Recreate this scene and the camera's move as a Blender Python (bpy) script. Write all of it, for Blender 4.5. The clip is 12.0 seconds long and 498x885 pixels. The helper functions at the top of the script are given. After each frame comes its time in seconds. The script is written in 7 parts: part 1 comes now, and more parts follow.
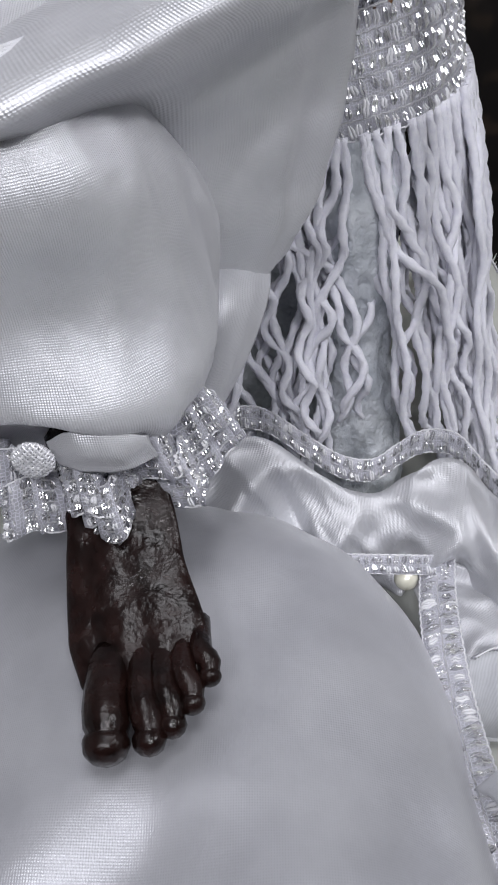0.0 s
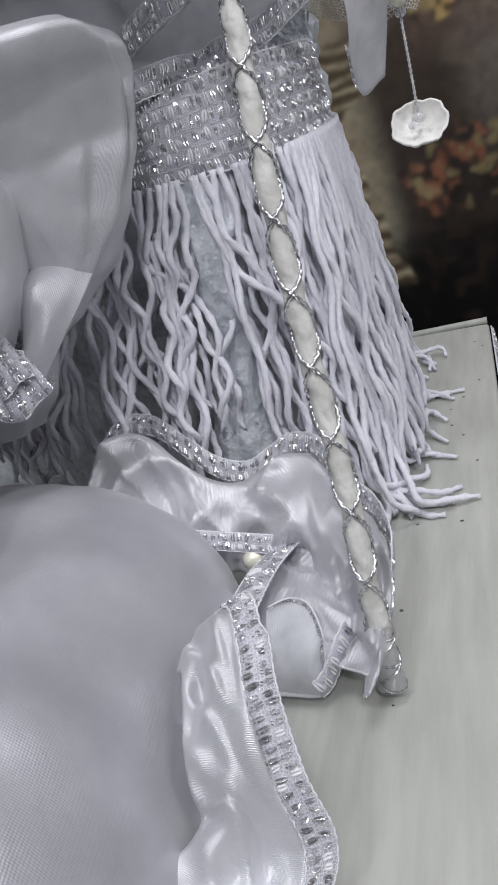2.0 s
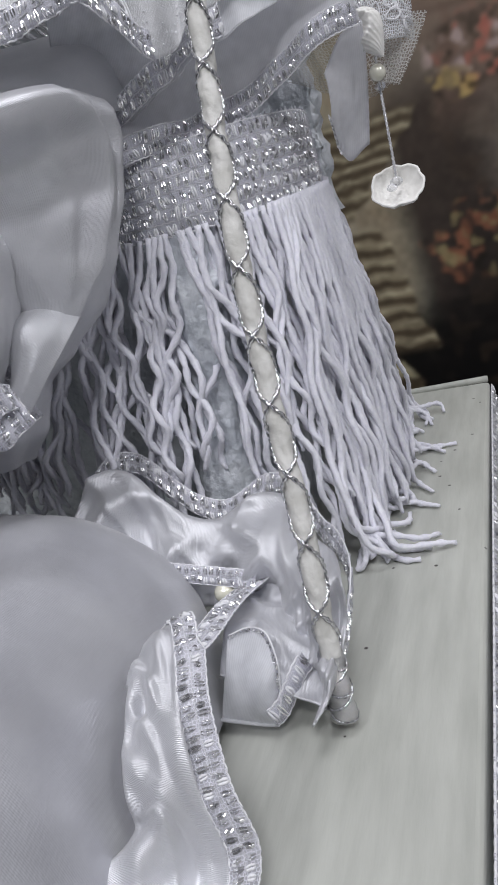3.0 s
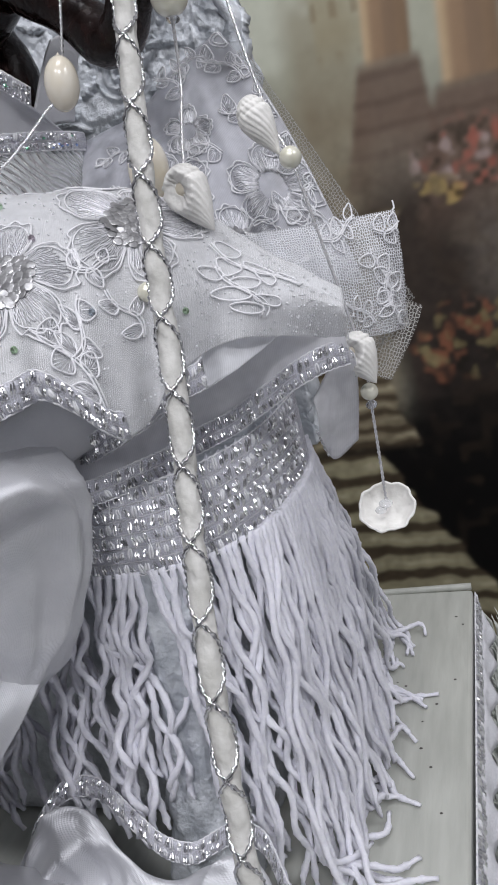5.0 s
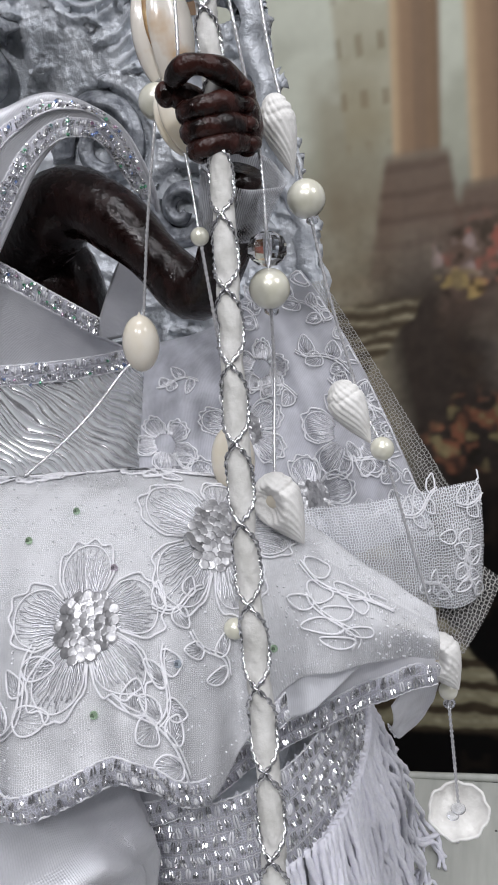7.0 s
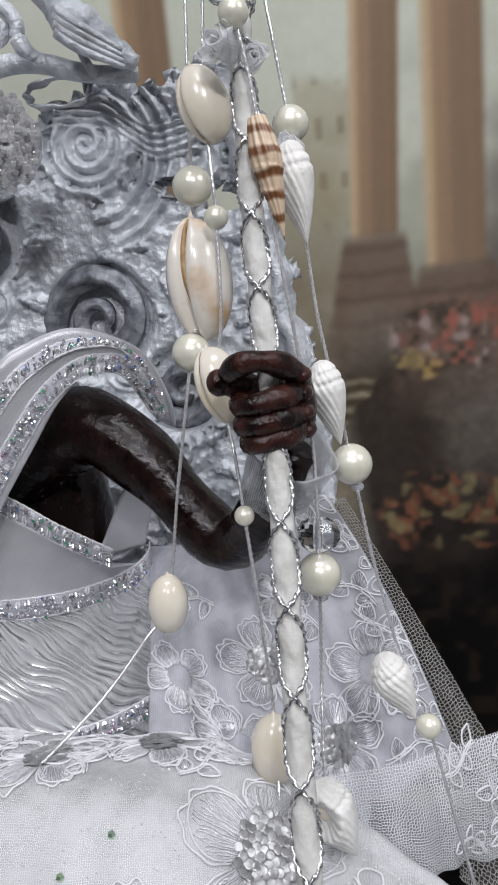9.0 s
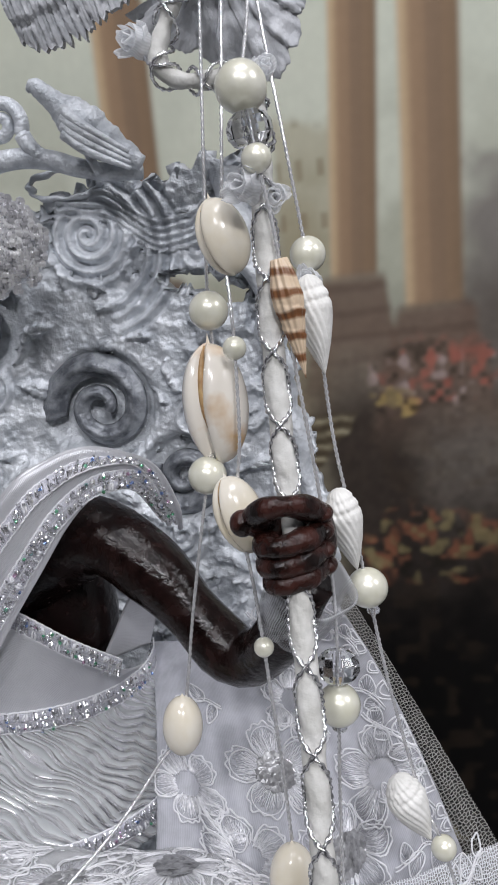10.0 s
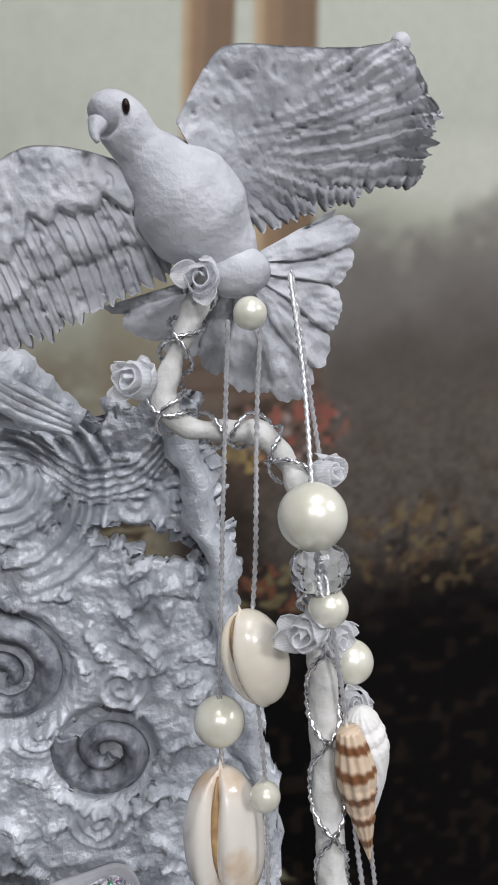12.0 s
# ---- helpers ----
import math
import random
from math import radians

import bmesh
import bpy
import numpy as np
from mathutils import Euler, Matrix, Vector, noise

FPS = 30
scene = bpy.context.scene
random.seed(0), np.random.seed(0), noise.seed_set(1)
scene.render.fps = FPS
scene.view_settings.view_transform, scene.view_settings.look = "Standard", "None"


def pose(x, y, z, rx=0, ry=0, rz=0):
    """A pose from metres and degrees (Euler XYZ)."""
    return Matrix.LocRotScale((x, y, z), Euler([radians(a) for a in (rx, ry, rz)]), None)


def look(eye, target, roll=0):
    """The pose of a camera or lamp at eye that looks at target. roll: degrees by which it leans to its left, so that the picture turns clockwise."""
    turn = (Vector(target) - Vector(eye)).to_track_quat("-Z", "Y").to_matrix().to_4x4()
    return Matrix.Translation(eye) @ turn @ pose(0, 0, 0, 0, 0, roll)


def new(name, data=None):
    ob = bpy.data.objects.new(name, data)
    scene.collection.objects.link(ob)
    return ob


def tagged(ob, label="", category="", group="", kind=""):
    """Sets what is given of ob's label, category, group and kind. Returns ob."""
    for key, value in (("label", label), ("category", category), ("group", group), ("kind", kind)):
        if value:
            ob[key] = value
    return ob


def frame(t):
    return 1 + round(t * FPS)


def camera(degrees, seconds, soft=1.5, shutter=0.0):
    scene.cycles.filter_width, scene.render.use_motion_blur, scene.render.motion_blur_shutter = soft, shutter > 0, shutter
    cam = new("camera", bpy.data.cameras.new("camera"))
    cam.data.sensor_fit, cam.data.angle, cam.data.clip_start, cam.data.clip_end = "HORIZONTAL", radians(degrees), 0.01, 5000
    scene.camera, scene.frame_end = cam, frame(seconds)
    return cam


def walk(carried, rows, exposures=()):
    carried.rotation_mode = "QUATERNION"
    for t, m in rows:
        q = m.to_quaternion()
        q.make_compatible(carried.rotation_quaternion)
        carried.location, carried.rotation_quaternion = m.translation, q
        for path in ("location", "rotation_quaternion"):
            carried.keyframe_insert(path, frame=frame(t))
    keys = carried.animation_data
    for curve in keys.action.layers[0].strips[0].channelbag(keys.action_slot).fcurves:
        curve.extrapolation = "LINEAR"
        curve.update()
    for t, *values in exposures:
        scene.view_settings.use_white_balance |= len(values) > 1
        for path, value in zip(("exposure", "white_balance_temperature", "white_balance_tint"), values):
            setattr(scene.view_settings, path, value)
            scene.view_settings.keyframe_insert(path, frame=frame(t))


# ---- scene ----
import collections
cam = camera(34.6, 12.0, soft=1.8)
METRES, EYE, TILT, LEAN, TURN = 0.45, 0.15, -38.3, 8.6, 0.0
ROWS = [
    (0.0, 0.0, 0.0, 0.0, -0.0, 0.0, -0.0),
    (0.5, 0.0491, -0.021, -0.0214, 3.68, 3.13, -0.53),
    (1.0, 0.0997, -0.0225, -0.0428, 7.54, 6.67, -0.94),
    (1.5, 0.1457, -0.0258, -0.0686, 10.88, 9.82, -1.7),
    (2.0, 0.1764, -0.0266, -0.0948, 14.11, 12.34, -2.73),
    (2.5, 0.1997, -0.0308, -0.1201, 16.0, 14.72, -4.0),
    (4.5, 0.2118, -0.0526, 0.0082, 14.93, 18.99, -6.27),
    (5.0, 0.2016, -0.0593, 0.0634, 13.98, 18.49, -6.35),
    (5.5, 0.1945, -0.058, 0.0998, 13.18, 18.25, -6.74),
    (6.0, 0.1764, -0.0599, 0.1377, 12.77, 18.19, -7.56),
    (6.5, 0.1537, -0.0748, 0.1738, 12.38, 18.82, -8.61),
    (7.0, 0.1425, -0.0939, 0.1973, 11.94, 20.2, -9.3),
    (9.0, 0.0783, -0.1229, 0.3067, 7.23, 22.71, -8.07),
    (9.5, 0.0674, -0.1365, 0.3271, 6.21, 23.33, -7.57),
    (10.0, 0.0538, -0.1469, 0.3494, 5.31, 24.04, -7.22),
    (10.5, 0.0449, -0.1564, 0.3797, 4.19, 24.66, -6.72),
    (11.0, 0.0225, -0.1451, 0.4259, 1.88, 24.9, -5.52),
    (11.5, -0.0234, -0.1316, 0.4782, -2.73, 24.5, -3.86),
    (12.0, -0.0523, -0.142, 0.531, -8.18, 23.6, -2.5),
]
walk(cam, [(t, pose(0, 0, EYE, TILT, LEAN, TURN) @ pose(METRES * x, METRES * y, METRES * z, 90 + pitch, roll, yaw)) for t, x, y, z, yaw, pitch, roll in ROWS])

EXPO = 0.0
scene.view_settings.exposure = EXPO

# ---- light: four unseen area lamps in a closed room, two behind the viewer ----
world = bpy.data.worlds.new("world")
world.use_nodes = True
world.node_tree.nodes["Background"].inputs[0].default_value = (0.6, 0.62, 0.66, 1)
world.node_tree.nodes["Background"].inputs[1].default_value = 0.05
scene.world = world


def panel_lamp(x, y, z, power, sx, sy, target):
    data = bpy.data.lights.new("unseen_panel_light", "AREA")
    data.shape, data.size, data.size_y, data.energy = "RECTANGLE", sx, sy, power
    data.color = (0.955, 0.955, 1.0)
    ob = new("unseen_panel_light", data)
    ob.matrix_world = look((x, y, z), target)
    return ob


# unseen lamps: overhead, right side, then a small front pair as fill
panel_lamp(0.20, -0.12, 1.44, 5.8, 0.6, 0.4, (0.0, 0.18, 0.1))
panel_lamp(1.15, -0.15, 1.10, 4.9, 0.4, 0.4, (0.0, 0.18, 0.1))
panel_lamp(-0.12, -0.85, 1.20, 5.1, 0.18, 0.12, (0.0, 0.18, 0.2))
panel_lamp(0.42, -0.80, 1.05, 6.2, 0.18, 0.12, (0.0, 0.18, 0.2))


# ---- materials ----
def material(name):
    m = bpy.data.materials.new(name)
    m.use_nodes = True
    return m, m.node_tree.nodes, m.node_tree.links, m.node_tree.nodes["Principled BSDF"]


def surface(name, c1, c2=None, scale=200.0, rough=0.5, metal=0.0, bump=0.0, bump_scale=800.0, spec=0.5,
            sheen=0.0, coat=0.0, weave=0.0, weave_scale=2200.0, island=0.0, detail=4.0, rough2=None, lo=0.35, hi=0.65, aniso=0.0):
    """A surface of two mottled colours with a fine relief and, for cloth, a weave."""
    m, n, l, p = material(name)
    c2 = c2 or c1
    where = n.new("ShaderNodeTexCoord")
    tex = n.new("ShaderNodeTexNoise")
    tex.inputs["Scale"].default_value, tex.inputs["Detail"].default_value = scale, detail
    l.new(where.outputs["Object"], tex.inputs["Vector"])
    ramp = n.new("ShaderNodeValToRGB")
    ramp.color_ramp.elements[0].position, ramp.color_ramp.elements[1].position = lo, hi
    p.inputs["Anisotropic"].default_value = aniso
    ramp.color_ramp.elements[0].color, ramp.color_ramp.elements[1].color = (*c1, 1), (*c2, 1)
    l.new(tex.outputs[0], ramp.inputs[0])
    colour = ramp.outputs[0]
    if island:
        geo = n.new("ShaderNodeNewGeometry")
        hsv = n.new("ShaderNodeHueSaturation")
        amount = n.new("ShaderNodeMapRange")
        amount.inputs["To Min"].default_value, amount.inputs["To Max"].default_value = 1 - island, 1 + island
        l.new(geo.outputs["Random Per Island"], amount.inputs["Value"])
        l.new(amount.outputs[0], hsv.inputs["Value"])
        l.new(colour, hsv.inputs["Color"])
        colour = hsv.outputs[0]
    l.new(colour, p.inputs["Base Color"])
    p.inputs["Roughness"].default_value, p.inputs["Metallic"].default_value = rough, metal
    if rough2 is not None:
        spread = n.new("ShaderNodeMapRange")
        spread.inputs["From Min"].default_value, spread.inputs["From Max"].default_value = 0.35, 0.65
        spread.inputs["To Min"].default_value, spread.inputs["To Max"].default_value = rough, rough2
        l.new(tex.outputs[0], spread.inputs["Value"])
        l.new(spread.outputs[0], p.inputs["Roughness"])
    p.inputs["Specular IOR Level"].default_value = spec
    p.inputs["Sheen Weight"].default_value, p.inputs["Coat Weight"].default_value = sheen, coat
    p.inputs["Coat Roughness"].default_value = 0.08
    last = None
    if bump:
        fine = n.new("ShaderNodeTexNoise")
        fine.inputs["Scale"].default_value, fine.inputs["Detail"].default_value = bump_scale, 5
        l.new(where.outputs["Object"], fine.inputs["Vector"])
        b = n.new("ShaderNodeBump")
        b.inputs["Strength"].default_value, b.inputs["Distance"].default_value = bump, 0.001
        l.new(fine.outputs[0], b.inputs["Height"])
        last = b.outputs[0]
    if weave:
        thread = n.new("ShaderNodeAttribute")
        thread.attribute_name = "cloth"
        for k, axis in enumerate(("X", "Y")):
            wave = n.new("ShaderNodeTexWave")
            wave.bands_direction = axis
            wave.inputs["Scale"].default_value = weave_scale / 3.2 * (1.25 if k else 1.35)
            wave.inputs["Distortion"].default_value = 0.5
            wave.inputs["Detail Scale"].default_value = 1.5
            l.new(thread.outputs["Vector"], wave.inputs["Vector"])
            b = n.new("ShaderNodeBump")
            b.inputs["Strength"].default_value, b.inputs["Distance"].default_value = weave * (0.65 if k else 1.25), 0.00012
            l.new(wave.outputs[0], b.inputs["Height"])
            if last:
                l.new(last, b.inputs["Normal"])
            last = b.outputs[0]
    if last:
        l.new(last, p.inputs["Normal"])
    return m


def sheer(name, colour, solid, cell=0.0, line=0.08, glitter=0.0, cloud=0.06, crinkle=0.0):
    """Thin cloth that lets light through: evenly (organza), or as a net of cells of that size."""
    m, n, l, p = material(name)
    p.inputs["Base Color"].default_value, p.inputs["Roughness"].default_value = (*colour, 1), 0.6
    where = n.new("ShaderNodeTexCoord")
    clear = n.new("ShaderNodeBsdfTransparent")
    mix = n.new("ShaderNodeMixShader")
    out = n["Material Output"]
    tex = n.new("ShaderNodeTexNoise")
    tex.inputs["Scale"].default_value = 140
    l.new(where.outputs["Object"], tex.inputs["Vector"])
    span = n.new("ShaderNodeMapRange")
    span.inputs["From Min"].default_value, span.inputs["From Max"].default_value = 0.35, 0.65
    span.inputs["To Min"].default_value, span.inputs["To Max"].default_value = max(0, solid - cloud), min(1, solid + cloud)
    l.new(tex.outputs[0], span.inputs["Value"])
    weight = span.outputs[0]
    if cell:
        net = n.new("ShaderNodeTexVoronoi")
        net.feature = "DISTANCE_TO_EDGE"
        net.voronoi_dimensions = "2D"
        net.inputs["Scale"].default_value, net.inputs["Randomness"].default_value = 1 / cell, 0.6
        thread = n.new("ShaderNodeAttribute")
        thread.attribute_name = "cloth"
        l.new(thread.outputs["Vector"], net.inputs["Vector"])
        less = n.new("ShaderNodeMath")
        less.operation = "LESS_THAN"
        less.inputs[1].default_value = line
        l.new(net.outputs[0], less.inputs[0])
        top = n.new("ShaderNodeMath")
        top.operation = "MAXIMUM"
        l.new(less.outputs[0], top.inputs[0])
        l.new(weight, top.inputs[1])
        weight = top.outputs[0]
    if crinkle:
        thread = n.new("ShaderNodeAttribute")
        thread.attribute_name = "cloth"
        wave = n.new("ShaderNodeTexWave")
        wave.inputs["Scale"].default_value, wave.inputs["Distortion"].default_value = 700, 5.0
        wave.inputs["Detail Scale"].default_value = 0.4
        l.new(thread.outputs["Vector"], wave.inputs["Vector"])
        grain = n.new("ShaderNodeTexNoise")
        grain.inputs["Scale"].default_value, grain.inputs["Detail"].default_value = 1600, 3
        l.new(where.outputs["Object"], grain.inputs["Vector"])
        both = n.new("ShaderNodeMath")
        l.new(wave.outputs[0], both.inputs[0])
        l.new(grain.outputs[0], both.inputs[1])
        b = n.new("ShaderNodeBump")
        b.inputs["Strength"].default_value, b.inputs["Distance"].default_value = crinkle, 0.0004
        l.new(both.outputs[0], b.inputs["Height"])
        l.new(b.outputs[0], p.inputs["Normal"])
        less = n.new("ShaderNodeMapRange")
        less.inputs["From Min"].default_value, less.inputs["From Max"].default_value = 0.4, 1.6
        less.inputs["To Min"].default_value, less.inputs["To Max"].default_value = -0.5 * crinkle, 0.5 * crinkle
        l.new(both.outputs[0], less.inputs["Value"])
        add = n.new("ShaderNodeMath")
        add.use_clamp = True
        l.new(weight, add.inputs[0])
        l.new(less.outputs[0], add.inputs[1])
        weight = add.outputs[0]
    if glitter:
        dots = n.new("ShaderNodeTexVoronoi")
        dots.inputs["Scale"].default_value = 1300
        l.new(where.outputs["Object"], dots.inputs["Vector"])
        less = n.new("ShaderNodeMath")
        less.operation = "LESS_THAN"
        less.inputs[1].default_value = glitter
        l.new(dots.outputs["Distance"], less.inputs[0])
        l.new(less.outputs[0], p.inputs["Metallic"])
        p.inputs["Roughness"].default_value = 0.4
    l.new(weight, mix.inputs[0])
    glow = n.new("ShaderNodeBsdfTranslucent")
    glow.inputs["Color"].default_value = (*colour, 1)
    thin = n.new("ShaderNodeMixShader")
    thin.inputs[0].default_value = 0.36
    l.new(p.outputs[0], thin.inputs[1])
    l.new(glow.outputs[0], thin.inputs[2])
    l.new(clear.outputs[0], mix.inputs[1])
    l.new(thin.outputs[0], mix.inputs[2])
    l.new(mix.outputs[0], out.inputs[0])
    return m


SATIN = surface("white_satin", (0.585, 0.590, 0.622), (0.665, 0.67, 0.70), 90, rough=0.42, metal=0.48, spec=0.45, sheen=0.25, weave=0.30, bump=0.40, bump_scale=120)
SATIN_SOFT = surface("soft_white_satin", (0.45, 0.455, 0.49), (0.54, 0.545, 0.58), 60, rough=0.36, metal=0.42, spec=0.5, sheen=0.25, weave=0.12, bump=0.40, bump_scale=80)
SILVER = surface("silver_thread", (0.82, 0.82, 0.86), (0.98, 0.98, 0.99), 2600, rough=0.20, metal=0.86, island=0.35, coat=0.5)
SEQUIN = surface("silver_sequin", (0.30, 0.30, 0.31), (0.46, 0.46, 0.47), 900, rough=0.34, metal=0.60, island=0.25)
CORD = surface("silver_cord", (0.44, 0.44, 0.46), (0.92, 0.92, 0.94), 1500, rough=0.18, metal=0.94)
# lit copy of CORD: lamplight on the hanging strands put into the colour
LITCORD = surface("lit_silver_cord", (0.66, 0.66, 0.68), (0.97, 0.97, 0.98), 1500, rough=0.20, metal=0.62, coat=0.7)
YARN = surface("white_cotton_yarn", (0.83, 0.83, 0.92), (0.91, 0.91, 0.975), 700, rough=0.9, bump=0.5, bump_scale=4000, sheen=0.3)
TRIMCLOTH = surface("white_lace_ground", (0.73, 0.73, 0.78), (0.88, 0.88, 0.93), 1800, rough=0.6, bump=0.6, bump_scale=2500)
THREAD = surface("white_thread", (0.80, 0.80, 0.84), (0.86, 0.86, 0.88), 900, rough=0.55, bump=0.3, bump_scale=4000, sheen=0.3)
TRIMNET = sheer("silver_net_ground", (0.80, 0.80, 0.87), 0.66, cell=0.0006, line=0.10, glitter=0.16, cloud=0.12)
LACE = sheer("white_lace_tulle", (0.87, 0.875, 0.89), 0.54, cell=0.00040, line=0.07, glitter=0.12, cloud=0.16, crinkle=0.08)
LINING = surface("white_lining_cloth", (0.70, 0.71, 0.73), (0.80, 0.81, 0.83), 160, rough=0.55, sheen=0.3, weave=0.2, weave_scale=2600, bump=0.3, bump_scale=240)
HAZE = sheer("pale_lilac_organza", (0.80, 0.805, 0.86), 0.60, glitter=0.10, cloud=0.10, crinkle=0.10)
RAYS = surface("silvery_white_thread", (0.72, 0.72, 0.76), (0.92, 0.92, 0.95), 1500, rough=0.35, metal=0.35, island=0.2)
VEIL = sheer("pale_lilac_veil", (0.93, 0.93, 0.96), 0.86, glitter=0.05, cloud=0.08, crinkle=0.06)
ORGANZA = sheer("white_organza", (0.90, 0.91, 0.94), 0.66, cloud=0.10, crinkle=0.08)
NET = sheer("white_net", (0.90, 0.91, 0.94), 0.16, cell=0.0007, line=0.10, glitter=0.06)
DARKNET = sheer("grey_net", (0.52, 0.51, 0.49), 0.08, cell=0.0011, line=0.07, cloud=0.03)
DOLLSKIN = surface("dark_brown_painted_resin", (0.0050, 0.0026, 0.0023), (0.016, 0.0066, 0.0056), 300, rough=0.10, bump=0.30, bump_scale=620, spec=0.30, rough2=0.30, detail=7)
# the doll's skin as it looks on the lit hand: redder and lighter
LITSKIN = surface("lit_red_brown_resin", (0.006, 0.0034, 0.0030), (0.048, 0.0150, 0.0112), 240, rough=0.14, bump=0.50, bump_scale=560, spec=0.32, rough2=0.36, detail=7)
RESIN = surface("silver_painted_plaster", (0.46, 0.49, 0.53), (0.78, 0.81, 0.85), 130, rough=0.44, metal=0.22, spec=0.45, bump=0.85, bump_scale=560, detail=7)
DARKSILVER = surface("dark_silver_scroll", (0.12, 0.13, 0.15), (0.38, 0.40, 0.43), 240, rough=0.40, metal=0.3, spec=0.5, bump=0.5, bump_scale=800, detail=6)
DOVEWHITE = surface("white_painted_resin", (0.45, 0.465, 0.495), (0.62, 0.63, 0.66), 130, rough=0.52, bump=0.5, bump_scale=560, detail=7)
PEARL = surface("pearl", (0.78, 0.765, 0.62), (0.85, 0.835, 0.72), 1.5, rough=0.30, metal=0.20, spec=0.8, coat=1.0)
COWRIE = surface("cream_cowrie", (0.78, 0.70, 0.54), (0.85, 0.80, 0.70), 130, rough=0.22, coat=0.5, bump=0.05)
COWRIE_TAN = surface("tan_patched_cowrie", (0.62, 0.40, 0.20), (0.84, 0.79, 0.71), 70, rough=0.2, coat=0.6, lo=0.30, hi=0.46)
SLIT = surface("dark_shell_opening", (0.30, 0.16, 0.07), (0.55, 0.38, 0.18), 300, rough=0.5)
SHELLWHITE = surface("white_ribbed_shell", (0.76, 0.75, 0.72), (0.88, 0.87, 0.84), 260, rough=0.55, bump=0.3, bump_scale=900)
WRAP = surface("white_paper_wrap", (0.52, 0.515, 0.485), (0.68, 0.675, 0.65), 240, rough=0.75, bump=0.5, bump_scale=450)
WALLPAINT = surface("white_wall_paint", (0.62, 0.62, 0.635), (0.67, 0.67, 0.68), 2, rough=0.8)
# for the unseen wall behind the viewer: dark to deepen reflections
REFLECTED_DARK = surface("dark_reflected_wall", (0.10, 0.10, 0.11), (0.13, 0.13, 0.14), 2, rough=0.8)
FLOORPAINT = surface("grey_floor", (0.25, 0.24, 0.23), (0.32, 0.31, 0.30), 4, rough=0.6)
FUR = surface("pale_fur", (0.55, 0.58, 0.54), (0.68, 0.70, 0.66), 120, rough=0.95)


def board_paint():
    m, n, l, p = material("white_board_paint")
    where = n.new("ShaderNodeTexCoord")
    stretch = n.new("ShaderNodeMapping")
    stretch.inputs["Scale"].default_value = (220, 30, 60)
    l.new(where.outputs["Object"], stretch.inputs[0])
    streak = n.new("ShaderNodeTexNoise")
    streak.inputs["Scale"].default_value, streak.inputs["Detail"].default_value = 1.0, 5
    l.new(stretch.outputs[0], streak.inputs["Vector"])
    ramp = n.new("ShaderNodeValToRGB")
    ramp.color_ramp.elements[0].position, ramp.color_ramp.elements[1].position = 0.3, 0.7
    ramp.color_ramp.elements[0].color, ramp.color_ramp.elements[1].color = (0.41, 0.42, 0.385, 1), (0.51, 0.52, 0.48, 1)
    l.new(streak.outputs[0], ramp.inputs[0])
    dots = n.new("ShaderNodeTexVoronoi")
    dots.inputs["Scale"].default_value = 110
    l.new(where.outputs["Object"], dots.inputs["Vector"])
    less = n.new("ShaderNodeMath")
    less.operation = "LESS_THAN"
    less.inputs[1].default_value = 0.06
    l.new(dots.outputs["Distance"], less.inputs[0])
    mix = n.new("ShaderNodeMix")
    mix.data_type = "RGBA"
    l.new(less.outputs[0], mix.inputs[0])
    l.new(ramp.outputs[0], mix.inputs[6])
    mix.inputs[7].default_value = (0.06, 0.055, 0.05, 1)
    l.new(mix.outputs[2], p.inputs["Base Color"])
    p.inputs["Roughness"].default_value = 0.5
    b = n.new("ShaderNodeBump")
    b.inputs["Strength"].default_value, b.inputs["Distance"].default_value = 0.35, 0.001
    l.new(streak.outputs[0], b.inputs["Height"])
    l.new(b.outputs[0], p.inputs["Normal"])
    return m


BOARD = board_paint()


def foil_brocade():
    m, n, l, p = material("silver_foil_brocade")
    cloth = n.new("ShaderNodeAttribute")
    cloth.attribute_name = "cloth"
    wave = n.new("ShaderNodeTexWave")
    wave.bands_direction = "DIAGONAL"
    wave.inputs["Scale"].default_value, wave.inputs["Distortion"].default_value = 200, 17.0
    wave.inputs["Detail"].default_value, wave.inputs["Detail Scale"].default_value = 1.0, 0.30
    l.new(cloth.outputs["Vector"], wave.inputs["Vector"])
    ramp = n.new("ShaderNodeValToRGB")
    ramp.color_ramp.elements[0].position, ramp.color_ramp.elements[1].position = 0.42, 0.60
    l.new(wave.outputs[0], ramp.inputs[0])
    tone = n.new("ShaderNodeMix")
    tone.data_type = "RGBA"
    tone.inputs[6].default_value, tone.inputs[7].default_value = (0.56, 0.58, 0.59, 1), (0.90, 0.90, 0.91, 1)
    l.new(ramp.outputs[0], tone.inputs[0])
    l.new(tone.outputs[2], p.inputs["Base Color"])
    foil = n.new("ShaderNodeMath")
    foil.operation = "MULTIPLY"
    foil.inputs[1].default_value = 0.85
    l.new(ramp.outputs[0], foil.inputs[0])
    l.new(foil.outputs[0], p.inputs["Metallic"])
    gloss = n.new("ShaderNodeMapRange")
    gloss.inputs["To Min"].default_value, gloss.inputs["To Max"].default_value = 0.55, 0.20
    l.new(ramp.outputs[0], gloss.inputs["Value"])
    l.new(gloss.outputs[0], p.inputs["Roughness"])
    b = n.new("ShaderNodeBump")
    b.inputs["Strength"].default_value, b.inputs["Distance"].default_value = 0.8, 0.0005
    l.new(wave.outputs[0], b.inputs["Height"])
    l.new(b.outputs[0], p.inputs["Normal"])
    return m


BROCADE = foil_brocade()


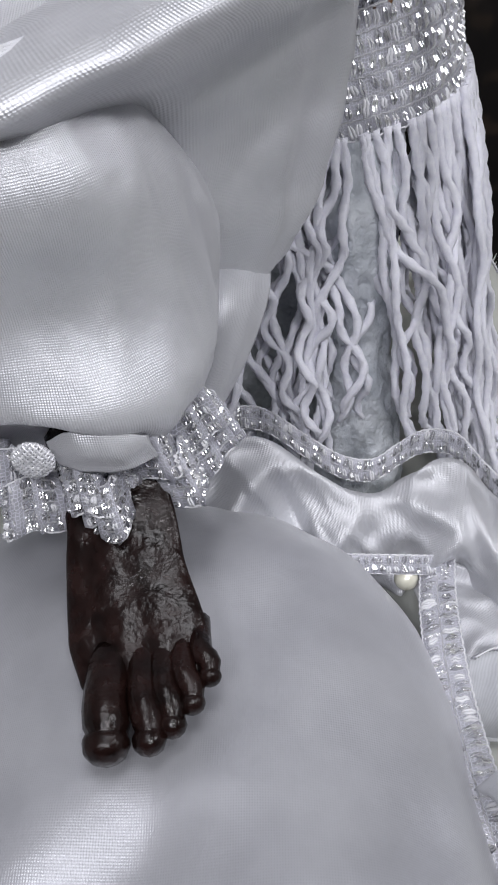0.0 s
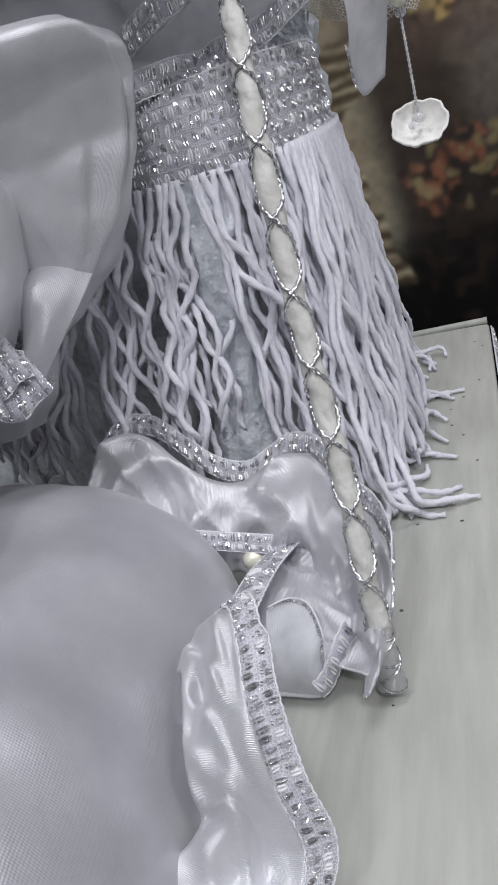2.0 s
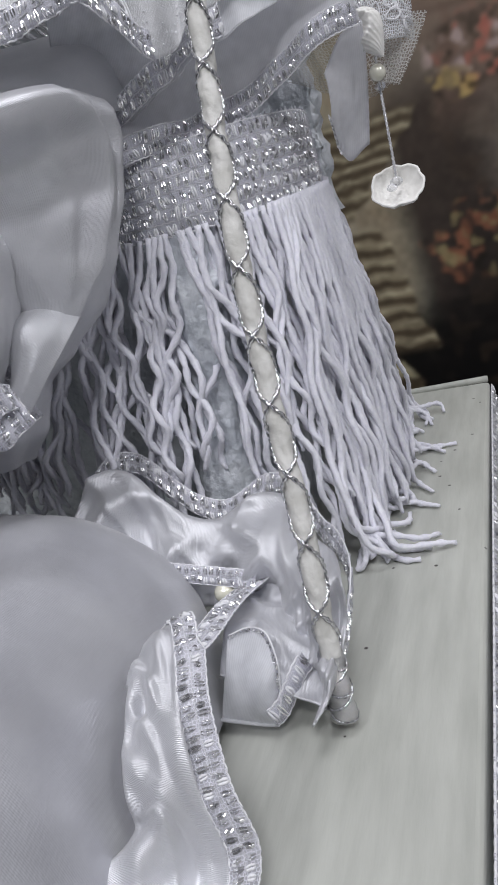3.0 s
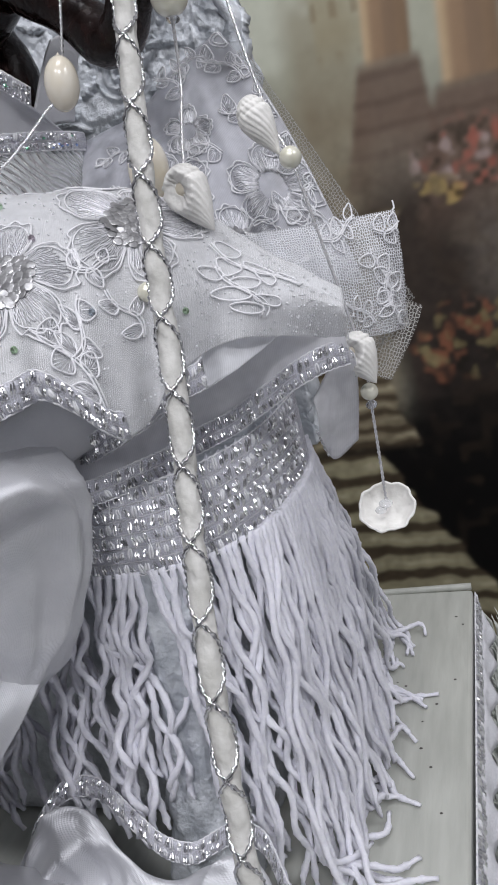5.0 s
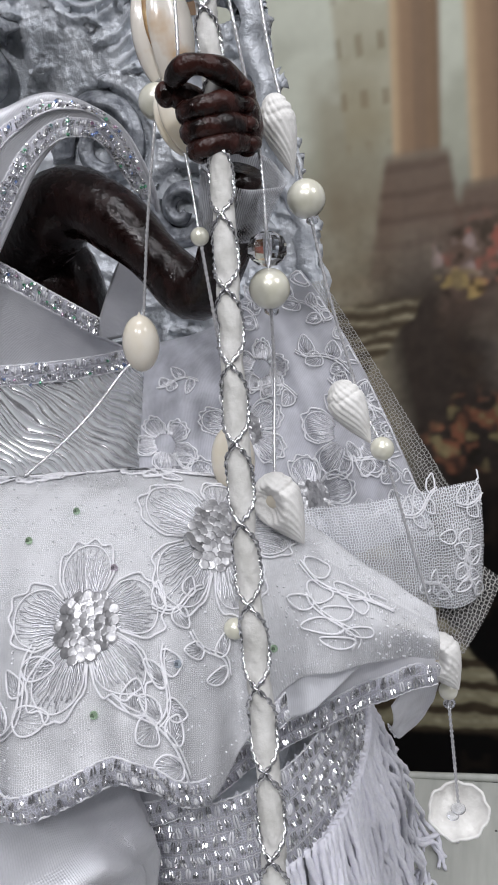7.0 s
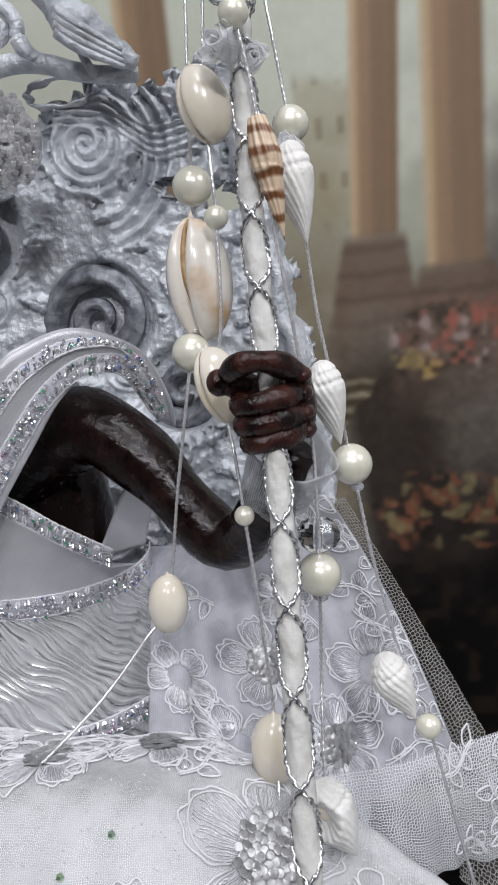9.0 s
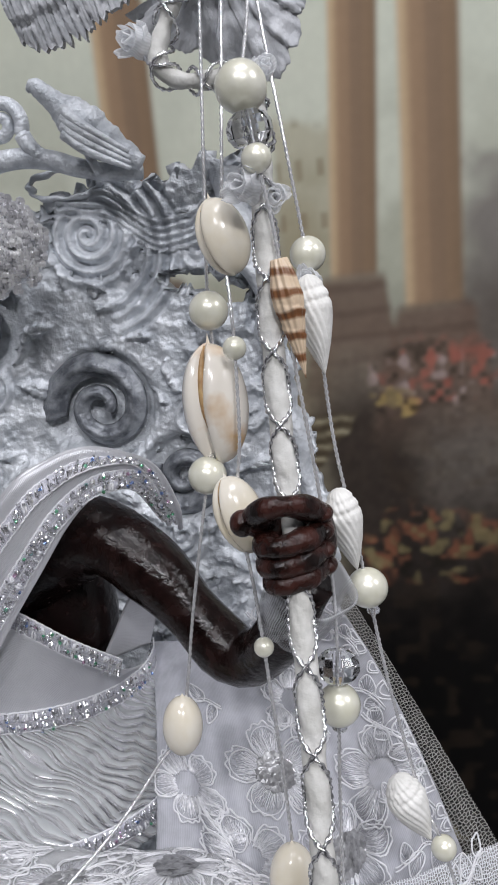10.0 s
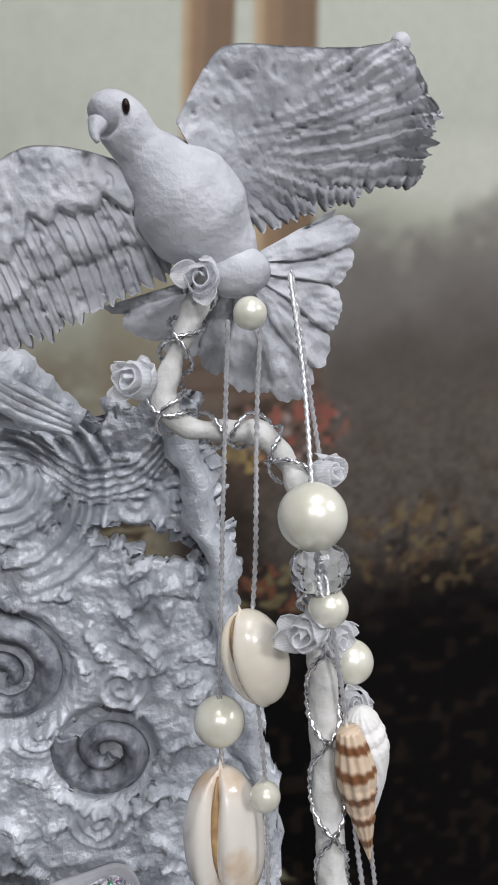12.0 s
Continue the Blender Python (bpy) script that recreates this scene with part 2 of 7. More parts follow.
def banded_shell():
    m, n, l, p = material("brown_banded_shell")
    where = n.new("ShaderNodeTexCoord")
    wave = n.new("ShaderNodeTexWave")
    wave.bands_direction = "Z"
    wave.inputs["Scale"].default_value, wave.inputs["Distortion"].default_value = 80, 2.0
    wave.inputs["Detail"].default_value, wave.inputs["Detail Scale"].default_value = 3, 2
    l.new(where.outputs["Object"], wave.inputs["Vector"])
    ramp = n.new("ShaderNodeValToRGB")
    ramp.color_ramp.elements[0].color, ramp.color_ramp.elements[1].color = (0.20, 0.085, 0.035, 1), (0.68, 0.53, 0.38, 1)
    ramp.color_ramp.elements[0].position, ramp.color_ramp.elements[1].position = 0.10, 0.55
    l.new(wave.outputs[0], ramp.inputs[0])
    l.new(ramp.outputs[0], p.inputs["Base Color"])
    p.inputs["Roughness"].default_value = 0.35
    return m


SHELLBROWN = banded_shell()


def crystal():
    m, n, l, p = material("clear_crystal")
    p.inputs["Base Color"].default_value = (0.97, 0.98, 1.0, 1)
    p.inputs["Roughness"].default_value = 0.02
    p.inputs["Transmission Weight"].default_value = 1.0
    p.inputs["IOR"].default_value = 1.55
    return m


CRYSTAL = crystal()


def gem_material():
    m, n, l, p = material("iridescent_gem")
    info = n.new("ShaderNodeObjectInfo")
    ramp = n.new("ShaderNodeValToRGB")
    ramp.color_ramp.elements[0].color, ramp.color_ramp.elements[1].color = (0.55, 0.75, 0.50, 1), (0.72, 0.55, 0.62, 1)
    mid = ramp.color_ramp.elements.new(0.5)
    mid.color = (0.55, 0.66, 0.74, 1)
    l.new(info.outputs["Random"], ramp.inputs[0])
    l.new(ramp.outputs[0], p.inputs["Base Color"])
    p.inputs["Metallic"].default_value, p.inputs["Roughness"].default_value = 0.8, 0.1
    return m


GEM = gem_material()


def glint_material():
    m, n, l, p = material("iridescent_glitter")
    geo = n.new("ShaderNodeNewGeometry")
    ramp = n.new("ShaderNodeValToRGB")
    ramp.color_ramp.interpolation = "CONSTANT"
    ramp.color_ramp.elements[0].color, ramp.color_ramp.elements[1].color = (0.9, 0.9, 0.94, 1), (0.85, 0.55, 0.75, 1)
    ramp.color_ramp.elements[1].position = 0.97
    for at, tone in ((0.84, (0.30, 0.80, 0.50, 1)), (0.90, (0.35, 0.50, 0.90, 1)), (0.94, (0.55, 0.85, 0.85, 1))):
        ramp.color_ramp.elements.new(at).color = tone
    l.new(geo.outputs["Random Per Island"], ramp.inputs[0])
    l.new(ramp.outputs[0], p.inputs["Base Color"])
    p.inputs["Metallic"].default_value, p.inputs["Roughness"].default_value = 0.9, 0.12
    return m


GLINT = glint_material()


def clear_plastic():
    m, n, l, p = material("clear_plastic")
    p.inputs["Base Color"].default_value = (0.88, 0.89, 0.92, 1)
    p.inputs["Roughness"].default_value = 0.12
    p.inputs["Transmission Weight"].default_value = 0.88
    p.inputs["IOR"].default_value = 1.3
    return m


CLEAR = clear_plastic()
CRINKLED = sheer("crinkled_clear_plastic", (0.70, 0.71, 0.74), 0.42, glitter=0.14, cloud=0.28, crinkle=0.35)
PETAL = sheer("white_gauze_petal", (0.94, 0.95, 0.97), 0.60, cloud=0.12, crinkle=0.1, glitter=0.08)


# ---- mesh helpers ----
def smooth_step(a, b, x):
    k = min(1.0, max(0.0, (x - a) / (b - a)))
    return k * k * (3 - 2 * k)


def spline(points, count):
    """A smooth curve through the points, count + 1 places along it, evenly spaced."""
    p = [Vector(q) for q in points]
    p = [2 * p[0] - p[1]] + p + [2 * p[-1] - p[-2]]
    fine = []
    for i in range(1, len(p) - 2):
        a, b, c, d = p[i - 1], p[i], p[i + 1], p[i + 2]
        for k in range(16):
            t = k / 16
            fine.append(0.5 * ((2 * b) + (c - a) * t + (2 * a - 5 * b + 4 * c - d) * t * t + (3 * b - a - 3 * c + d) * t ** 3))
    fine.append(p[-2])
    run = [0.0]
    for a, b in zip(fine, fine[1:]):
        run.append(run[-1] + (b - a).length)
    out, j = [], 0
    for i in range(count + 1):
        s = run[-1] * i / count
        while j < len(run) - 2 and run[j + 1] < s:
            j += 1
        t = (s - run[j]) / max(1e-9, run[j + 1] - run[j])
        out.append(fine[j].lerp(fine[j + 1], min(1.0, t)))
    return out


def curve_at(points, u):
    x = min(len(points) - 1.000001, max(0.0, u * (len(points) - 1)))
    i = int(x)
    return points[i].lerp(points[i + 1], x - i)


def length_of(points):
    return sum((b - a).length for a, b in zip(points, points[1:]))


class Build:
    """Collects vertices and faces of one mesh."""

    def __init__(self):
        self.v, self.f, self.c = [], [], []

    def grid(self, fn, nu, nv, wrap=False, keep=None, flat=False):
        base = len(self.v)
        cols = nu if wrap else nu + 1
        for j in range(nv + 1):
            for i in range(cols):
                self.v.append(tuple(fn(i / nu, j / nv)))
        mid_row = [Vector(self.v[base + (nv // 2) * cols + i]) for i in range(cols)]
        mid_col = [Vector(self.v[base + j * cols + cols // 2]) for j in range(nv + 1)]
        lu, lv = length_of(mid_row), length_of(mid_col)
        if flat:
            self.c.append((base, [(p[0], p[1], 0.0) for p in self.v[base:]]))
        else:
            self.c.append((base, [(lu * i / nu, lv * j / nv, 0.0) for j in range(nv + 1) for i in range(cols)]))
        for j in range(nv):
            for i in range(nu):
                if keep and not keep((i + 0.5) / nu, (j + 0.5) / nv):
                    continue
                a, b = base + j * cols + i, base + j * cols + (i + 1) % cols
                self.f.append((a, b, b + cols, a + cols))
        return self

    def tube(self, pts, r, seg=8, lobes=0, turns=0.0, depth=0.25, flat=1.0, up=None):
        """A tube along pts; r a number or a function of 0..1. lobes: strands of a twisted cord."""
        pts = [Vector(p) for p in pts]
        base, last = len(self.v), None
        count = len(pts)
        for i, p in enumerate(pts):
            d = (pts[min(i + 1, count - 1)] - pts[max(i - 1, 0)]).normalized()
            if last is None:
                side = Vector(up).cross(d) if up else d.orthogonal()
                side.normalize()
            else:
                side = (last - d * last.dot(d)).normalized()
            last = side
            other = d.cross(side)
            s = i / max(1, count - 1)
            rad = r(s) if callable(r) else r
            for k in range(seg):
                a = 2 * math.pi * k / seg
                q = rad
                if lobes:
                    q *= 1 - depth * (0.5 - 0.5 * math.cos(lobes * a + turns * 2 * math.pi * s))
                self.v.append(tuple(p + side * (q * math.cos(a)) + other * (q * flat * math.sin(a))))
        for i in range(count - 1):
            for k in range(seg):
                a, b = base + i * seg + k, base + i * seg + (k + 1) % seg
                self.f.append((a, b, b + seg, a + seg))
        self.f.append(tuple(base + k for k in reversed(range(seg))))
        self.f.append(tuple(base + (count - 1) * seg + k for k in range(seg)))
        return self

    def ball(self, centre, radii, nu=16, nv=10, m=None, swell=None):
        base = len(self.v)
        m = m or Matrix.Identity(3)
        c = Vector(centre)
        for j in range(1, nv):
            b = math.pi * j / nv
            for i in range(nu):
                a = 2 * math.pi * i / nu
                k = swell(a, b) if swell else 1.0
                q = Vector((radii[0] * math.sin(b) * math.cos(a), radii[1] * math.sin(b) * math.sin(a), radii[2] * math.cos(b))) * k
                self.v.append(tuple(c + m @ q))
        self.v.append(tuple(c + m @ Vector((0, 0, radii[2]))))
        self.v.append(tuple(c - m @ Vector((0, 0, radii[2]))))
        top, bottom = len(self.v) - 2, len(self.v) - 1
        for j in range(nv - 2):
            for i in range(nu):
                a, b = base + j * nu + i, base + j * nu + (i + 1) % nu
                self.f.append((a, a + nu, b + nu, b))
        for i in range(nu):
            self.f.append((top, base + i, base + (i + 1) % nu))
            k = base + (nv - 2) * nu
            self.f.append((bottom, k + (i + 1) % nu, k + i))
        return self

    def box(self, centre, half, m=None):
        base = len(self.v)
        m = m or Matrix.Identity(3)
        c = Vector(centre)
        for x, y, z in ((-1, -1, -1), (1, -1, -1), (1, 1, -1), (-1, 1, -1), (-1, -1, 1), (1, -1, 1), (1, 1, 1), (-1, 1, 1)):
            self.v.append(tuple(c + m @ Vector((x * half[0], y * half[1], z * half[2]))))
        for q in ((3, 2, 1, 0), (4, 5, 6, 7), (0, 1, 5, 4), (1, 2, 6, 5), (2, 3, 7, 6), (3, 0, 4, 7)):
            self.f.append(tuple(base + k for k in q))
        return self

    def mesh(self, name, smooth=True):
        me = bpy.data.meshes.new(name)
        me.from_pydata(self.v, [], self.f)
        me.polygons.foreach_set("use_smooth", [smooth] * len(me.polygons))
        if self.c:
            places = np.zeros((len(self.v), 3), np.float32)
            for base, rows in self.c:
                places[base:base + len(rows)] = rows
            me.attributes.new("cloth", "FLOAT_VECTOR", "POINT").data.foreach_set("vector", places.ravel())
        me.update()
        return me


def thing(name, base, label, category, group="", kind=""):
    ob = new(name)
    ob.empty_display_size = 0.01
    ob.location = base
    return tagged(ob, label, category, group, kind)


def origin(ob):
    """Parts are built in place: only a thing's own base is taken off again."""
    return Vector((0, 0, 0)) if ob.parent else Vector(ob.location)


def part(name, b, mat, parent, label="", thick=0.0, smooth=True, bevel=0.0, offset=0.0):
    me = b if isinstance(b, bpy.types.Mesh) else b.mesh(name, smooth)
    if not me.materials:
        me.materials.append(mat)
    ob = new(name, me)
    ob.parent = parent
    ob.matrix_parent_inverse = Matrix.Translation(-origin(parent))
    if thick:
        mod = ob.modifiers.new("thickness", "SOLIDIFY")
        mod.thickness, mod.offset = thick, offset
    if bevel:
        mod = ob.modifiers.new("edges", "BEVEL")
        mod.width, mod.segments = bevel, 3
    if label:
        tagged(ob, label)
    return ob


def single(name, b, mat, label, category, group="", kind="", smooth=True, bevel=0.0):
    me = b.mesh(name, smooth)
    me.materials.append(mat)
    ob = new(name, me)
    if bevel:
        mod = ob.modifiers.new("edges", "BEVEL")
        mod.width, mod.segments = bevel, 3
    return tagged(ob, label, category, group, kind)


def wob(x, y, z, scale):
    return noise.noise(Vector((x * scale, y * scale, z * scale)))


def lerp_rows(rows, z):
    """Reads a table of rows (key, values...) at z."""
    rows = sorted(rows)
    if z <= rows[0][0]:
        return rows[0][1:]
    for a, b in zip(rows, rows[1:]):
        if z <= b[0]:
            k = (z - a[0]) / (b[0] - a[0])
            k = k * k * (3 - 2 * k) * 0.5 + k * 0.5
            return tuple(p + (q - p) * k for p, q in zip(a[1:], b[1:]))
    return rows[-1][1:]


def axes(axis, face):
    """A frame whose z runs along axis and whose x looks along face."""
    z = Vector(axis).normalized()
    x = Vector(face)
    x = (x - z * x.dot(z)).normalized()
    return Matrix((x, z.cross(x), z)).transposed()


def lace_band(path, ups, rows, pitch, parent, name="silver_trim", ground=True, label="", wave=0.0):
    """A crocheted band along path: a white ground and rows of slanted silver stitches. ups: its width, a vector at each place."""
    count = len(path) - 1
    total = length_of(path)
    band = Build()

    def at(s, v):
        x = min(count - 1e-6, max(0.0, s * count))
        i = int(x)
        k = x - i
        p = path[i].lerp(path[i + 1], k)
        u = ups[i].lerp(ups[i + 1], k)
        d = (path[i + 1] - path[i]).normalized()
        nrm = d.cross(u).normalized()
        return p + u * v, nrm, d, u

    if ground:
        def sheet(s, v):
            p, nrm, d, u = at(s, v)
            edge = 0.06 * math.sin(s * total / pitch * 2 * math.pi * 0.5)
            return p + u * (edge if v in (0, 1) else 0) + nrm * (wave * math.sin(s * total / 0.004 * 2 * math.pi))
        band.grid(sheet, max(4, int(total / 0.0012)), 3)
        base = part(name, band, TRIMNET, parent, label, thick=0.0003)
    else:
        base = parent
    silver, white = Build(), Build()
    cols = max(2, int(total / (pitch * 1.12)))
    rng = random.Random(int(total * 1e6) % 9973)
    for r in range(rows):
        for c in range(cols):
            s = (c + 0.5 + rng.uniform(-0.20, 0.20)) / cols
            lean = rng.uniform(-0.15, 0.45) * pitch / total * (1 if r % 2 else -1)
            v0, v1 = (r + rng.uniform(-0.06, 0.24)) / rows, (r + rng.uniform(0.70, 1.04)) / rows
            a, nrm, d, u = at(s - lean * 0.5, v0)
            e, nrm2, d2, u2 = at(s + lean * 0.5, v1)
            mid, swing = (a + e) / 2, rng.uniform(-0.18, 0.18) * pitch
            fat = rng.uniform(0.15, 0.31)
            out = nrm * (pitch * 0.20 * (1 if 0.8 * nrm.z - nrm.y > 0 else -1))
            st = white if rng.random() < 0.16 else silver
            for side in (-1, 1):
                off = d * (side * pitch * 0.20)
                st.tube([a + off * 0.5, a.lerp(e, 0.25) + off + out + nrm * swing, mid + off * 1.15 + out - nrm * swing, a.lerp(e, 0.75) + off + out + nrm * swing, e + off * 0.5],
                        lambda q: pitch * (0.06 + fat * 0.62 * math.sin(math.pi * (0.08 + 0.84 * q))), 5)
        for v in (r / rows, (r + 1) / rows):
            rail = [at(k / (cols * 3), v + 0.035 / rows * math.sin(k * 2.1))[0] for k in range(cols * 3 + 1)]
            white.tube(rail, pitch * 0.14, 5)
    part("silver_stitches", silver, SILVER, base, "shiny silver metallic stitches", smooth=False)
    part("white_stitches", white, THREAD, base, "white thread stitches")
    return base


GLITTER_SEED = [0]


def glitter(path, ups, count, parent, size=0.00044):
    """Tiny faceted glints scattered over a braid."""
    GLITTER_SEED[0] += 1
    rng = random.Random(900 + GLITTER_SEED[0])
    b = Build()
    for i in range(count):
        k = rng.randrange(len(path) - 1)
        d = (path[k + 1] - path[k]).normalized()
        nrm = d.cross(ups[k]).normalized()
        if nrm.y > 0:
            nrm = -nrm
        b.ball(path[k] + ups[k] * rng.random() + nrm * 0.0008, (size, size, size), 5, 4, m=Euler((rng.uniform(0, 3), rng.uniform(0, 3), 0)).to_matrix())
    part("glitter", b, GLINT, parent, "iridescent glitter flakes", smooth=False)


def row_ups(path, fn):
    return [fn(i / (len(path) - 1), p) for i, p in enumerate(path)]


# ---- the room ----
def slab(name, lo, hi, mat, label, category):
    c = [(a + b) / 2 for a, b in zip(lo, hi)]
    h = [(b - a) / 2 for a, b in zip(lo, hi)]
    return single(name, Build().box(c, h), mat, label, category, kind="structure", smooth=False)


slab("floor", (-1.7, -1.9, -1.0), (1.7, 1.2, -0.9), FLOORPAINT, "plain grey floor of the room", "floor")
slab("ceiling", (-1.7, -1.9, 1.5), (1.7, 1.2, 1.6), WALLPAINT, "plain white ceiling of the room", "ceiling")
slab("wall_north", (-1.7, 1.1, -0.9), (1.7, 1.2, 1.5), WALLPAINT, "plain white wall behind the printed backdrop", "wall")
# unseen; made dark to put dark reflections in the satin and silver
slab("wall_south", (-1.7, -1.9, -0.9), (1.7, -1.8, 1.5), REFLECTED_DARK, "unseen wall kept dark so satin and silver reflect darkness", "wall")
slab("wall_west", (-1.7, -1.8, -0.9), (-1.6, 1.1, 1.5), WALLPAINT, "plain white side wall of the room", "wall")
slab("wall_east", (1.6, -1.8, -0.9), (1.7, 1.1, 1.5), WALLPAINT, "plain white side wall of the room", "wall")


# ---- the printed backdrop: columns, steps, flowers and mist ----
def srgb(r, g, b):
    return np.array([(c / 255 / 12.92) if c / 255 <= 0.04045 else ((c / 255 + 0.055) / 1.055) ** 2.4 for c in (r, g, b)])


def step(a, b, x):
    k = np.clip((x - a) / (b - a), 0, 1)
    return k * k * (3 - 2 * k)


def soft_noise(shape, cells, seed):
    """Smooth random field in 0..1 over a grid of that shape."""
    rng = np.random.default_rng(seed)
    ny, nx = shape
    cells = cells * 1.3
    gy, gx = int(ny / cells) + 3, int(nx / cells) + 3
    g = rng.random((gy, gx))
    y, x = np.meshgrid(np.arange(ny) / cells, np.arange(nx) / cells, indexing="ij")
    iy, ix = y.astype(int), x.astype(int)
    fy, fx = y - iy, x - ix
    fy, fx = fy * fy * (3 - 2 * fy), fx * fx * (3 - 2 * fx)
    return (g[iy, ix] * (1 - fx) + g[iy, ix + 1] * fx) * (1 - fy) + (g[iy + 1, ix] * (1 - fx) + g[iy + 1, ix + 1] * fx) * fy


def paint(x, z):
    """The print's colours (linear) at places x across and z up."""
    shape = x.shape
    n1 = 0.5 + 1.4 * (0.5 * soft_noise(shape, 41, 1) + 0.3 * soft_noise(shape, 19, 11) + 0.2 * soft_noise(shape, 8, 12) - 0.5)
    n2 = 0.5 + 1.3 * (0.6 * soft_noise(shape, 13, 2) + 0.4 * soft_noise(shape, 5, 13) - 0.5)
    n3 = soft_noise(shape, 5.6, 3)
    n4, n5, n6 = soft_noise(shape, 6.6, 4), soft_noise(shape, 3.0, 5), soft_noise(shape, 3.4, 6)

    def over(c, colour, a):
        return c * (1 - a[..., None]) + colour * a[..., None]

    c = np.zeros((*shape, 3)) + srgb(206, 205, 190)
    c = over(c, srgb(176, 173, 156), step(0.5, 0.3, z + 0.1 * (n1 - 0.5)))
    c = over(c, srgb(212, 210, 194), step(0.45, 0.7, n1) * 0.6)
    # hazy far buildings
    c = over(c, srgb(150, 138, 116), step(0.03, 0.0, np.abs(x + 0.035) - 0.02) * step(0.42, 0.36, z + 0.05 * n2) * 0.7)
    c = over(c, srgb(128, 112, 92), step(0.30, 0.24, z) * step(0.02, -0.04, x) * (0.4 + 0.5 * n2))
    block = step(0.032, 0.024, np.abs(x + 0.012)) * step(0.28, 0.32, z) * step(0.45, 0.42, z + 0.03 * (n2 - 0.5))
    c = over(c, srgb(166, 152, 124), block * 0.55)
    c = over(c, srgb(122, 100, 74), block * step(0.2, 0.7, np.sin(x * 300 + 0.6)) * step(0.1, 0.6, np.sin(z * 130 + 1.0 + 0.8 * n2)) * 0.45)
    c = over(c, srgb(222, 219, 204), step(1.0, 0.3, np.sqrt(((x - 0.28) / 0.12) ** 2 + ((z - 0.42) / 0.05) ** 2) + 0.5 * (n1 - 0.5)) * 0.7)
    # dark trees and shade
    edge = 0.40 + 0.06 * (n1 - 0.5) + 0.03 * (n2 - 0.5)
    side = step(0.10, 0.16, x + 0.03 * (n2 - 0.5))
    c = over(c, srgb(132, 124, 118), step(edge, edge - 0.06, z) * side)
    c = over(c, srgb(98, 88, 82), step(edge - 0.05, edge - 0.16, z + 0.05 * (n2 - 0.5)) * side)
    c = over(c, srgb(104, 94, 87), step(0.27, 0.17, z + 0.05 * (n1 - 0.5)) * step(-0.01, 0.06, x + 0.02 * (n2 - 0.5)))
    c = over(c, srgb(62, 52, 46), step(0.24, 0.12, z + 0.05 * (n1 - 0.5)) * step(-0.03, 0.01, x + 0.1 * z) * step(0.11, 0.06, x))
    c = over(c, srgb(54, 46, 42), step(0.10, -0.06, z + 0.05 * (n1 - 0.5)) * step(-0.02, 0.04, x + 0.12 * z))
    c = over(c, srgb(20, 16, 15), step(0.0, -0.12, z + 0.05 * (n2 - 0.5)))
    c = over(c, srgb(9, 7, 7), step(-0.04, -0.18, z + 0.05 * (n2 - 0.5)))
    c = over(c, srgb(17, 13, 13), step(0.10, -0.05, z + 0.06 * (n2 - 0.5)) * step(0.12, 0.2, x))
    c = over(c, srgb(104, 92, 80), step(0.55, 0.85, n2) * step(0.30, 0.2, z) * step(0.02, 0.10, z) * step(0.0, 0.08, x) * 0.4)
    c = over(c, srgb(70, 56, 44), step(0.55, 0.9, n3) * step(0.25, 0.1, z) * step(-0.02, 0.06, x) * 0.3)
    c = over(c, srgb(128, 119, 112), step(0.55, 0.9, n1) * step(0.36, 0.30, z) * step(0.14, 0.22, z) * step(0.12, 0.2, x) * 0.5)
    # columns
    for cx, lean, half, foot in ((0.045, 0.066, 0.022, 0.285), (0.112, 0.029, 0.027, 0.25), (-0.18, 0.02, 0.026, 0.3)):
        mid = cx + lean * (z - 0.55)
        d = (x - mid) / half
        shade = srgb(150, 122, 98)[None, None] * (1 - 0.25 * np.clip(d, -1, 1))[..., None]
        shade = over(shade, srgb(205, 176, 142), step(-0.5, -0.95, d) * 0.8)
        shade = over(shade, srgb(118, 98, 84), step(-0.2, 0.0, d) * step(0.6, 0.3, d) * 0.35)
        on = step(1.20, 0.86, np.abs(d)) * step(foot - 0.012, foot + 0.004, z)
        c = c * (1 - on[..., None]) + shade * on[..., None]
        cap = step(1.7, 1.5, np.abs(d)) * step(0.56, 0.58, z)
        c = over(c, srgb(150, 118, 92), cap)
        wide = 1.30 + (foot - z) * 8 + 0.25 * (n2 - 0.5)
        ped = step(wide + 0.30, wide - 0.15, np.abs(d)) * step(foot - 0.16, foot - 0.05, z) * step(foot + 0.006, foot - 0.010, z)
        c = over(c, srgb(112, 90, 78) * 1.0, ped * 0.9)
        lines = step(0.2, 0.9, np.sin((z + 0.004 * (n2 - 0.5)) * 260)) * ped
        c = over(c, srgb(90, 73, 64), lines * 0.4)
    # pale steps
    def treads(c, cx, cz, w, h, pitch, slope, light):
        right = cx + w + slope * (z - cz) + 0.012 * (n3 - 0.5)
        on = step(right + 0.004, right - 0.004, x) * step(cx - w - 0.02, cx - w, x) * step(cz - h, cz - h + 0.01, z) * step(cz + h, cz + h - 0.01, z)
        row = np.sin((z + 0.010 * (n2 - 0.5)) / pitch * 6.283)
        col = over(np.zeros((*shape, 3)) + light, srgb(78, 66, 52), step(-0.1, 0.7, row))
        col = over(col, srgb(190, 178, 150), step(-0.6, -0.95, row) * n3 * 0.8)
        return c * (1 - on[..., None]) + col * on[..., None]
    c = treads(c, -0.10, 0.095, 0.080, 0.055, 0.0145, 0.9, srgb(108, 96, 78))
    c = treads(c, -0.10, -0.04, 0.08, 0.075, 0.019, -0.3, srgb(128, 115, 94))
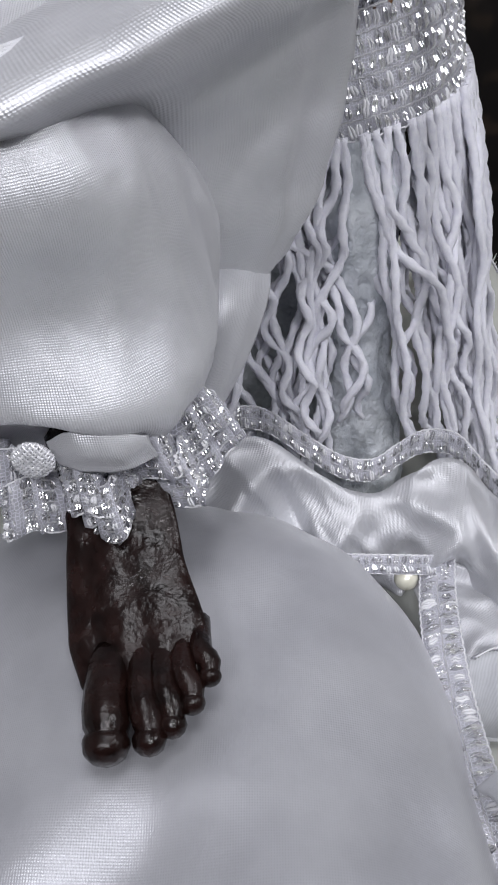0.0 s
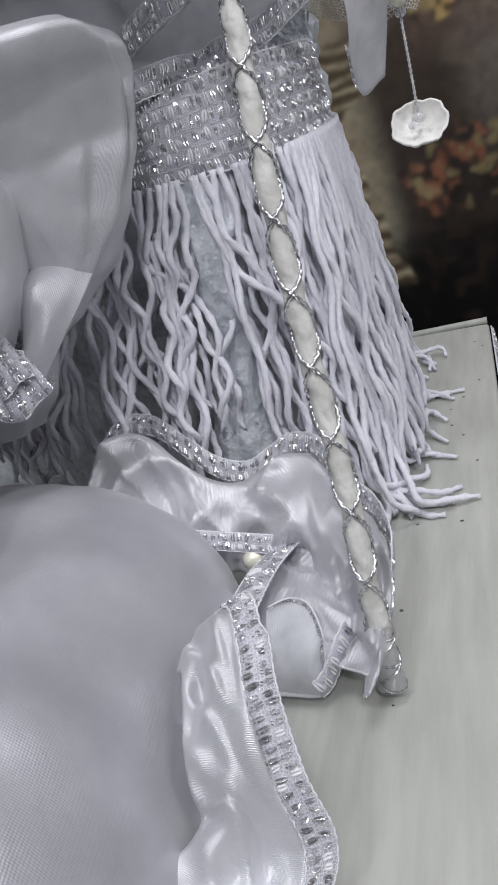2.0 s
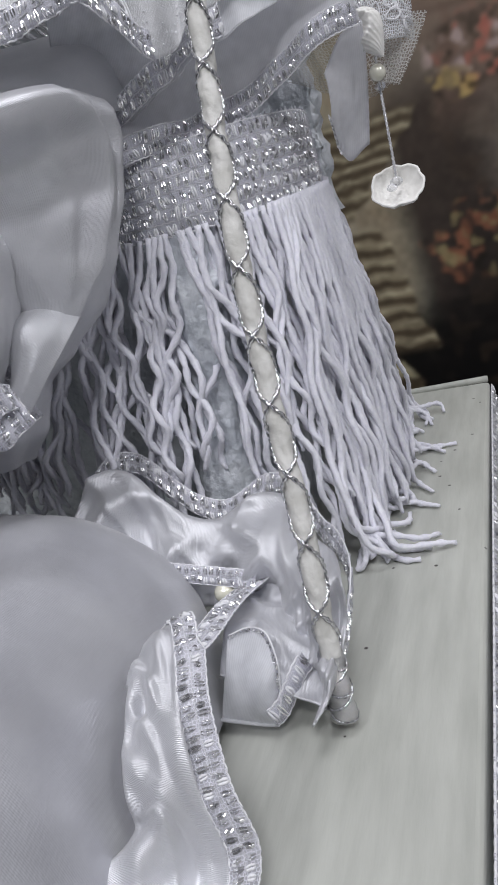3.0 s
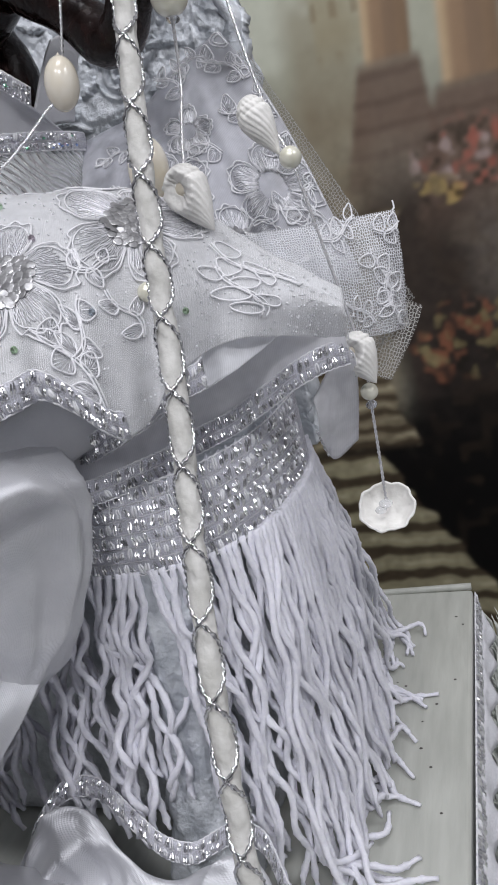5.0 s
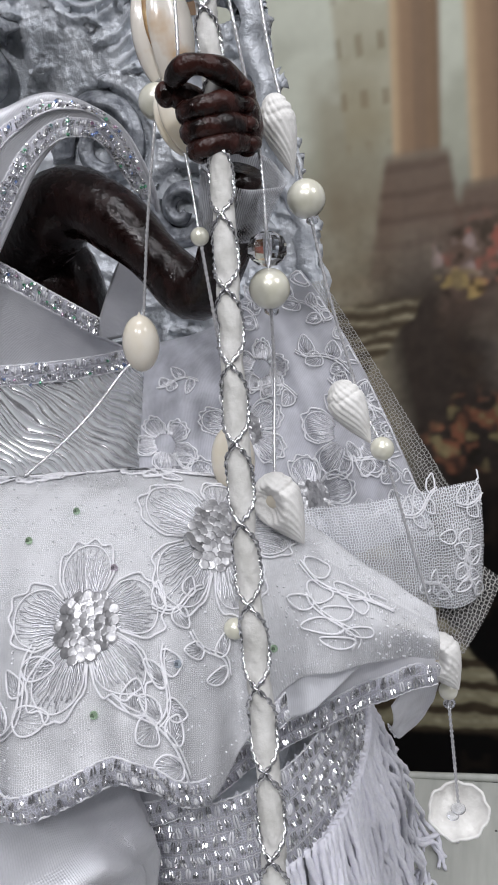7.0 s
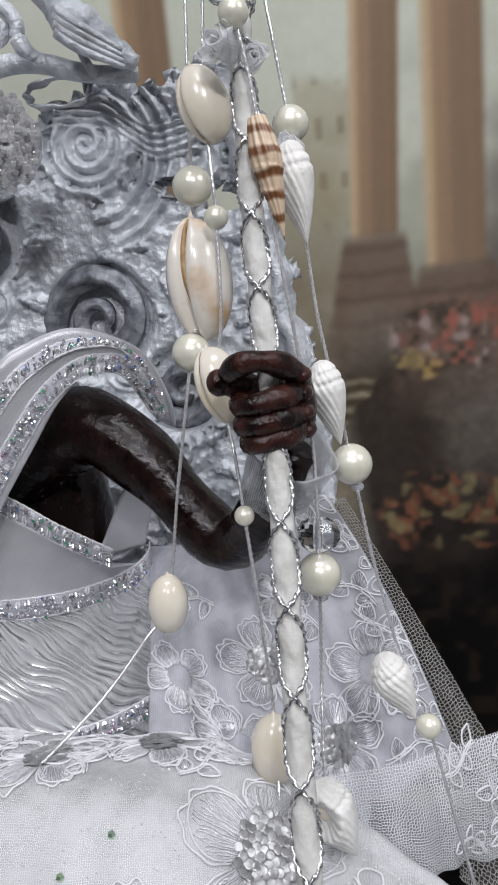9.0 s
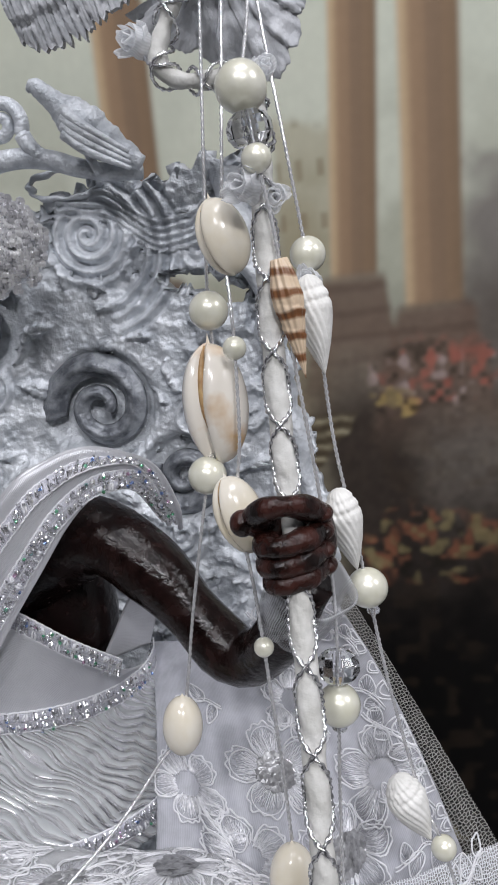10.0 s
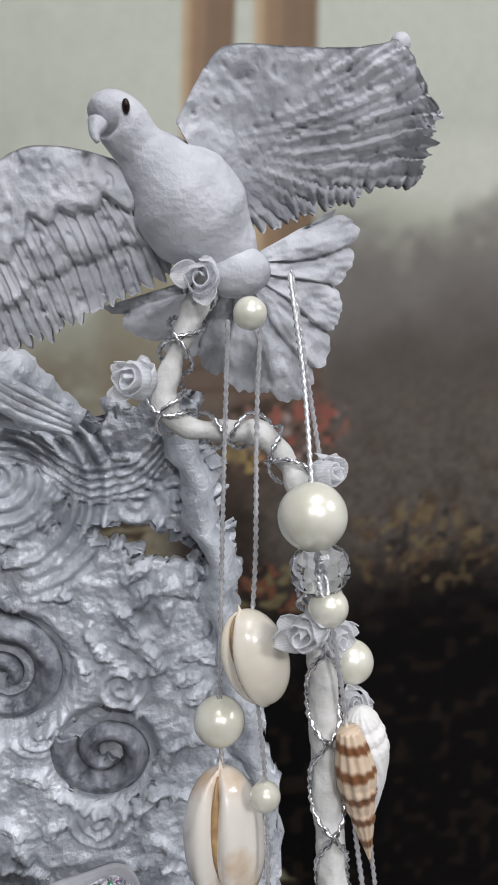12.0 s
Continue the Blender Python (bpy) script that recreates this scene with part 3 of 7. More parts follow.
    c = treads(c, -0.10, -0.24, 0.13, 0.13, 0.031, -0.62, srgb(158, 148, 120))
    # flower beds
    for cx, cz, w, h, hue in ((0.105, 0.178, 0.065, 0.042, 0), (0.085, 0.00, 0.085, 0.050, 1), (0.25, 0.05, 0.09, 0.06, 2), (0.06, 0.155, 0.03, 0.02, 3)):
        inside = np.sqrt(((x - cx) / w) ** 2 + ((z - cz) / h) ** 2) + 0.5 * (n2 - 0.5)
        on = step(1.0, 0.7, inside)
        a = srgb(170, 98, 84) if hue == 0 else srgb(152, 96, 72) if hue == 1 else srgb(104, 80, 60) if hue == 2 else srgb(176, 150, 96)
        b = srgb(172, 150, 144) if hue == 0 else srgb(140, 124, 90) if hue == 1 else srgb(128, 110, 80)
        c = over(c, a, on * step(0.44, 0.76, 0.5 * n3 + 0.5 * n5) * 0.74)
        c = over(c, b, on * step(0.52, 0.76, 0.5 * n4 + 0.5 * n6) * 0.9)
        c = over(c, srgb(40, 34, 26), on * step(0.40, 0.25, 0.5 * n4 + 0.5 * n5) * 0.6)
    # the print's own softness
    grain = 0.5 * soft_noise(shape, 2.3, 31) + 0.3 * soft_noise(shape, 4.5, 32) + 0.2 * soft_noise(shape, 10, 33) - 0.5
    c = c * (1 + (0.55 * step(0.30, 0.10, z) + 0.10)[..., None] * grain[..., None])
    c = c * (1.10 - 0.15 * step(-0.08, -0.20, z) - 0.30 * step(0.08, 0.0, z) * step(-0.16, -0.08, z) * step(0.02, 0.06, x))[..., None] * np.array([0.95, 1.0, 1.0])
    for turn in range(1):
        for axis in (0, 1):
            c = (np.roll(c, 1, axis) + 2 * c + np.roll(c, -1, axis)) / 4
    return c


def backdrop():
    x0, x1, z0, z1, gap = -0.36, 0.46, -0.50, 0.72, 0.0018
    nx, nz = int((x1 - x0) / gap), int((z1 - z0) / gap)
    gx, gz = np.meshgrid(np.linspace(x0, x1, nx + 1), np.linspace(z0, z1, nz + 1))
    b = Build()
    b.grid(lambda u, v: (x0 + (x1 - x0) * u, 0.858 + 0.0015 * math.sin(9 * u), z0 + (z1 - z0) * v), nx, nz)
    me = b.mesh("backdrop")
    attr = me.color_attributes.new("print", "FLOAT_COLOR", "POINT")
    rgb = paint(gx, gz)
    attr.data.foreach_set("color", np.concatenate([np.clip(rgb, 0, 1), np.ones((*gx.shape, 1))], axis=2).astype(np.float32).ravel())
    m, n, l, p = material("printed_canvas")
    read = n.new("ShaderNodeAttribute")
    read.attribute_name = "print"
    l.new(read.outputs["Color"], p.inputs["Base Color"])
    p.inputs["Roughness"].default_value = 0.7
    p.inputs["Specular IOR Level"].default_value = 0.2
    me.materials.append(m)
    ob = new("backdrop", me)
    tagged(ob, "printed canvas of columns, stone steps and flower beds", "backdrop", kind="structure")


backdrop()


# ---- the board that carries the display, its edging and stand ----
def display_board():
    t = thing("display_board", (-0.11, 0.09, -0.018), "white painted wooden board with scattered dark specks", "board")
    part("board", Build().box((-0.115, 0.088, -0.009), (0.188, 0.229, 0.009)), BOARD, t, bevel=0.0015, smooth=False)
    rim = Build()
    rim.tube(spline([(-0.30, 0.317, 0.0004), (0.0, 0.3172, 0.0004), (0.0725, 0.3174, 0.0012)], 30), 0.0016, 6)
    part("edge_bead", rim, BOARD, t)
    side = spline([(0.0738, 0.317, -0.0016), (0.0742, 0.2, -0.0016), (0.0746, 0.0, -0.0016), (0.0746, -0.13, -0.0016)], 200)
    lace_band(side, row_ups(side, lambda s, p: Vector((0.0012, 0, -0.0095))), 2, 0.0022, t, "edging_braid", label="silver and white braid along the board's edge")
    hem = Build()
    hem.grid(lambda u, v: (0.0756 + 0.0030 * v + 0.0016 * v * math.sin(u * 130), 0.317 - 0.45 * u, -0.0105 - 0.010 * v), 420, 4)
    part("edging_frill", hem, TRIMCLOTH, t, "pale gathered frill under the braid", thick=0.0005)
    return t


display_board()


def bracelet():
    a, b = Vector((0.0262, 0.1950, 0.2365)), Vector((0.0325, 0.1900, 0.2475))
    m = axes(b - a, (0, -1, 0))
    ring = Build().grid(lambda u, v: a.lerp(b, v) + m @ Vector(((0.0070 + 0.0020 * v + 0.0005 * math.sin(u * 30)) * math.cos(6.2832 * u), (0.0070 + 0.0020 * v + 0.0005 * math.sin(u * 30)) * math.sin(6.2832 * u), 0)), 60, 14, wrap=True)
    ob = single("bracelet", ring, CRINKLED, "clear crinkled plastic bracelet round the doll's wrist", "bracelet")
    mod = ob.modifiers.new("thickness", "SOLIDIFY")
    mod.thickness = 0.0004


def stand():
    t = thing("display_stand", (-0.05, 0.1, -0.9), "plain box stand covered with pale cloth", "stand")
    part("body", Build().box((-0.05, 0.10, -0.474), (0.32, 0.26, 0.426)), WALLPAINT, t, smooth=False, bevel=0.006)
    rng = random.Random(5)
    fur = Build()
    for i in range(4200):
        x, y = 0.079 + 0.11 * rng.random() ** 1.6, rng.uniform(-0.02, 0.34)
        h = rng.uniform(0.010, 0.020)
        a = rng.uniform(0, 6.28)
        tip = Vector((x + 0.006 * math.cos(a), y + 0.006 * math.sin(a), -0.048 + h * 1.4))
        fur.tube([(x, y, -0.049), (x + 0.002 * math.cos(a), y + 0.002 * math.sin(a), -0.048 + h), tip], lambda s: 0.0012 * (1.05 - s), 4)
    single("fur_cloth", fur, FUR, "pale greenish white fluffy fur cloth under the board", "cloth", kind="stuff")


stand()
bracelet()


# ---- footstool cushion with its frill and ribbon ----
def cushion():
    t = thing("foot_cushion", (-0.045, 0.055, 0.0), "round white satin cushion with a frilled silver-trimmed border", "cushion")
    b = Build()

    def top(u, v):
        a, r = 2 * math.pi * u, v
        square = (abs(math.cos(a)) ** 2.8 + abs(math.sin(a)) ** 2.8) ** (-1 / 2.8)
        x, y = -0.045 + 0.066 * r * square * math.cos(a), 0.052 + 0.088 * r * square * math.sin(a)
        z = 0.003 + 0.049 * max(0.0, 1 - r ** 4.2) ** 0.55
        z += (0.0054 * wob(x, y, 0, 38) + 0.0013 * wob(x, y, 3, 110) * smooth_step(0.06, 0.02, y)) * (1 - r ** 4) + 0.0006 * math.sin(a * 26) * smooth_step(0.6, 1.0, r)
        return x, y, z
    b.grid(top, 140, 44, wrap=True, flat=True)
    part("cover", b, SATIN_SOFT, t)
    seam = spline([(0.0215, 0.126, 0.0165), (0.0180, 0.107, 0.0195), (0.0165, 0.089, 0.0205), (0.0160, 0.075, 0.0235), (0.0165, 0.0605, 0.0255), (0.0185, 0.052, 0.0200), (0.0185, 0.046, 0.010)], 90)
    seam = [p - Vector((0.0026, 0, 0.0002)) for p in seam]
    lace_band(seam, row_ups(seam, lambda s, p: Vector((0.0074, 0.0008, 0.0010))), 2, 0.0016, t, "seam_braid", label="silver braid along the cushion's seam")
    ribbon = spline([(0.0250, 0.064, 0.0400), (0.0295, 0.061, 0.0435), (0.0315, 0.056, 0.0405), (0.0328, 0.050, 0.0345),
                     (0.0355, 0.0440, 0.0245), (0.0382, 0.0415, 0.0140), (0.0355, 0.0355, 0.0080), (0.0250, 0.0230, 0.007), (0.0, 0.000, 0.007), (-0.04, -0.018, 0.007)], 150)

    def wide(s, p):
        return Vector((0.0046, 0.0016, 0.0004)) if s > 0.08 else Vector((0.0040, 0.0010, 0.0012))
    lace_band(ribbon, row_ups(ribbon, wide), 2, 0.0013, t, "ribbon", label="silver crocheted ribbon along the frill")
    frill = Build()

    def cloth(u, v):
        p = curve_at(ribbon, u)
        a = math.atan2((p.y - 0.050) / 0.086, (p.x + 0.045) / 0.062)
        inner = Vector((-0.045 + 0.053 * math.cos(a), 0.050 + 0.074 * math.sin(a), 0.020))
        q = inner.lerp(p, 0.50 * (1 - smooth_step(0.25, 0.62, u)) * (1 - v) + v)
        fold = (1.6 * wob(u * 9 + 0.8 * v, v * 1.8, 5, 1.0) * 0.0065 + (1 - 2 * abs(wob(u * 13 - 2 * v, v * 2.4, 9, 1.0))) * 0.0022) * math.sin(math.pi * min(1, v * 0.9 + 0.05))
        return q + Vector((0.2, -0.3, 1.0)) * fold
    frill.grid(cloth, 260, 22)
    part("frill", frill, SATIN, t, "gathered white satin frill", thick=0.0004)
    return t


cushion()


def hem_flounce():
    """The gathered satin hem that lies behind the cushion, with its braid, and the loop of organza on the board."""
    t = thing("hem_flounce", (0.0, 0.13, 0.0), "gathered white satin flounce with a wavy silver braid", "flounce")
    top = spline([(-0.0375, 0.137, 0.0215), (-0.034, 0.1395, 0.030), (-0.024, 0.142, 0.041), (-0.014, 0.143, 0.0415), (-0.004, 0.140, 0.034), (0.003, 0.138, 0.029), (0.010, 0.1385, 0.0265),
                  (0.016, 0.1405, 0.0285), (0.022, 0.1405, 0.0315), (0.029, 0.139, 0.0305), (0.034, 0.133, 0.026), (0.039, 0.125, 0.024), (0.0445, 0.115, 0.025), (0.048, 0.106, 0.021), (0.0465, 0.096, 0.012), (0.044, 0.09, 0.006)], 120)
    low = spline([(-0.036, 0.122, 0.006), (-0.026, 0.124, 0.008), (0.0, 0.126, 0.009), (0.022, 0.121, 0.008), (0.034, 0.109, 0.005), (0.040, 0.094, 0.003), (0.041, 0.088, 0.003)], 120)
    lace_band(top, row_ups(top, lambda s, p: Vector((0.0006, 0.0018, 0.0050))), 2, 0.0014, t, "braid", label="wavy silver braid", wave=0.0004)
    b = Build()

    def cloth(u, v):
        i = min(119, int(u * 120))
        k = u * 120 - i
        p = top[i].lerp(top[i + 1], k).lerp(low[i].lerp(low[i + 1], k), v)
        fold = (1 - 2 * abs(wob(u * 6 + 1.1 * v, v * 1.2, 3, 1.0))) * 0.0070 + (1 - 2 * abs(wob(u * 12 - 1.8 * v, v * 1.9, 8, 1.0))) * 0.0030
        return p + Vector((0.1, -1.0, 0.5)) * (fold + 0.004 * math.sin(math.pi * v))
    b.grid(cloth, 240, 22)
    part("satin", b, SATIN, t, thick=0.0004)
    tail = Build()

    def corner(u, v):
        p = Vector((0.0130, 0.128, 0.0150)).lerp(Vector((0.0385, 0.113, 0.0125)), u).lerp(Vector((0.0190, 0.092, 0.0110)).lerp(Vector((0.0430, 0.087, 0.0050)), u), v)
        return p + Vector((0.1, -0.3, 1)) * (0.0030 * (1 - 2 * abs(wob(u * 3 + v, v * 3.5, 2, 1.0))) * math.sin(math.pi * u) + 0.002 * math.sin(math.pi * v))
    tail.grid(corner, 40, 50)
    part("satin_tail", tail, SATIN, t, thick=0.0004)
    flat = spline([(-0.0035, 0.1150, 0.0235), (0.010, 0.1155, 0.0205), (0.0225, 0.1160, 0.0178)], 40)
    lace_band(flat, row_ups(flat, lambda s, p: Vector((0.0003, 0.0016, 0.0040))), 2, 0.0014, t, "cross_braid", label="short straight silver braid")
    pearl = Build().ball((0.0140, 0.1165, 0.0172), (0.0026, 0.0026, 0.0026), 20, 14)
    part("pearl", pearl, PEARL, t, "small white pearl")
    loop = thing("organza_loop", (0.035, 0.08, 0.0), "loop of sheer organza ribbon with silver edges on the board", "ribbon")
    edge = spline([(0.0225, 0.0935, 0.0190), (0.0270, 0.0945, 0.0200), (0.0315, 0.0920, 0.0200), (0.0338, 0.0885, 0.0160), (0.0334, 0.0880, 0.0110), (0.0328, 0.0868, 0.0065), (0.0320, 0.0858, 0.0035)], 70)
    lace_band(edge, row_ups(edge, lambda s, p: Vector((0.0008, -0.0006, 0.0012))), 1, 0.0013, loop, "edge_braid", label="narrow silver braid on the loop's edge")
    wide = spline([(0.0322, 0.0850, 0.0030), (0.0342, 0.0868, 0.0042), (0.0362, 0.0890, 0.0070), (0.0380, 0.0915, 0.0098), (0.0396, 0.0935, 0.0110)], 50)
    lace_band(wide, row_ups(wide, lambda s, p: Vector((-0.0012, -0.0010, 0.0044))), 1, 0.0016, loop, "end_braid", label="wide silver braid at the loop's end")
    low = spline([(0.0190, 0.0870, 0.0030), (0.0235, 0.0866, 0.0026), (0.0275, 0.0862, 0.0024), (0.0300, 0.0858, 0.0024), (0.0318, 0.0856, 0.0026)], 70)
    sheet = Build().grid(lambda u, v: curve_at(edge, u).lerp(curve_at(low, u), v) + Vector((0, -0.0020, 0.0010)) * math.sin(math.pi * v) * math.sin(3 * u), 60, 20)
    part("organza", sheet, ORGANZA, loop, thick=0.0002)
    part("hem_fold", Build().tube([curve_at(low, k / 40) + Vector((0, -0.0002, 0.0006)) for k in range(41)], 0.0004, 6, flat=1.8, up=(0, -1, 0.3)), ORGANZA, loop, "folded hem")


hem_flounce()


# ---- the doll: one plain dark figure ----
def doll():
    b = Build()
    # foot and shin
    rows = [(0.0, 0.0066, 0.0064), (0.30, 0.0074, 0.0060), (0.48, 0.0080, 0.0056), (0.66, 0.0088, 0.0050), (0.84, 0.0099, 0.0044), (0.94, 0.0092, 0.0036), (1.0, 0.0066, 0.0022)]
    line = spline([(-0.0345, 0.104, 0.094), (-0.0356, 0.100, 0.084), (-0.0338, 0.094, 0.0760), (-0.0318, 0.0880, 0.0702), (-0.0313, 0.0810, 0.0652), (-0.0298, 0.0735, 0.0612), (-0.0284, 0.0675, 0.0585), (-0.0279, 0.0645, 0.0576)], 40)

    def instep(u, v):
        p = curve_at(line, v)
        w, h = lerp_rows(rows, v)
        a = 2 * math.pi * u
        lean = smooth_step(0.25, 0.5, v)
        up = Vector((0.06, 0.55 + 0.1 * lean, 0.8 * lean)).normalized() if lean > 0.05 else Vector((0, 1, 0))
        bones = 0.0005 * math.cos(10 * a) * smooth_step(0.55, 0.85, v) * max(0.0, math.sin(a))
        return p + Vector((w * math.cos(a), 0.12 * w * math.cos(a) * lean, 0)) + up * ((h + bones) * math.sin(a)) + Vector((0, 0, 0.0004 * wob(p.x + w * math.cos(a), p.y, p.z, 260)))
    b.grid(instep, 40, 60, wrap=True)
    for x, y, z, r, bx, by, bz in ((-0.0330, 0.0580, 0.0575, 0.0035, -0.0338, 0.0680, 0.0600), (-0.0273, 0.0582, 0.0572, 0.0025, -0.0290, 0.0680, 0.0604), (-0.0243, 0.0600, 0.0575, 0.0022, -0.0262, 0.0685, 0.0606),
                                   (-0.0216, 0.0626, 0.0582, 0.0020, -0.0236, 0.0700, 0.0606), (-0.0192, 0.0660, 0.0590, 0.0018, -0.0212, 0.0725, 0.0608)):
        b.tube(spline([(bx, by + 0.003, bz - 0.0016), ((x + bx) / 2, (y + by) / 2, (z + bz) / 2 + 0.0004), (x, y + 0.002, z + 0.0007), (x, y, z)], 12), lambda s, r=r: r * (1.0 - 0.10 * math.sin(s * 2.6)) * (1 if s < 0.9 else 0.85), 12)
        b.ball((x, y, z), (r * 0.94, r * 0.85, r * 0.85), 12, 9)
    # upper arm, elbow, forearm
    arm = spline([(-0.052, 0.232, 0.232), (-0.036, 0.225, 0.243), (-0.0215, 0.220, 0.2485), (-0.008, 0.2155, 0.2410), (0.003, 0.211, 0.2300), (0.0095, 0.2085, 0.2235), (0.0155, 0.2055, 0.2230), (0.0215, 0.200, 0.2290), (0.0275, 0.194, 0.2385), (0.0320, 0.1905, 0.2470)], 40)
    b.tube(arm, lambda s: 0.0114 - 0.0046 * smooth_step(0.1, 0.62, s) - 0.0018 * smooth_step(0.62, 1.0, s) + 0.0004 * math.sin(s * 31), 18)
    # side of the chest under the arm
    b.ball((-0.050, 0.236, 0.222), (0.024, 0.016, 0.030), 20, 14)
    # leg and hip under the clothes
    b.tube(spline([(-0.0345, 0.104, 0.094), (-0.036, 0.112, 0.118), (-0.040, 0.135, 0.130), (-0.050, 0.190, 0.138), (-0.054, 0.228, 0.150), (-0.052, 0.236, 0.185), (-0.050, 0.236, 0.215)], 30), lambda s: 0.0066 + 0.012 * smooth_step(0.3, 0.9, s), 14)
    # closed fingers round the staff, and the thumb
    grip_from, hand_from = len(b.v), len(b.f)
    b.ball((0.0345, 0.1905, 0.2560), (0.0044, 0.0060, 0.0078), 16, 12)
    for z, r, reach in ((0.2592, 0.0027, 0.0), (0.2550, 0.0028, 0.0004), (0.2512, 0.0026, 0.0012)):
        b.tube(spline([(0.0350, 0.1930, z + 0.001), (0.0352, 0.1860, z), (0.0328, 0.1802, z), (0.0280, 0.1772, z - 0.0004), (0.0248 + reach, 0.1795, z - 0.0006), (0.0250 + reach, 0.1840, z - 0.0006)], 22), lambda s, r=r: r * (0.97 + 0.10 * math.sin(s * 15 + 0.5) + 0.04 * math.sin(s * 41)), 12)
    b.tube(spline([(0.0354, 0.1905, 0.2605), (0.0352, 0.1845, 0.2640), (0.0318, 0.1792, 0.2668), (0.0276, 0.1768, 0.2676), (0.0244, 0.1776, 0.2664), (0.0226, 0.1790, 0.2650)], 24), lambda s: 0.0029 + 0.0003 * math.sin(s * 16 + 0.6) - 0.0006 * s, 12, flat=0.9)
    b.tube(spline([(0.0300, 0.1905, 0.2570), (0.0255, 0.1850, 0.2612), (0.0222, 0.1818, 0.2632), (0.0204, 0.1805, 0.2634)], 16), lambda s: 0.0029 - 0.0004 * math.sin(s * 7), 12)
    b.ball((0.0204, 0.1805, 0.2634), (0.0027, 0.0027, 0.0029), 12, 9)
    for z, y in ((0.2625, 0.1872), (0.2588, 0.1868), (0.2548, 0.1868), (0.2508, 0.1874)):
        b.ball((0.0366, y, z), (0.0022, 0.0034, 0.0019), 12, 8)
    grip = Vector((0.0306, 0.1850, 0.2590))
    for i in range(grip_from, len(b.v)):
        b.v[i] = tuple(grip + (Vector(b.v[i]) - grip) * 0.88)
    ob = single("doll", b, DOLLSKIN, "dark brown painted doll with bare arm and foot", "doll")
    # hand faces take the lit skin tone
    ob.data.materials.append(LITSKIN)
    for k in range(hand_from, len(b.f)):
        ob.data.polygons[k].material_index = 1
    return ob


doll()


# ---- satin trousers and the lace cuff at the ankle ----
def trousers():
    t = thing("satin_trousers", (-0.03, 0.12, 0.07), "puffed white satin trousers gathered above the ankle", "trousers")
    rows = [(0.054, -0.036, 0.118), (0.062, -0.029, 0.117), (0.072, -0.0255, 0.117), (0.080, -0.0150, 0.117), (0.090, -0.0032, 0.117), (0.100, 0.0030, 0.116), (0.110, 0.0085, 0.114), (0.118, 0.0112, 0.105),
            (0.1235, 0.0120, 0.092), (0.127, 0.0100, 0.0865), (0.130, 0.0060, 0.090), (0.133, -0.002, 0.104), (0.1355, -0.022, 0.128)]
    b = Build()

    def leg(u, v):
        z = 0.054 + 0.0815 * v
        right, front = lerp_rows(rows, z)
        left, back = -0.085, 0.142 + 0.02 * smooth_step(0.11, 0.14, z)
        cx, cy = (right + left) / 2, (front + back) / 2
        rx, ry = (right - left) / 2, (back - front) / 2
        a = 2 * math.pi * u
        ca, sa = math.cos(a), math.sin(a)
        q = (abs(ca) ** 2.25 + abs(sa) ** 2.25) ** (-1 / 2.25)
        k = 1 + (0.05 * wob(ca * 1.5, sa * 1.5, z * 26, 1.0) + 0.042 * (1 - 2 * abs(wob(ca * 3.2 + z * 20, sa * 3.2, z * 42, 1.0))) + 0.009 * (1 - 2 * abs(wob(ca * 6 - z * 60, sa * 6, z * 90, 1.0)))) * smooth_step(0.0, 0.2, v)
        fold = 0.0010 * math.sin(a * 9 + z * 120) * smooth_step(0.5, 0.05, v)
        reach = cx + rx * q * ca + 0.038
        lip = smooth_step(0.50, 0.88, v) * (0.5 - 0.5 * sa)
        return cx + rx * q * ca * k + fold, cy + ry * q * sa * k + 0.36 * max(0.0, reach) * lip, z + 0.065 * (reach - 0.008) * smooth_step(0.4, 0.8, v) + 0.16 * reach * lip
    b.grid(leg, 120, 60, wrap=True)
    n0 = 60 * 120
    b.f.append(tuple(n0 + i for i in range(120)))
    part("upper_leg", b, SATIN, t)
    puff = Build()

    def ball(u, v):
        a = 2 * math.pi * u
        z = 0.0735 + 0.0600 * v
        w = math.sin(math.pi * (0.12 + 0.80 * v)) ** 0.75
        pleat = 0.0013 * math.sin(a * 13) * smooth_step(0.35, 0.0, v)
        tuck = math.exp(-((a - 4.66) / 0.42) ** 2) * smooth_step(0.34, 0.10, v)
        front = math.exp(-((a - 5.1) / 0.9) ** 2)
        pinch = (0.10 * math.exp(-((v - 0.80) / 0.14) ** 2) - 0.30 * math.exp(-((v - 0.53) / 0.17) ** 2) + 0.22 * math.exp(-((v - 0.24) / 0.11) ** 2)) * front
        r = w * (1 + pinch + 0.05 * wob(math.cos(a), math.sin(a), v * 2.2, 1.2) + 0.024 * (1 - 2 * abs(wob(math.cos(a) * 2.6, math.sin(a) * 2.6, v * 3.4, 1.0))) + 0.010 * (1 - 2 * abs(wob(math.cos(a) * 5, math.sin(a) * 5, v * 5, 2.0))))
        return (-0.0375 + (0.0255 * r * (1 - 0.14 * tuck) + pleat) * math.cos(a), 0.107 + (0.0235 * r * (1 - 0.14 * tuck) + pleat) * math.sin(a), z + 0.002 * math.sin(a * 3 + 1) * (1 - v) + 0.0065 * tuck)
    puff.grid(ball, 120, 46, wrap=True)
    part("lower_puff", puff, SATIN, t, "puffed satin lower leg with pleats at the ankle")
    thigh = Build()
    knee = spline([(-0.086, 0.100, 0.1290), (-0.050, 0.100, 0.1305), (-0.020, 0.112, 0.1320), (-0.004, 0.126, 0.1330), (0.0030, 0.146, 0.1300)], 40)
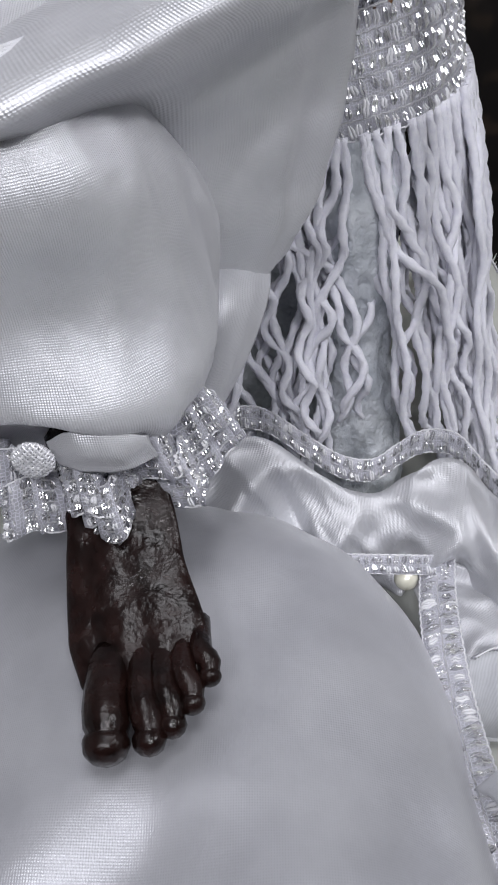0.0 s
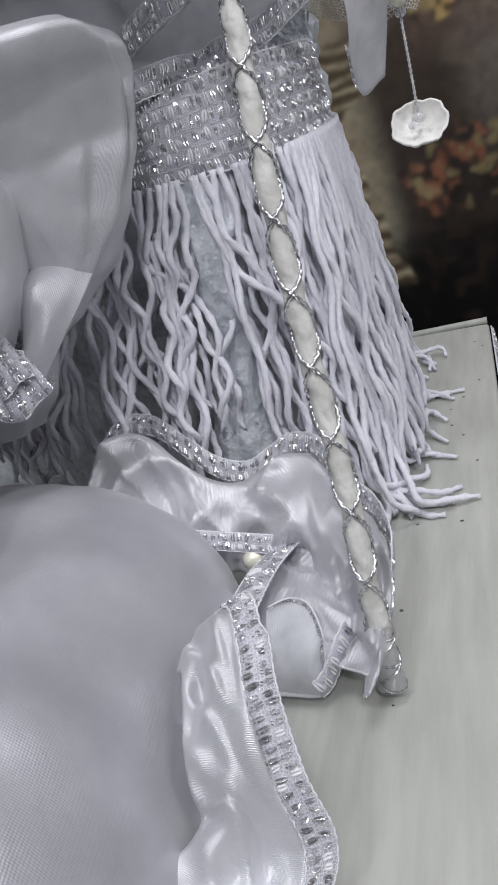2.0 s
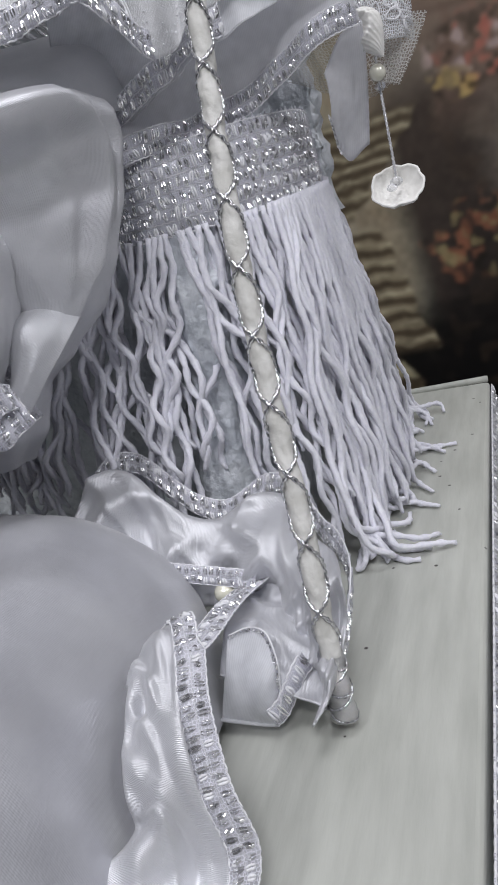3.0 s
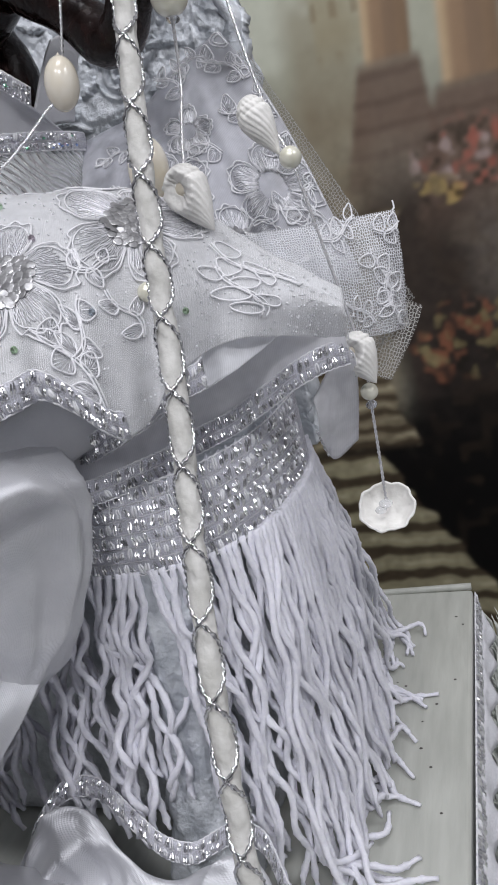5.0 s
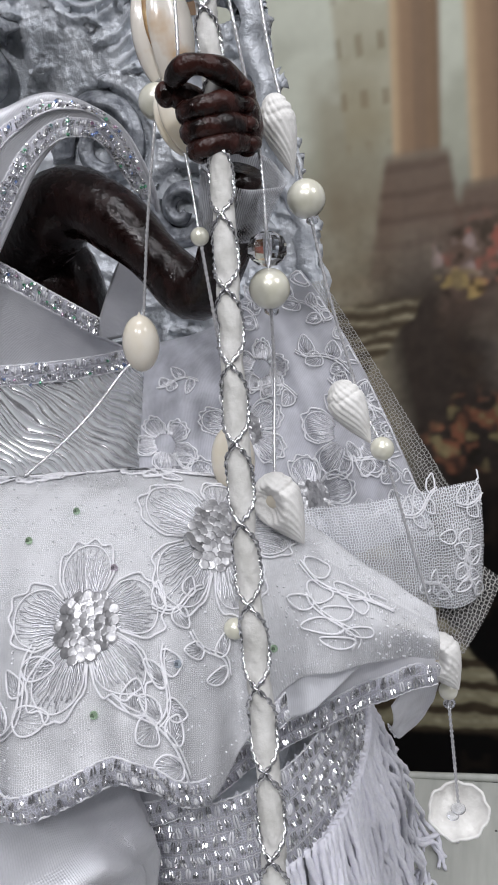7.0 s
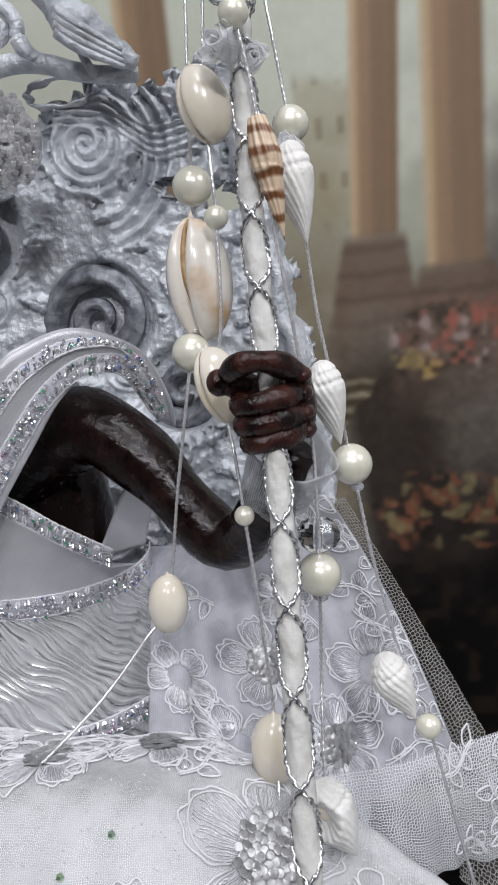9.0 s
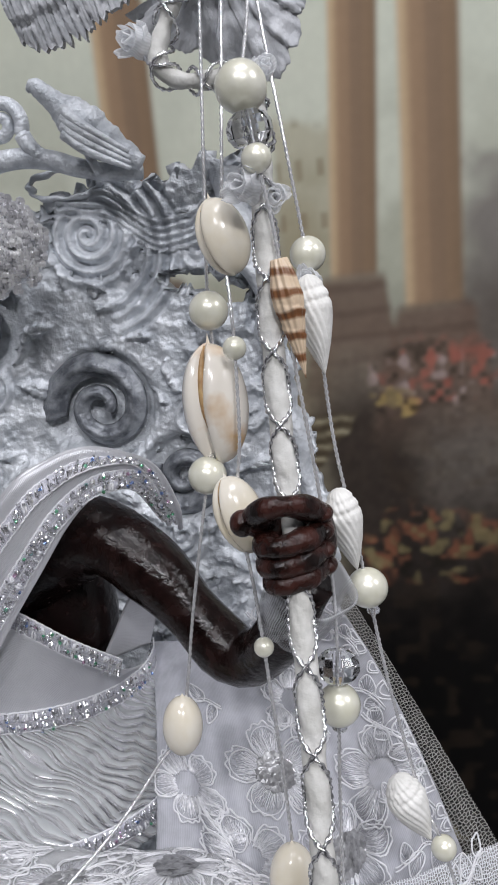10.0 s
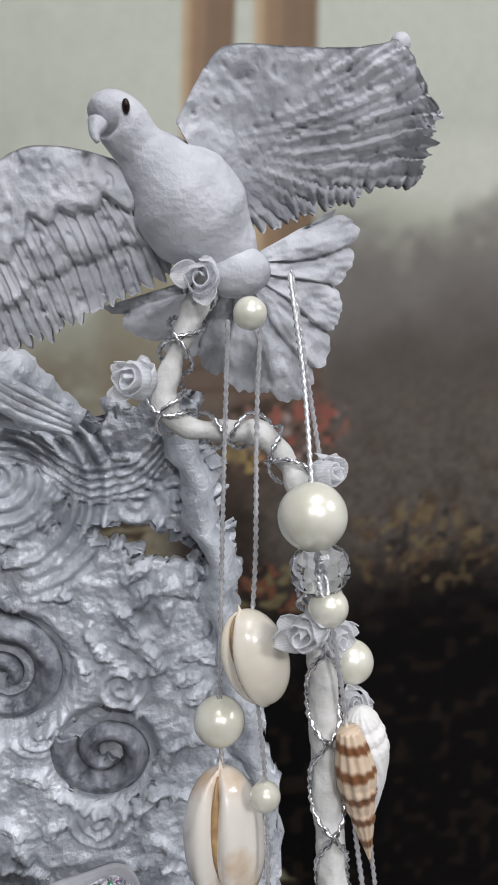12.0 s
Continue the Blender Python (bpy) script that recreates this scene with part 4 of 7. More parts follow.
    lap = spline([(-0.086, 0.180, 0.160), (-0.050, 0.180, 0.160), (-0.015, 0.178, 0.158), (0.006, 0.172, 0.150), (0.0150, 0.165, 0.1280)], 40)
    thigh.grid(lambda u, v: curve_at(knee, u).lerp(curve_at(lap, u), v) + Vector((0.2, 0, 1)) * (0.0022 * math.sin(math.pi * v) + 0.0010 * wob(u * 5, v * 2, 0, 1)), 50, 30)
    part("thigh", thigh, SATIN, t, "satin over the lap under the lace", thick=0.0005)
    tail = Build()
    left = spline([(-0.0170, 0.1290, 0.0955), (-0.0165, 0.1125, 0.0900), (-0.0200, 0.1090, 0.0770), (-0.0300, 0.1050, 0.0665)], 30)
    right = spline([(-0.0095, 0.1420, 0.0920), (-0.0058, 0.1230, 0.0875), (-0.0146, 0.1115, 0.0745), (-0.0240, 0.1080, 0.0655)], 30)
    tail.grid(lambda u, v: curve_at(left, v).lerp(curve_at(right, v), u) + Vector((0.1, -1, 0.3)) * (0.0030 * math.sin(math.pi * u) + 0.0012 * wob(u * 3, 0, v * 4, 1)), 30, 40)
    part("satin_tail", tail, SATIN, t, "loose fold of satin beside the puff", thick=0.0004)
    upper = spline([(-0.0378, 0.0868, 0.0866), (-0.0340, 0.0850, 0.0890), (-0.0290, 0.0850, 0.0885), (-0.0240, 0.0875, 0.0850)], 24)
    lower = spline([(-0.0372, 0.0870, 0.0822), (-0.0330, 0.0852, 0.0818), (-0.0280, 0.0852, 0.0812), (-0.0236, 0.0885, 0.0805)], 24)
    flap = Build().grid(lambda u, v: curve_at(upper, u).lerp(curve_at(lower, u), v) + Vector((0, -1, 0.35)) * (0.0012 * math.sin(math.pi * min(1.0, v * 1.15)) * (0.35 + 0.65 * math.sin(math.pi * u)) + 0.0004 * wob(u * 6, v * 2, 0, 1)), 30, 16)
    part("tucked_fold", flap, SATIN, t, "tucked fold of satin above the cuff", thick=0.0004)
    cuff = thing("ankle_cuff", (-0.033, 0.1, 0.075), "gathered silver lace cuff round the doll's ankle", "cuff")
    for layer, z0, tall, grow in ((0, 0.0690, 0.0085, 1.0), (1, 0.0735, 0.0085, 0.93)):
        ring = []
        for i in range(221):
            a = 2 * math.pi * i / 220
            k = grow * (1 + 0.19 * math.sin(a * 9 + 1.3 + layer) + 0.06 * math.sin(a * 23 + 2 * layer))
            ring.append(Vector((-0.0365 + 0.0192 * k * math.cos(a), 0.1030 + 0.0172 * k * math.sin(a), z0 + 0.0016 * math.sin(a * 9 + 0.5 + 2 * layer) + 0.0010 * math.sin(a * 5))))
        lace_band(ring, row_ups(ring, lambda s, p: Vector(((p.x + 0.0365) * -0.14, (p.y - 0.1030) * -0.14, tall))), 5, 0.00125, cuff, "lace", label="gathered silver lace frill", wave=0.0006)
    middle = Vector((-0.0392, 0.0836, 0.0862))
    button = Build().ball(middle, (0.0029, 0.0009, 0.0029), 18, 12)
    for k in range(11):
        h = (k - 5) * 0.00052
        w = math.sqrt(0.0029 ** 2 - h * h)
        for turn in (0.6, 0.6 + math.pi / 2):
            across = [(w * math.cos(j * 0.314), h) for j in range(11)]
            button.tube([middle + Vector((p * math.cos(turn) - q * math.sin(turn), -0.0010 * math.sqrt(max(0.0, 1 - (p * p + q * q) / 0.0029 ** 2)) - (0.00014 if (j + k) % 2 else 0.0), p * math.sin(turn) + q * math.cos(turn))) for j, (p, q) in enumerate(across)], 0.00021, 4)
    part("woven_button", button, RAYS, cuff, "round woven silver button")
    return t


trousers()


# ---- fringe skirt: silver band and cotton strands ----
ARC = spline([(-0.066, 0.158, 0.100), (-0.040, 0.152, 0.100), (-0.018, 0.1495, 0.100), (0.0, 0.1490, 0.100), (0.015, 0.1505, 0.100), (0.027, 0.1570, 0.1002), (0.035, 0.1690, 0.1008), (0.0395, 0.188, 0.1015), (0.0395, 0.212, 0.102), (0.034, 0.232, 0.103)], 200)


def fringe_skirt():
    t = thing("fringe_skirt", (0.0, 0.18, 0.0), "skirt of white cotton fringe under a silver band", "skirt")
    lace_band(ARC, row_ups(ARC, lambda s, p: Vector((-0.0012, 0.0018, 0.0195 + 0.0026 * smooth_step(0.35, 0.6, s) * smooth_step(0.98, 0.80, s)))), 6, 0.0016, t, "waistband", label="crocheted band of silver and white thread")
    rng = random.Random(11)
    n_arc = len(ARC) - 1

    def lay(line):
        yarn = Build().tube(line, lambda q: 0.00114 if q < 0.97 else 0.0008, 8, lobes=2, turns=length_of(line) / 0.0050, depth=0.42)
        part("fringe_strand", yarn, YARN, t)

    for layer, count in ((0, 88), (1, 70)):
        for i in range(count):
            s = (i + rng.uniform(0.1, 0.9)) / count
            j = int(s * n_arc)
            p = ARC[j] + Vector((0, 0.003 * layer, 0.001))
            d = (ARC[min(n_arc, j + 1)] - ARC[max(0, j - 1)]).normalized()
            out = Vector((d.y, -d.x, 0))
            round_side = smooth_step(0.46, 0.60, s)
            drop = rng.uniform(0.060, 0.076) * (1 - round_side) + 0.099 * round_side
            if layer:
                drop *= 0.94
            flare = (0.004 + 0.003 * round_side) * rng.uniform(0.3, 1.5)
            sway = rng.gauss(0, 0.0048) - 0.014 * smooth_step(0.42, 0.22, s) + 0.004 * smooth_step(0.5, 0.7, s)
            gap_x = p.x - 0.0125
            if abs(gap_x) < 0.013 and rng.random() < 0.95:
                sway += (0.015 if gap_x > -0.001 else -0.013) * (1 - abs(gap_x) / 0.015)
            foot = p + out * flare + d * sway + Vector((0, 0, -drop))
            foot.z = max(foot.z, 0.0012)
            mid1 = p + out * (0.0012 + 0.15 * flare) + d * (0.25 * sway + rng.gauss(0, 0.0014)) + Vector((0, 0, -drop * 0.25))
            mid2 = p + out * (0.40 * flare + rng.uniform(-0.001, 0.0025)) + d * (0.66 * sway + rng.gauss(0, 0.0024)) + Vector((0, 0, -drop * 0.5))
            mid3 = p + out * (0.70 * flare + rng.uniform(-0.001, 0.0030)) + d * (0.92 * sway + rng.gauss(0, 0.0030)) + Vector((0, 0, -drop * 0.76))
            pts = [p, mid1, mid2, mid3, foot]
            if foot.z < 0.003:
                splay = rng.uniform(0.002, 0.010) if rng.random() < 0.5 else rng.uniform(0.010, 0.022)
                pts[-1] = foot + out * splay * 0.35
                pts.append(foot + out * splay + d * rng.uniform(-0.008, 0.005))
                pts[-1].z = 0.0012
            line = spline(pts, 56)
            ph, am = rng.uniform(0, 6.28), rng.uniform(0.0005, 0.0017)
            f1, f2 = rng.uniform(16, 34), rng.uniform(14, 30)
            for k, q in enumerate(line):
                w = k / 56
                q += d * (am * math.sin(w * f1 + ph) * min(1, w * 4)) + out * (0.7 * am * math.cos(w * f2 + ph) * min(1, w * 4))
                q.z = max(q.z, 0.0010)
            lay(line)
    # longer strands round the side, their ends lying curled on the board
    for i in range(46):
        s = 0.62 + 0.36 * (i + rng.random()) / 46
        p = ARC[int(s * n_arc)] + Vector((0.001, -0.001, 0.001))
        y1 = 0.150 + 0.135 * (i + rng.random()) / 46
        x1 = 0.0470 + rng.uniform(-0.008, 0.012) * (1 if rng.random() < 0.7 else 1.5)
        knee = Vector((0.0425 + rng.uniform(-0.005, 0.003), y1 - 0.002 + rng.uniform(-0.006, 0.006), 0.005 + rng.uniform(0, 0.010)))
        one = p.lerp(knee, 0.33) + Vector((rng.uniform(-0.001, 0.0025), rng.gauss(0, 0.004), 0.0))
        two = p.lerp(knee, 0.68) + Vector((rng.uniform(-0.003, 0.002), rng.gauss(0, 0.005), 0.0))
        end = Vector((x1, y1 + rng.uniform(-0.016, 0.012), 0.0012))
        line = spline([p, one, two, knee, knee.lerp(end, 0.5) + Vector((rng.gauss(0, 0.002), rng.gauss(0, 0.006), -0.002)), end], 70)
        ph, am = rng.uniform(0, 6.28), rng.uniform(0.0007, 0.0018)
        f1 = rng.uniform(17, 34)
        for k, q in enumerate(line):
            w = k / 70
            q += Vector((0.7 * am * math.sin(w * f1 + ph), am * math.cos(w * f1 * 0.8 + ph), 0)) * min(1, w * 4)
            q.z = max(q.z, 0.0010)
        lay(line)
    return t


# ---- the throne ----
def scroll(x, z, cx, cz, r, pitch, hand=1):
    dx, dz = x - cx, z - cz
    d = math.hypot(dx, dz)
    if d > r:
        return 0.0
    a = math.atan2(dz, dx) * hand
    return (0.5 + 0.5 * math.cos(2 * math.pi * d / pitch - a)) * smooth_step(r, r * 0.75, d)


def throne():
    t = thing("throne", (-0.06, 0.25, 0.0), "ornate silver-painted throne with carved scrolls and birds", "throne")
    b = Build()
    x0, x1, z0, z1 = -0.150, 0.030, 0.09, 0.352

    def top_edge(x):
        return 0.336 + 0.0020 * math.sin(x * 700) + 0.0035 * math.sin(x * 170 + 1) - 0.006 * smooth_step(-0.028, -0.045, x)

    rng = random.Random(17)
    leaves = [(rng.uniform(x0, 0.022), rng.uniform(0.15, 0.33), rng.uniform(0, 6.283), rng.uniform(0.007, 0.016), rng.uniform(0.0018, 0.0038), rng.uniform(-80, 80)) for i in range(300)]
    rounds = ((-0.0353, 0.3215, 0.0150), (-0.0388, 0.2692, 0.0195), (-0.0025, 0.3130, 0.0090), (-0.0150, 0.2450, 0.0150), (-0.078, 0.30, 0.0190))

    curls = [(rng.uniform(-0.13, 0.018), rng.uniform(0.18, 0.325), rng.uniform(0.0055, 0.0095), rng.choice((1, -1))) for i in range(34)]
    near_leaves = collections.defaultdict(list)
    for leaf in leaves:
        reach = int(leaf[3] / 0.01) + 1
        for i in range(int(leaf[0] // 0.01) - reach, int(leaf[0] // 0.01) + reach + 1):
            for j in range(int(leaf[1] // 0.01) - reach, int(leaf[1] // 0.01) + reach + 1):
                near_leaves[i, j].append(leaf)

    def foliage(x, z):
        """Carved leaves: long lobes with a vein, curled at the tip."""
        best = 0.0
        for cx, cz, turn, lng, wid, bend in near_leaves[int(x // 0.01), int(z // 0.01)]:
            dx, dz = x - cx, z - cz
            if dx * dx + dz * dz > lng * lng:
                continue
            p = (dx * math.cos(turn) + dz * math.sin(turn)) / lng
            if p <= 0.0 or p >= 1.0:
                continue
            q = -dx * math.sin(turn) + dz * math.cos(turn) - bend * (p * lng) ** 2
            w = wid * math.sin(math.pi * p ** 0.8) * (0.86 + 0.14 * math.sin(p * 26))
            if abs(q) < w:
                e = q / w
                best = max(best, 0.0034 * (1 - e * e) * (0.65 + 0.35 * abs(math.sin(e * 6.5 + p * 2))) - 0.0010 * math.exp(-(e / 0.16) ** 2) * (1 - e * e))
        return best

    def height(x, z):
        h = 0.0009 * (1 - 2.2 * abs(wob(x, 0, z, 60))) + 0.0006 * (1 - 2.2 * abs(wob(x, 3, z, 130))) + 0.0007 * wob(x, 7, z, 260) + 0.0005 * wob(x, 9, z, 700)
        near = max(0.0, 1 - min(math.hypot(x - cx, z - cz) / r for cx, cz, r in rounds))
        clear = 1 - smooth_step(0.0, 0.2, near)
        h = h * (0.35 + 0.65 * clear) + foliage(x, z) * clear
        h += 0.0030 * max(scroll(x, z, -0.0353, 0.3215, 0.0170, 0.0040), scroll(x, z, -0.0025, 0.3130, 0.0095, 0.0034, -1)) ** 0.7
        arc_d, arc_a = math.hypot(x + 0.0353, z - 0.3175), math.atan2(z - 0.3175, x + 0.0353)
        if 0.0165 < arc_d < 0.0300 and -1.5 < arc_a < 1.3:
            on = smooth_step(0.0165, 0.0185, arc_d) * smooth_step(0.0300, 0.0275, arc_d) * smooth_step(-1.5, -1.0, arc_a) * smooth_step(1.3, 0.9, arc_a)
            h = h * (1 - 0.75 * on) + on * (0.0012 + 0.0015 * math.cos((arc_d - 0.018) / 0.0040 * 6.283))
        for cx, cz, r, hand in curls:
            if math.hypot(cx + 0.0353, cz - 0.3175) < 0.031:
                continue
            if abs(x - cx) < r and abs(z - cz) < r:
                h = h * 0.5 + 0.0022 * scroll(x, z, cx, cz, r, 0.0032, hand) ** 0.7 * clear
        for cx, cz, r in ((-0.0388, 0.2692, 0.0200), (-0.0150, 0.2450, 0.0155), (-0.078, 0.30, 0.0195)):
            h -= 0.0035 * smooth_step(r, r * 0.7, math.hypot(x - cx, z - cz))
        # long mouldings that run under the top and dip between the scrolls
        bow = 0.3325 - 0.010 * smooth_step(-0.03, -0.012, x) * smooth_step(0.012, -0.004, x) + 0.002 * math.sin(x * 90)
        k = (z - bow) / 0.0022
        if -3.0 < k < 1.5:
            h = h * 0.4 + 0.0015 * (0.5 + 0.5 * math.cos(k * 6.283)) * smooth_step(0.022, 0.012, x) + 0.0006
        h = h * (0.55 + 0.45 * smooth_step(0.021, 0.013, x)) + 0.002 * smooth_step(0.016, 0.019, x)
        return h

    def rail_edge(z):
        return 0.0300 - 0.0085 * smooth_step(0.22, 0.29, z) - 0.0085 * smooth_step(0.285, 0.335, z) + 0.0012 * math.sin(z * 300) + 0.0007 * math.sin(z * 730)

    def place(u, v):
        x, z = x0 + (x1 - x0) * u, z0 + (z1 - z0) * v
        x = min(x, rail_edge(z))
        z = min(z, top_edge(x))
        return x, 0.284 - 0.016 * smooth_step(0.30, 0.10, z) - height(x, z), z

    def keep(u, v):
        x, z = x0 + (x1 - x0) * u, z0 + (z1 - z0) * v
        if z > top_edge(x) + 0.0004 or x > rail_edge(z) + 0.0004:
            return False
        hx, hz = (x + 0.0010) / 0.0150, (z - 0.3030 + 0.22 * (x + 0.0010)) / 0.0046
        if hx * hx + hz * hz < 1:
            return False
        hx, hz = (x + 0.0400) / 0.0110, (z - 0.3365) / 0.0040
        return hx * hx + hz * hz > 1
    b.grid(place, 320, 460, keep=keep)
    part("carved_back", b, RESIN, t, "carved silver back panel with scroll relief", thick=0.005, offset=-1)
    # darker curled bands set into the recessed rounds of the relief
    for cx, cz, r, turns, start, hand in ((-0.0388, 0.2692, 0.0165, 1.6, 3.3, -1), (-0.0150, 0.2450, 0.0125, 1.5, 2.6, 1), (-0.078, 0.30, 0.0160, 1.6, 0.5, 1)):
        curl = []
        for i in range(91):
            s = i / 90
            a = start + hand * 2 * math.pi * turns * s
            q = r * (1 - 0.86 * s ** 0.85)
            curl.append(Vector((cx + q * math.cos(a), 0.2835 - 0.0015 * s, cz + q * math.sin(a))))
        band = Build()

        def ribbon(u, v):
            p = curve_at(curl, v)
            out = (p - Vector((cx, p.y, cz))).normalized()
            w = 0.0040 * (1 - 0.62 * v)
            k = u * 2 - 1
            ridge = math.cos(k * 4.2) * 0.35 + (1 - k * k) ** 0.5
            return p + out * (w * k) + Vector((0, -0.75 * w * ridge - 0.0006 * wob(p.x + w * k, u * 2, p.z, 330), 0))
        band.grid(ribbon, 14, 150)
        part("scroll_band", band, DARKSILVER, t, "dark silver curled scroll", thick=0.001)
    for cx, cz, rx, rz, tilt in ((-0.0400, 0.3365, 0.0110, 0.0040, 0.0),):
        rim = []
        for i in range(49):
            a = 2 * math.pi * i / 48
            k = 1.02 + 0.05 * math.sin(a * 5 + 1) + 0.04 * math.sin(a * 11)
            rim.append(Vector((cx + rx * k * math.cos(a), 0.2822, cz + rz * k * math.sin(a) + tilt * rx * k * math.cos(a))))
        part("opening_rim", Build().tube(rim, lambda s: 0.0008 + 0.0003 * math.sin(s * 40), 10, flat=2.6, up=(0, 1, 0)), RESIN, t)
    # open scroll and rail over the top left, with a bird on it
    rail = Build()
    rail.tube(spline([(-0.072, 0.276, 0.335), (-0.060, 0.274, 0.3425), (-0.050, 0.273, 0.3440), (-0.040, 0.273, 0.3425), (-0.032, 0.273, 0.3395), (-0.024, 0.274, 0.3375), (-0.014, 0.275, 0.3365)], 40), lambda s: 0.0034 - 0.001 * s, 10)
    curl = [Vector((-0.0525 + (0.0068 * (1 - 0.78 * i / 40)) * math.cos(-0.6 + i * 0.21), 0.272, 0.3535 + (0.0068 * (1 - 0.78 * i / 40)) * math.sin(-0.6 + i * 0.21))) for i in range(41)]
    rail.tube(curl, lambda s: 0.0022 - 0.0006 * s, 10)
    rail.tube(spline([(-0.0465, 0.272, 0.350), (-0.044, 0.272, 0.3455), (-0.040, 0.273, 0.3420)], 10), 0.0024, 10)
    part("open_scroll", rail, RESIN, t, "openwork scroll along the top")
    bird = Build()
    bird.tube(spline([(-0.0405, 0.266, 0.3595), (-0.0385, 0.266, 0.3605), (-0.0360, 0.266, 0.3585), (-0.0315, 0.267, 0.3540), (-0.0255, 0.268, 0.3485), (-0.0195, 0.269, 0.3430), (-0.0125, 0.270, 0.3380)], 40),
              lambda s: lerp_rows([(0, 0.0006), (0.06, 0.0022), (0.13, 0.0027), (0.22, 0.0027), (0.34, 0.0046), (0.5, 0.0058), (0.7, 0.0048), (0.86, 0.0036), (1.0, 0.0022)], s)[0] * (1 + 0.06 * math.sin(s * 37) + 0.04 * math.sin(s * 90)), 18)
    for k in range(4):
        bird.tube(spline([(-0.0305, 0.2625, 0.3530 - 0.0020 * k), (-0.0245, 0.2615, 0.3478 - 0.0020 * k), (-0.0140, 0.2640, 0.3405 - 0.0014 * k)], 12), lambda s: 0.0017 * (1.15 - 0.8 * s), 8)
    bird.tube(spline([(-0.028, 0.268, 0.347), (-0.027, 0.270, 0.3415), (-0.0255, 0.272, 0.337)], 8), 0.0014, 6)
    part("perched_bird", bird, RESIN, t, "small carved bird on the scroll")
    # right-hand side post, seat block, front leg
    post = Build()
    post.grid(lambda u, v: (rail_edge(0.09 + 0.245 * v) - 0.0040 + 0.004 * math.cos(6.2832 * u) * (1 + 0.30 * wob(u * 3, 0, v * 24, 1) + 0.12 * math.sin(v * 190)), 0.282 + 0.008 * math.sin(6.2832 * u), 0.09 + 0.245 * v), 24, 80, wrap=True)
    part("side_rail", post, RESIN, t)
    seat = Build().box((-0.06, 0.232, 0.048), (0.078, 0.050, 0.048))
    part("seat_block", seat, RESIN, t, smooth=False, bevel=0.004)
    leg = Build()

    def limb(u, v):
        a = 2 * math.pi * u
        cx, cy = 0.0060 + 0.0065 * v, 0.160
        r = 0.0100 - 0.0015 * v + 0.0012 * math.sin(v * 9) + 0.0016 * smooth_step(0.25, 0.0, v)
        k = 1 + 0.16 * wob(math.cos(a) * 1.4, math.sin(a) * 1.4, v * 7, 1.0)
        k += 0.10 * (1 - 2.4 * abs(wob(math.cos(a) * 1.2 + 3, math.sin(a) * 1.2, v * 3.5, 2.2))) + 0.05 * (1 - 2.4 * abs(wob(math.cos(a) * 3, math.sin(a) * 3 + 5, v * 9, 2.0)))
        return cx + r * k * math.cos(a), cy + r * k * math.sin(a), 0.100 * v
    leg.grid(limb, 90, 150, wrap=True)
    part("front_leg", leg, RESIN, t, "lumpy carved front leg with silver paint")
    return t


throne()
fringe_skirt()


# ---- overskirt: lace flounce, organza, nets, embroidery ----
class Sheet:
    """A sheet of cloth between an upper and a lower edge, bulging outwards."""

    def __init__(self, top, low, bulge, ripple=0.0, folds=40.0, back=None):
        self.top, self.low = spline(top, 80), spline(low, 80)
        self.back = spline(back, 80) if back else None
        self.bulge, self.ripple, self.folds = Vector(bulge), ripple, folds
        mid = [curve_at(self.top, i / 40).lerp(curve_at(self.low, i / 40), 0.5) for i in range(41)]
        self.wide = length_of(mid)
        self.tall = sum((a - b).length for a, b in zip(self.top, self.low)) / 81

    def at(self, u, v):
        if v < 0 and self.back:
            k = min(1.0, -v / 0.6)
            p = curve_at(self.top, u).lerp(curve_at(self.back, u), k) + Vector((0, 0, 0.0035 * math.sin(math.pi * k)))
            p = p + self.bulge * (math.sin(math.pi * 0.08 ** 0.8) * (1 - k))
            return p + Vector((0.15, -0.3, 0.8)) * (0.0008 * wob(p.x, p.y, p.z, 120) + 0.0006 * math.sin(u * 70) * k)
        p = curve_at(self.top, u).lerp(curve_at(self.low, u), v)
        p = p + self.bulge * math.sin(math.pi * max(0.0, 0.08 + 0.92 * v) ** 0.8)
        wave = self.ripple * (math.sin(u * self.folds + 1.3 * math.sin(u * self.folds * 0.37)) * (max(0.0, v) ** 1.5) + 0.35 * math.sin(u * self.folds * 2.3 + 2) * max(0.0, v))
        return p + Vector((0.15, -0.9, 0.25)) * (wave + 0.0008 * wob(p.x, p.y, p.z, 120))

    def lift(self, u, v, h):
        a, b, c = self.at(u, v), self.at(u + 0.004, v), self.at(u, v + 0.01)
        n = (b - a).cross(c - a)
        n.normalize()
        if (n.z < 0) if v < 0 and self.back else (n.y > 0):
            n = -n
        return a + n * h

    def on(self, u, v, dx, dy, h=0.0005):
        """The place dx to the side and dy up (metres) from u, v, h above the cloth."""
        return self.lift(u + dx / self.wide, v - dy / self.tall, h)


